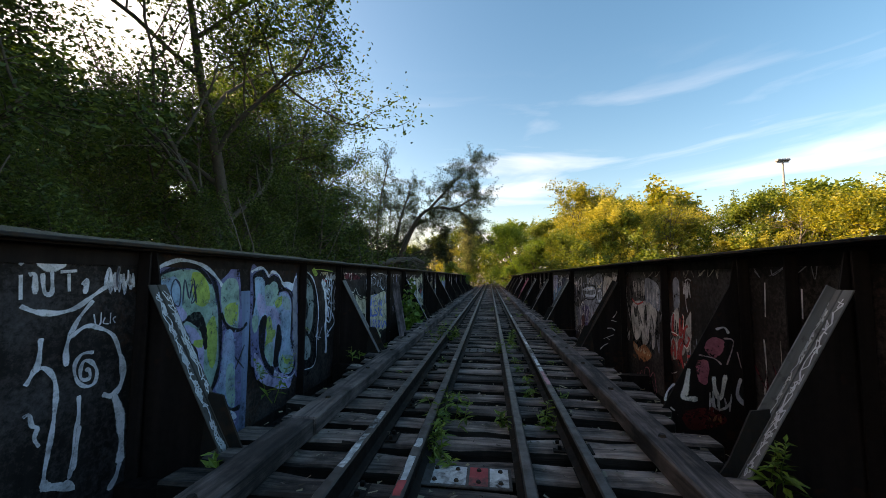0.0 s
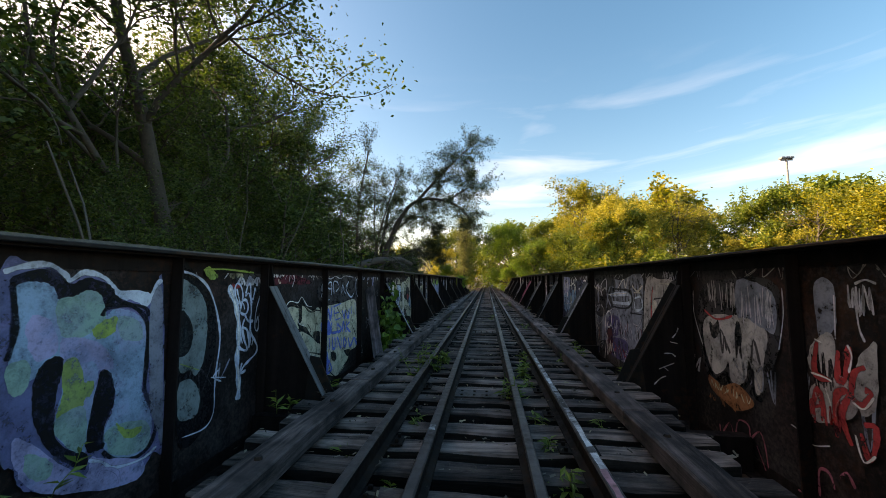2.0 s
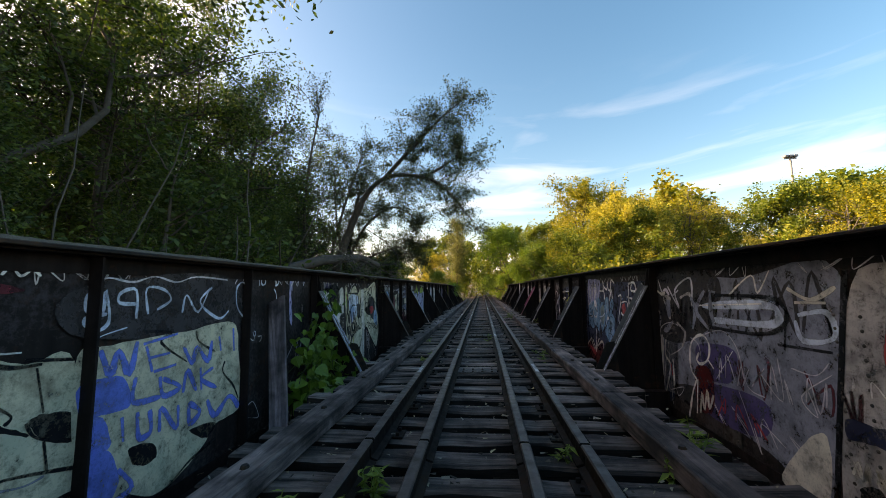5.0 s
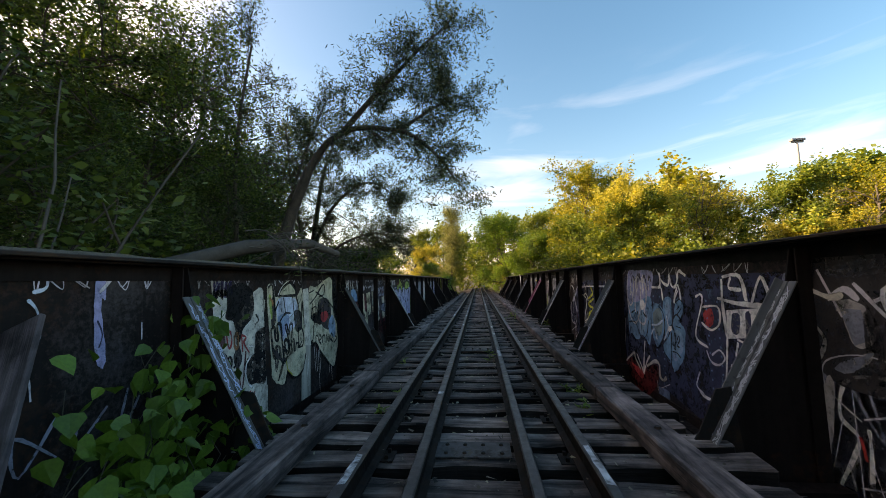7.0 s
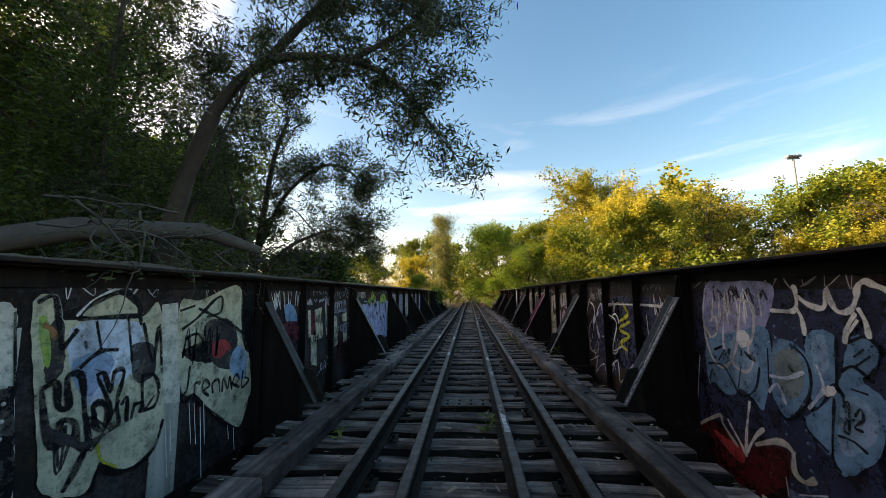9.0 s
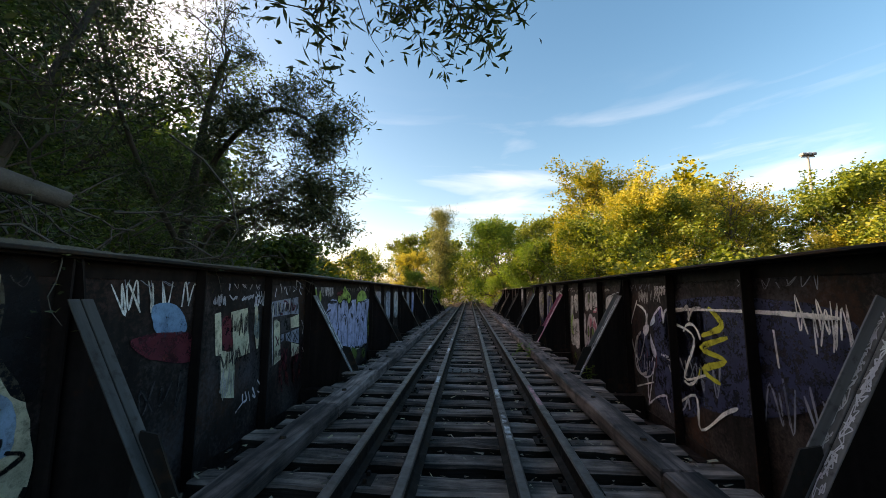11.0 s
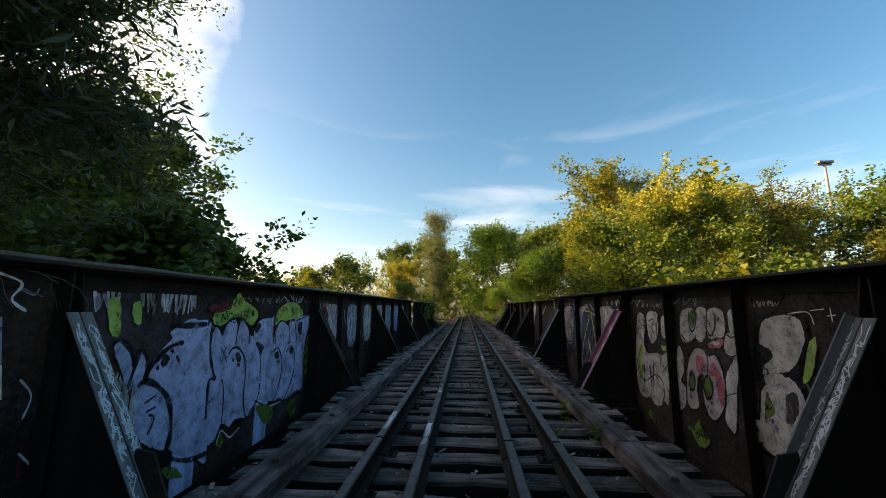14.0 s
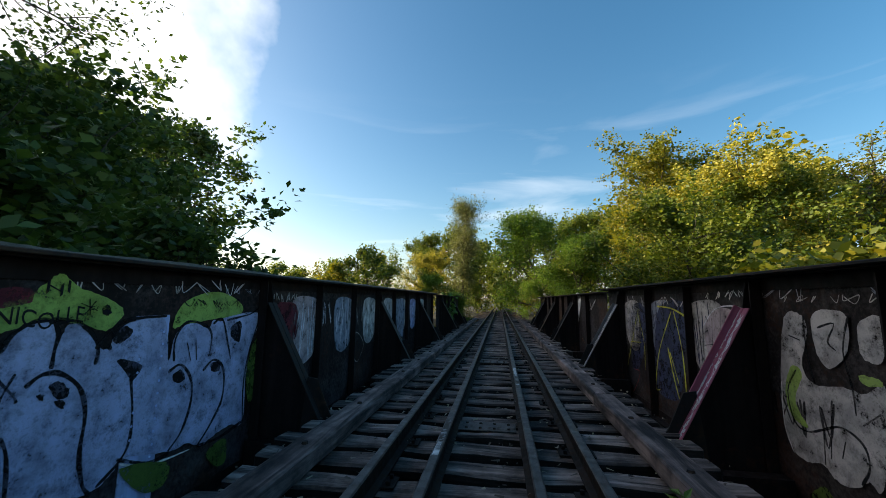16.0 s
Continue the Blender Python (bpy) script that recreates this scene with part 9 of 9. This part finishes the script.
p.fill("grey", [(23.798, 1.148), (23.614, 1.191), (23.555, 1.045), (23.648, 0.744), (23.533, 0.614), (23.275, 0.649), (23.104, 0.64), (22.935, 0.695), (23.059, 0.019), (23.154, 0.024), (23.281, -0.075), (23.436, -0.087), (23.549, -0.016), (23.715, -0.06), (23.849, -0.022), (23.933, 0.18), (23.929, 0.56)])
p.fill("grey", [(23.475, 1.194), (23.18, 1.213), (23.193, 0.927), (23.377, 0.773), (23.484, 0.904)])
p.fill("grey", [(23.076, 1.135), (22.903, 1.192), (22.932, 0.897), (23.082, 0.903)])
p.fill("lime", [(23.764, 0.731), (23.66, 0.669), (23.772, 0.433), (23.665, 0.236), (23.828, 0.276), (23.88, 0.491)])
p.fill("lime", [(23.127, 0.767), (22.975, 0.766), (22.962, 0.717), (23.093, 0.706)])
p.stroke("black", 0.022, [(23.574, 1.177), (23.58, 0.897), (23.533, 0.614)])
p.stroke("black", 0.022, [(23.726, 0.698), (23.849, 0.495), (23.804, 0.243), (23.671, 0.199), (23.5, 0.269)])
p.stroke("black", 0.022, [(23.146, 1.2), (23.229, 0.924), (23.191, 0.66), (23.19, 0.463)])
p.stroke("black", 0.026, [(23.5, 0.269), (23.328, 0.338), (23.166, 0.274), (23.137, 0.123), (23.217, -0.025)])
p.stroke("black", 0.02, [(23.434, 0.215), (23.46, 0.06)])
p.stroke("black", 0.02, [(23.308, 0.243), (23.356, 0.1)])
p.stroke("black", 0.022, [(23.5, 0.269), (23.522, -0.01)])
p.stroke("black", 0.022, [(23.144, 0.407), (22.994, 0.53)])
p.stroke("black", 0.02, [(23.764, 0.996), (23.638, 0.966)])
p.stroke("black", 0.02, [(23.44, 1.086), (23.279, 1.128), (23.354, 0.984), (23.29, 0.92)])
p.stroke("white", 0.016, [(23.914, 0.562), (23.933, 0.18), (23.852, -0.038)])
p.fill("green", [(23.737, -0.347), (23.579, -0.195), (23.486, -0.234), (23.388, -0.366), (23.563, -0.326), (23.7, -0.37)])
p.scrawl("grey", 0.012, 6, 23.806, 1.28, 22.874, 1.36)
p.done()
p = Paint("right", 0, "yellow edged navy letters and pale pointed shapes")
p.fill("navy", [(27.794, 1.188), (27.164, 1.188), (27.244, 0.486), (27.664, 0.024), (27.974, 0.043), (27.974, 0.495)])
p.stroke("yellow", 0.03, [(27.474, 1.151), (28.084, 0.255), (28.434, -0.327)])
p.stroke("yellow", 0.03, [(27.504, 1.04), (27.284, 0.551), (27.304, 0.07)])
p.stroke("yellow", 0.03, [(27.974, 0.495), (27.424, 0.541)])
p.fill("navy", [(26.534, 1.188), (25.618, 1.244), (25.764, 0.523), (26.064, -0.133), (26.794, -0.16), (26.814, 0.403)])
p.stroke("yellow", 0.04, [(26.094, 1.151), (26.634, 0.486), (26.864, -0.114), (26.704, -0.142)])
p.stroke("yellow", 0.04, [(26.024, 1.151), (25.834, 0.569), (25.824, -0.133), (26.054, -0.077), (26.304, 0.578)])
p.stroke("yellow", 0.04, [(26.614, 1.215), (26.084, 1.188), (25.627, 1.077)])
p.stroke("yellow", 0.04, [(26.244, 0.523), (26.014, 0.098)])
p.stroke("red", 0.015, [(27.884, -0.013), (27.574, -0.04), (28.004, -0.465), (28.174, -0.28)])
p.scrawl("grey", 0.025, 3, 28.094, 1.419, 27.074, 1.151)
p.scrawl("grey", 0.025, 4, 26.644, 1.409, 25.561, 1.217)
p.fill("greypink", [(25.144, 1.037), (24.756, 1.218), (24.473, 1.113), (24.52, 0.725), (24.898, 0.542), (25.144, 0.603)])
p.stroke("black", 0.016, [(24.992, 1.094), (25.04, 0.66)])
p.stroke("black", 0.016, [(24.803, 1.171), (24.888, 0.588)])
p.stroke("black", 0.016, [(24.643, 1.174), (24.737, 0.628)])
p.stroke("black", 0.016, [(25.21, 0.741), (24.529, 0.854)])
p.scrawl("white", 0.015, 5, 25.096, 1.443, 24.265, 1.311)
p.stroke("lilac", 0.02, [(25.201, 0.99), (24.926, 1.196), (24.596, 1.249), (24.284, 1.209)])
p.fill("white", [(33.424, 1.483), (32.494, 1.428), (33.094, 0.486), (33.744, 0.495)])
p.scrawl("white", 0.02, 3, 33.414, 1.502, 30.644, 0.975)
p.scrawl("orange", 0.02, 3, 33.524, 0.144, 30.524, -0.022)
p.done()
p = Paint(None, 4.444, "white letters and a red figure on a black knee plate")
p.fill("pink", [(2.31, 0.66), (2.39, 0.71), (2.48, 0.68), (2.47, 0.58), (2.39, 0.51), (2.31, 0.56)])
p.fill("pink", [(2.22, 0.46), (2.33, 0.46), (2.3, 0.24), (2.22, 0.29)])
p.stroke("greypink", 0.02, [(2.24, 0.53), (2.38, 0.5), (2.45, 0.44)])
p.stroke("greypink", 0.02, [(2.48, 0.7), (2.57, 0.67), (2.5, 0.44)])
p.stroke("greypink", 0.02, [(2.6, 0.57), (2.63, 0.41)])
p.stroke("white", 0.07, [(2.14, 0.39), (2.1, 0.17), (2.08, 0.1), (2.21, 0.09)])
p.stroke("white", 0.06, [(2.37, 0.32), (2.38, 0.17), (2.43, 0.12), (2.48, 0.34)])
p.stroke("lilac", 0.05, [(2.62, 0.31), (2.58, 0.15), (2.65, 0.05)])
p.stroke("lilac", 0.03, [(2, 0.24), (1.93, 0.16), (1.9, 0.06)])
p.stroke("lilac", 0.03, [(1.95, 0), (1.99, -0.03)])
p.stroke("lilac", 0.03, [(2.33, 0.11), (2.38, 0), (2.47, 0.02), (2.52, 0.09)])
p.stroke("lilac", 0.03, [(2.41, 0.79), (2.49, 0.81), (2.53, 0.75)])
p.scrawl("lilac", 0.016, 5, 2.3, 0.18, 2.53, -0.04)
p.fill("darkred", [(2.07, -0.06), (2.35, 0.02), (2.46, -0.13), (2.15, -0.21)])
p.scrawl("orange", 0.014, 3, 2.3, -0.05, 2.43, -0.14)
p.done()
p = Paint(None, 7.864, "thin pale scribbles on a black knee plate")
p.stroke("lilac", 0.02, [(2.48, 0.54), (2.53, 0.6), (2.56, 0.67)])
p.stroke("lilac", 0.02, [(2.45, 0.49), (2.54, 0.47)])
p.stroke("lilac", 0.02, [(2.37, 0.34), (2.46, 0.34), (2.51, 0.3)])
p.stroke("lilac", 0.02, [(2.3, 0.14), (2.49, 0.22)])
p.stroke("lilac", 0.02, [(2.35, 0.17), (2.41, 0.12)])
p.stroke("lilac", 0.02, [(2.23, -0.06), (2.31, 0.02), (2.38, 0.05)])
p.done()
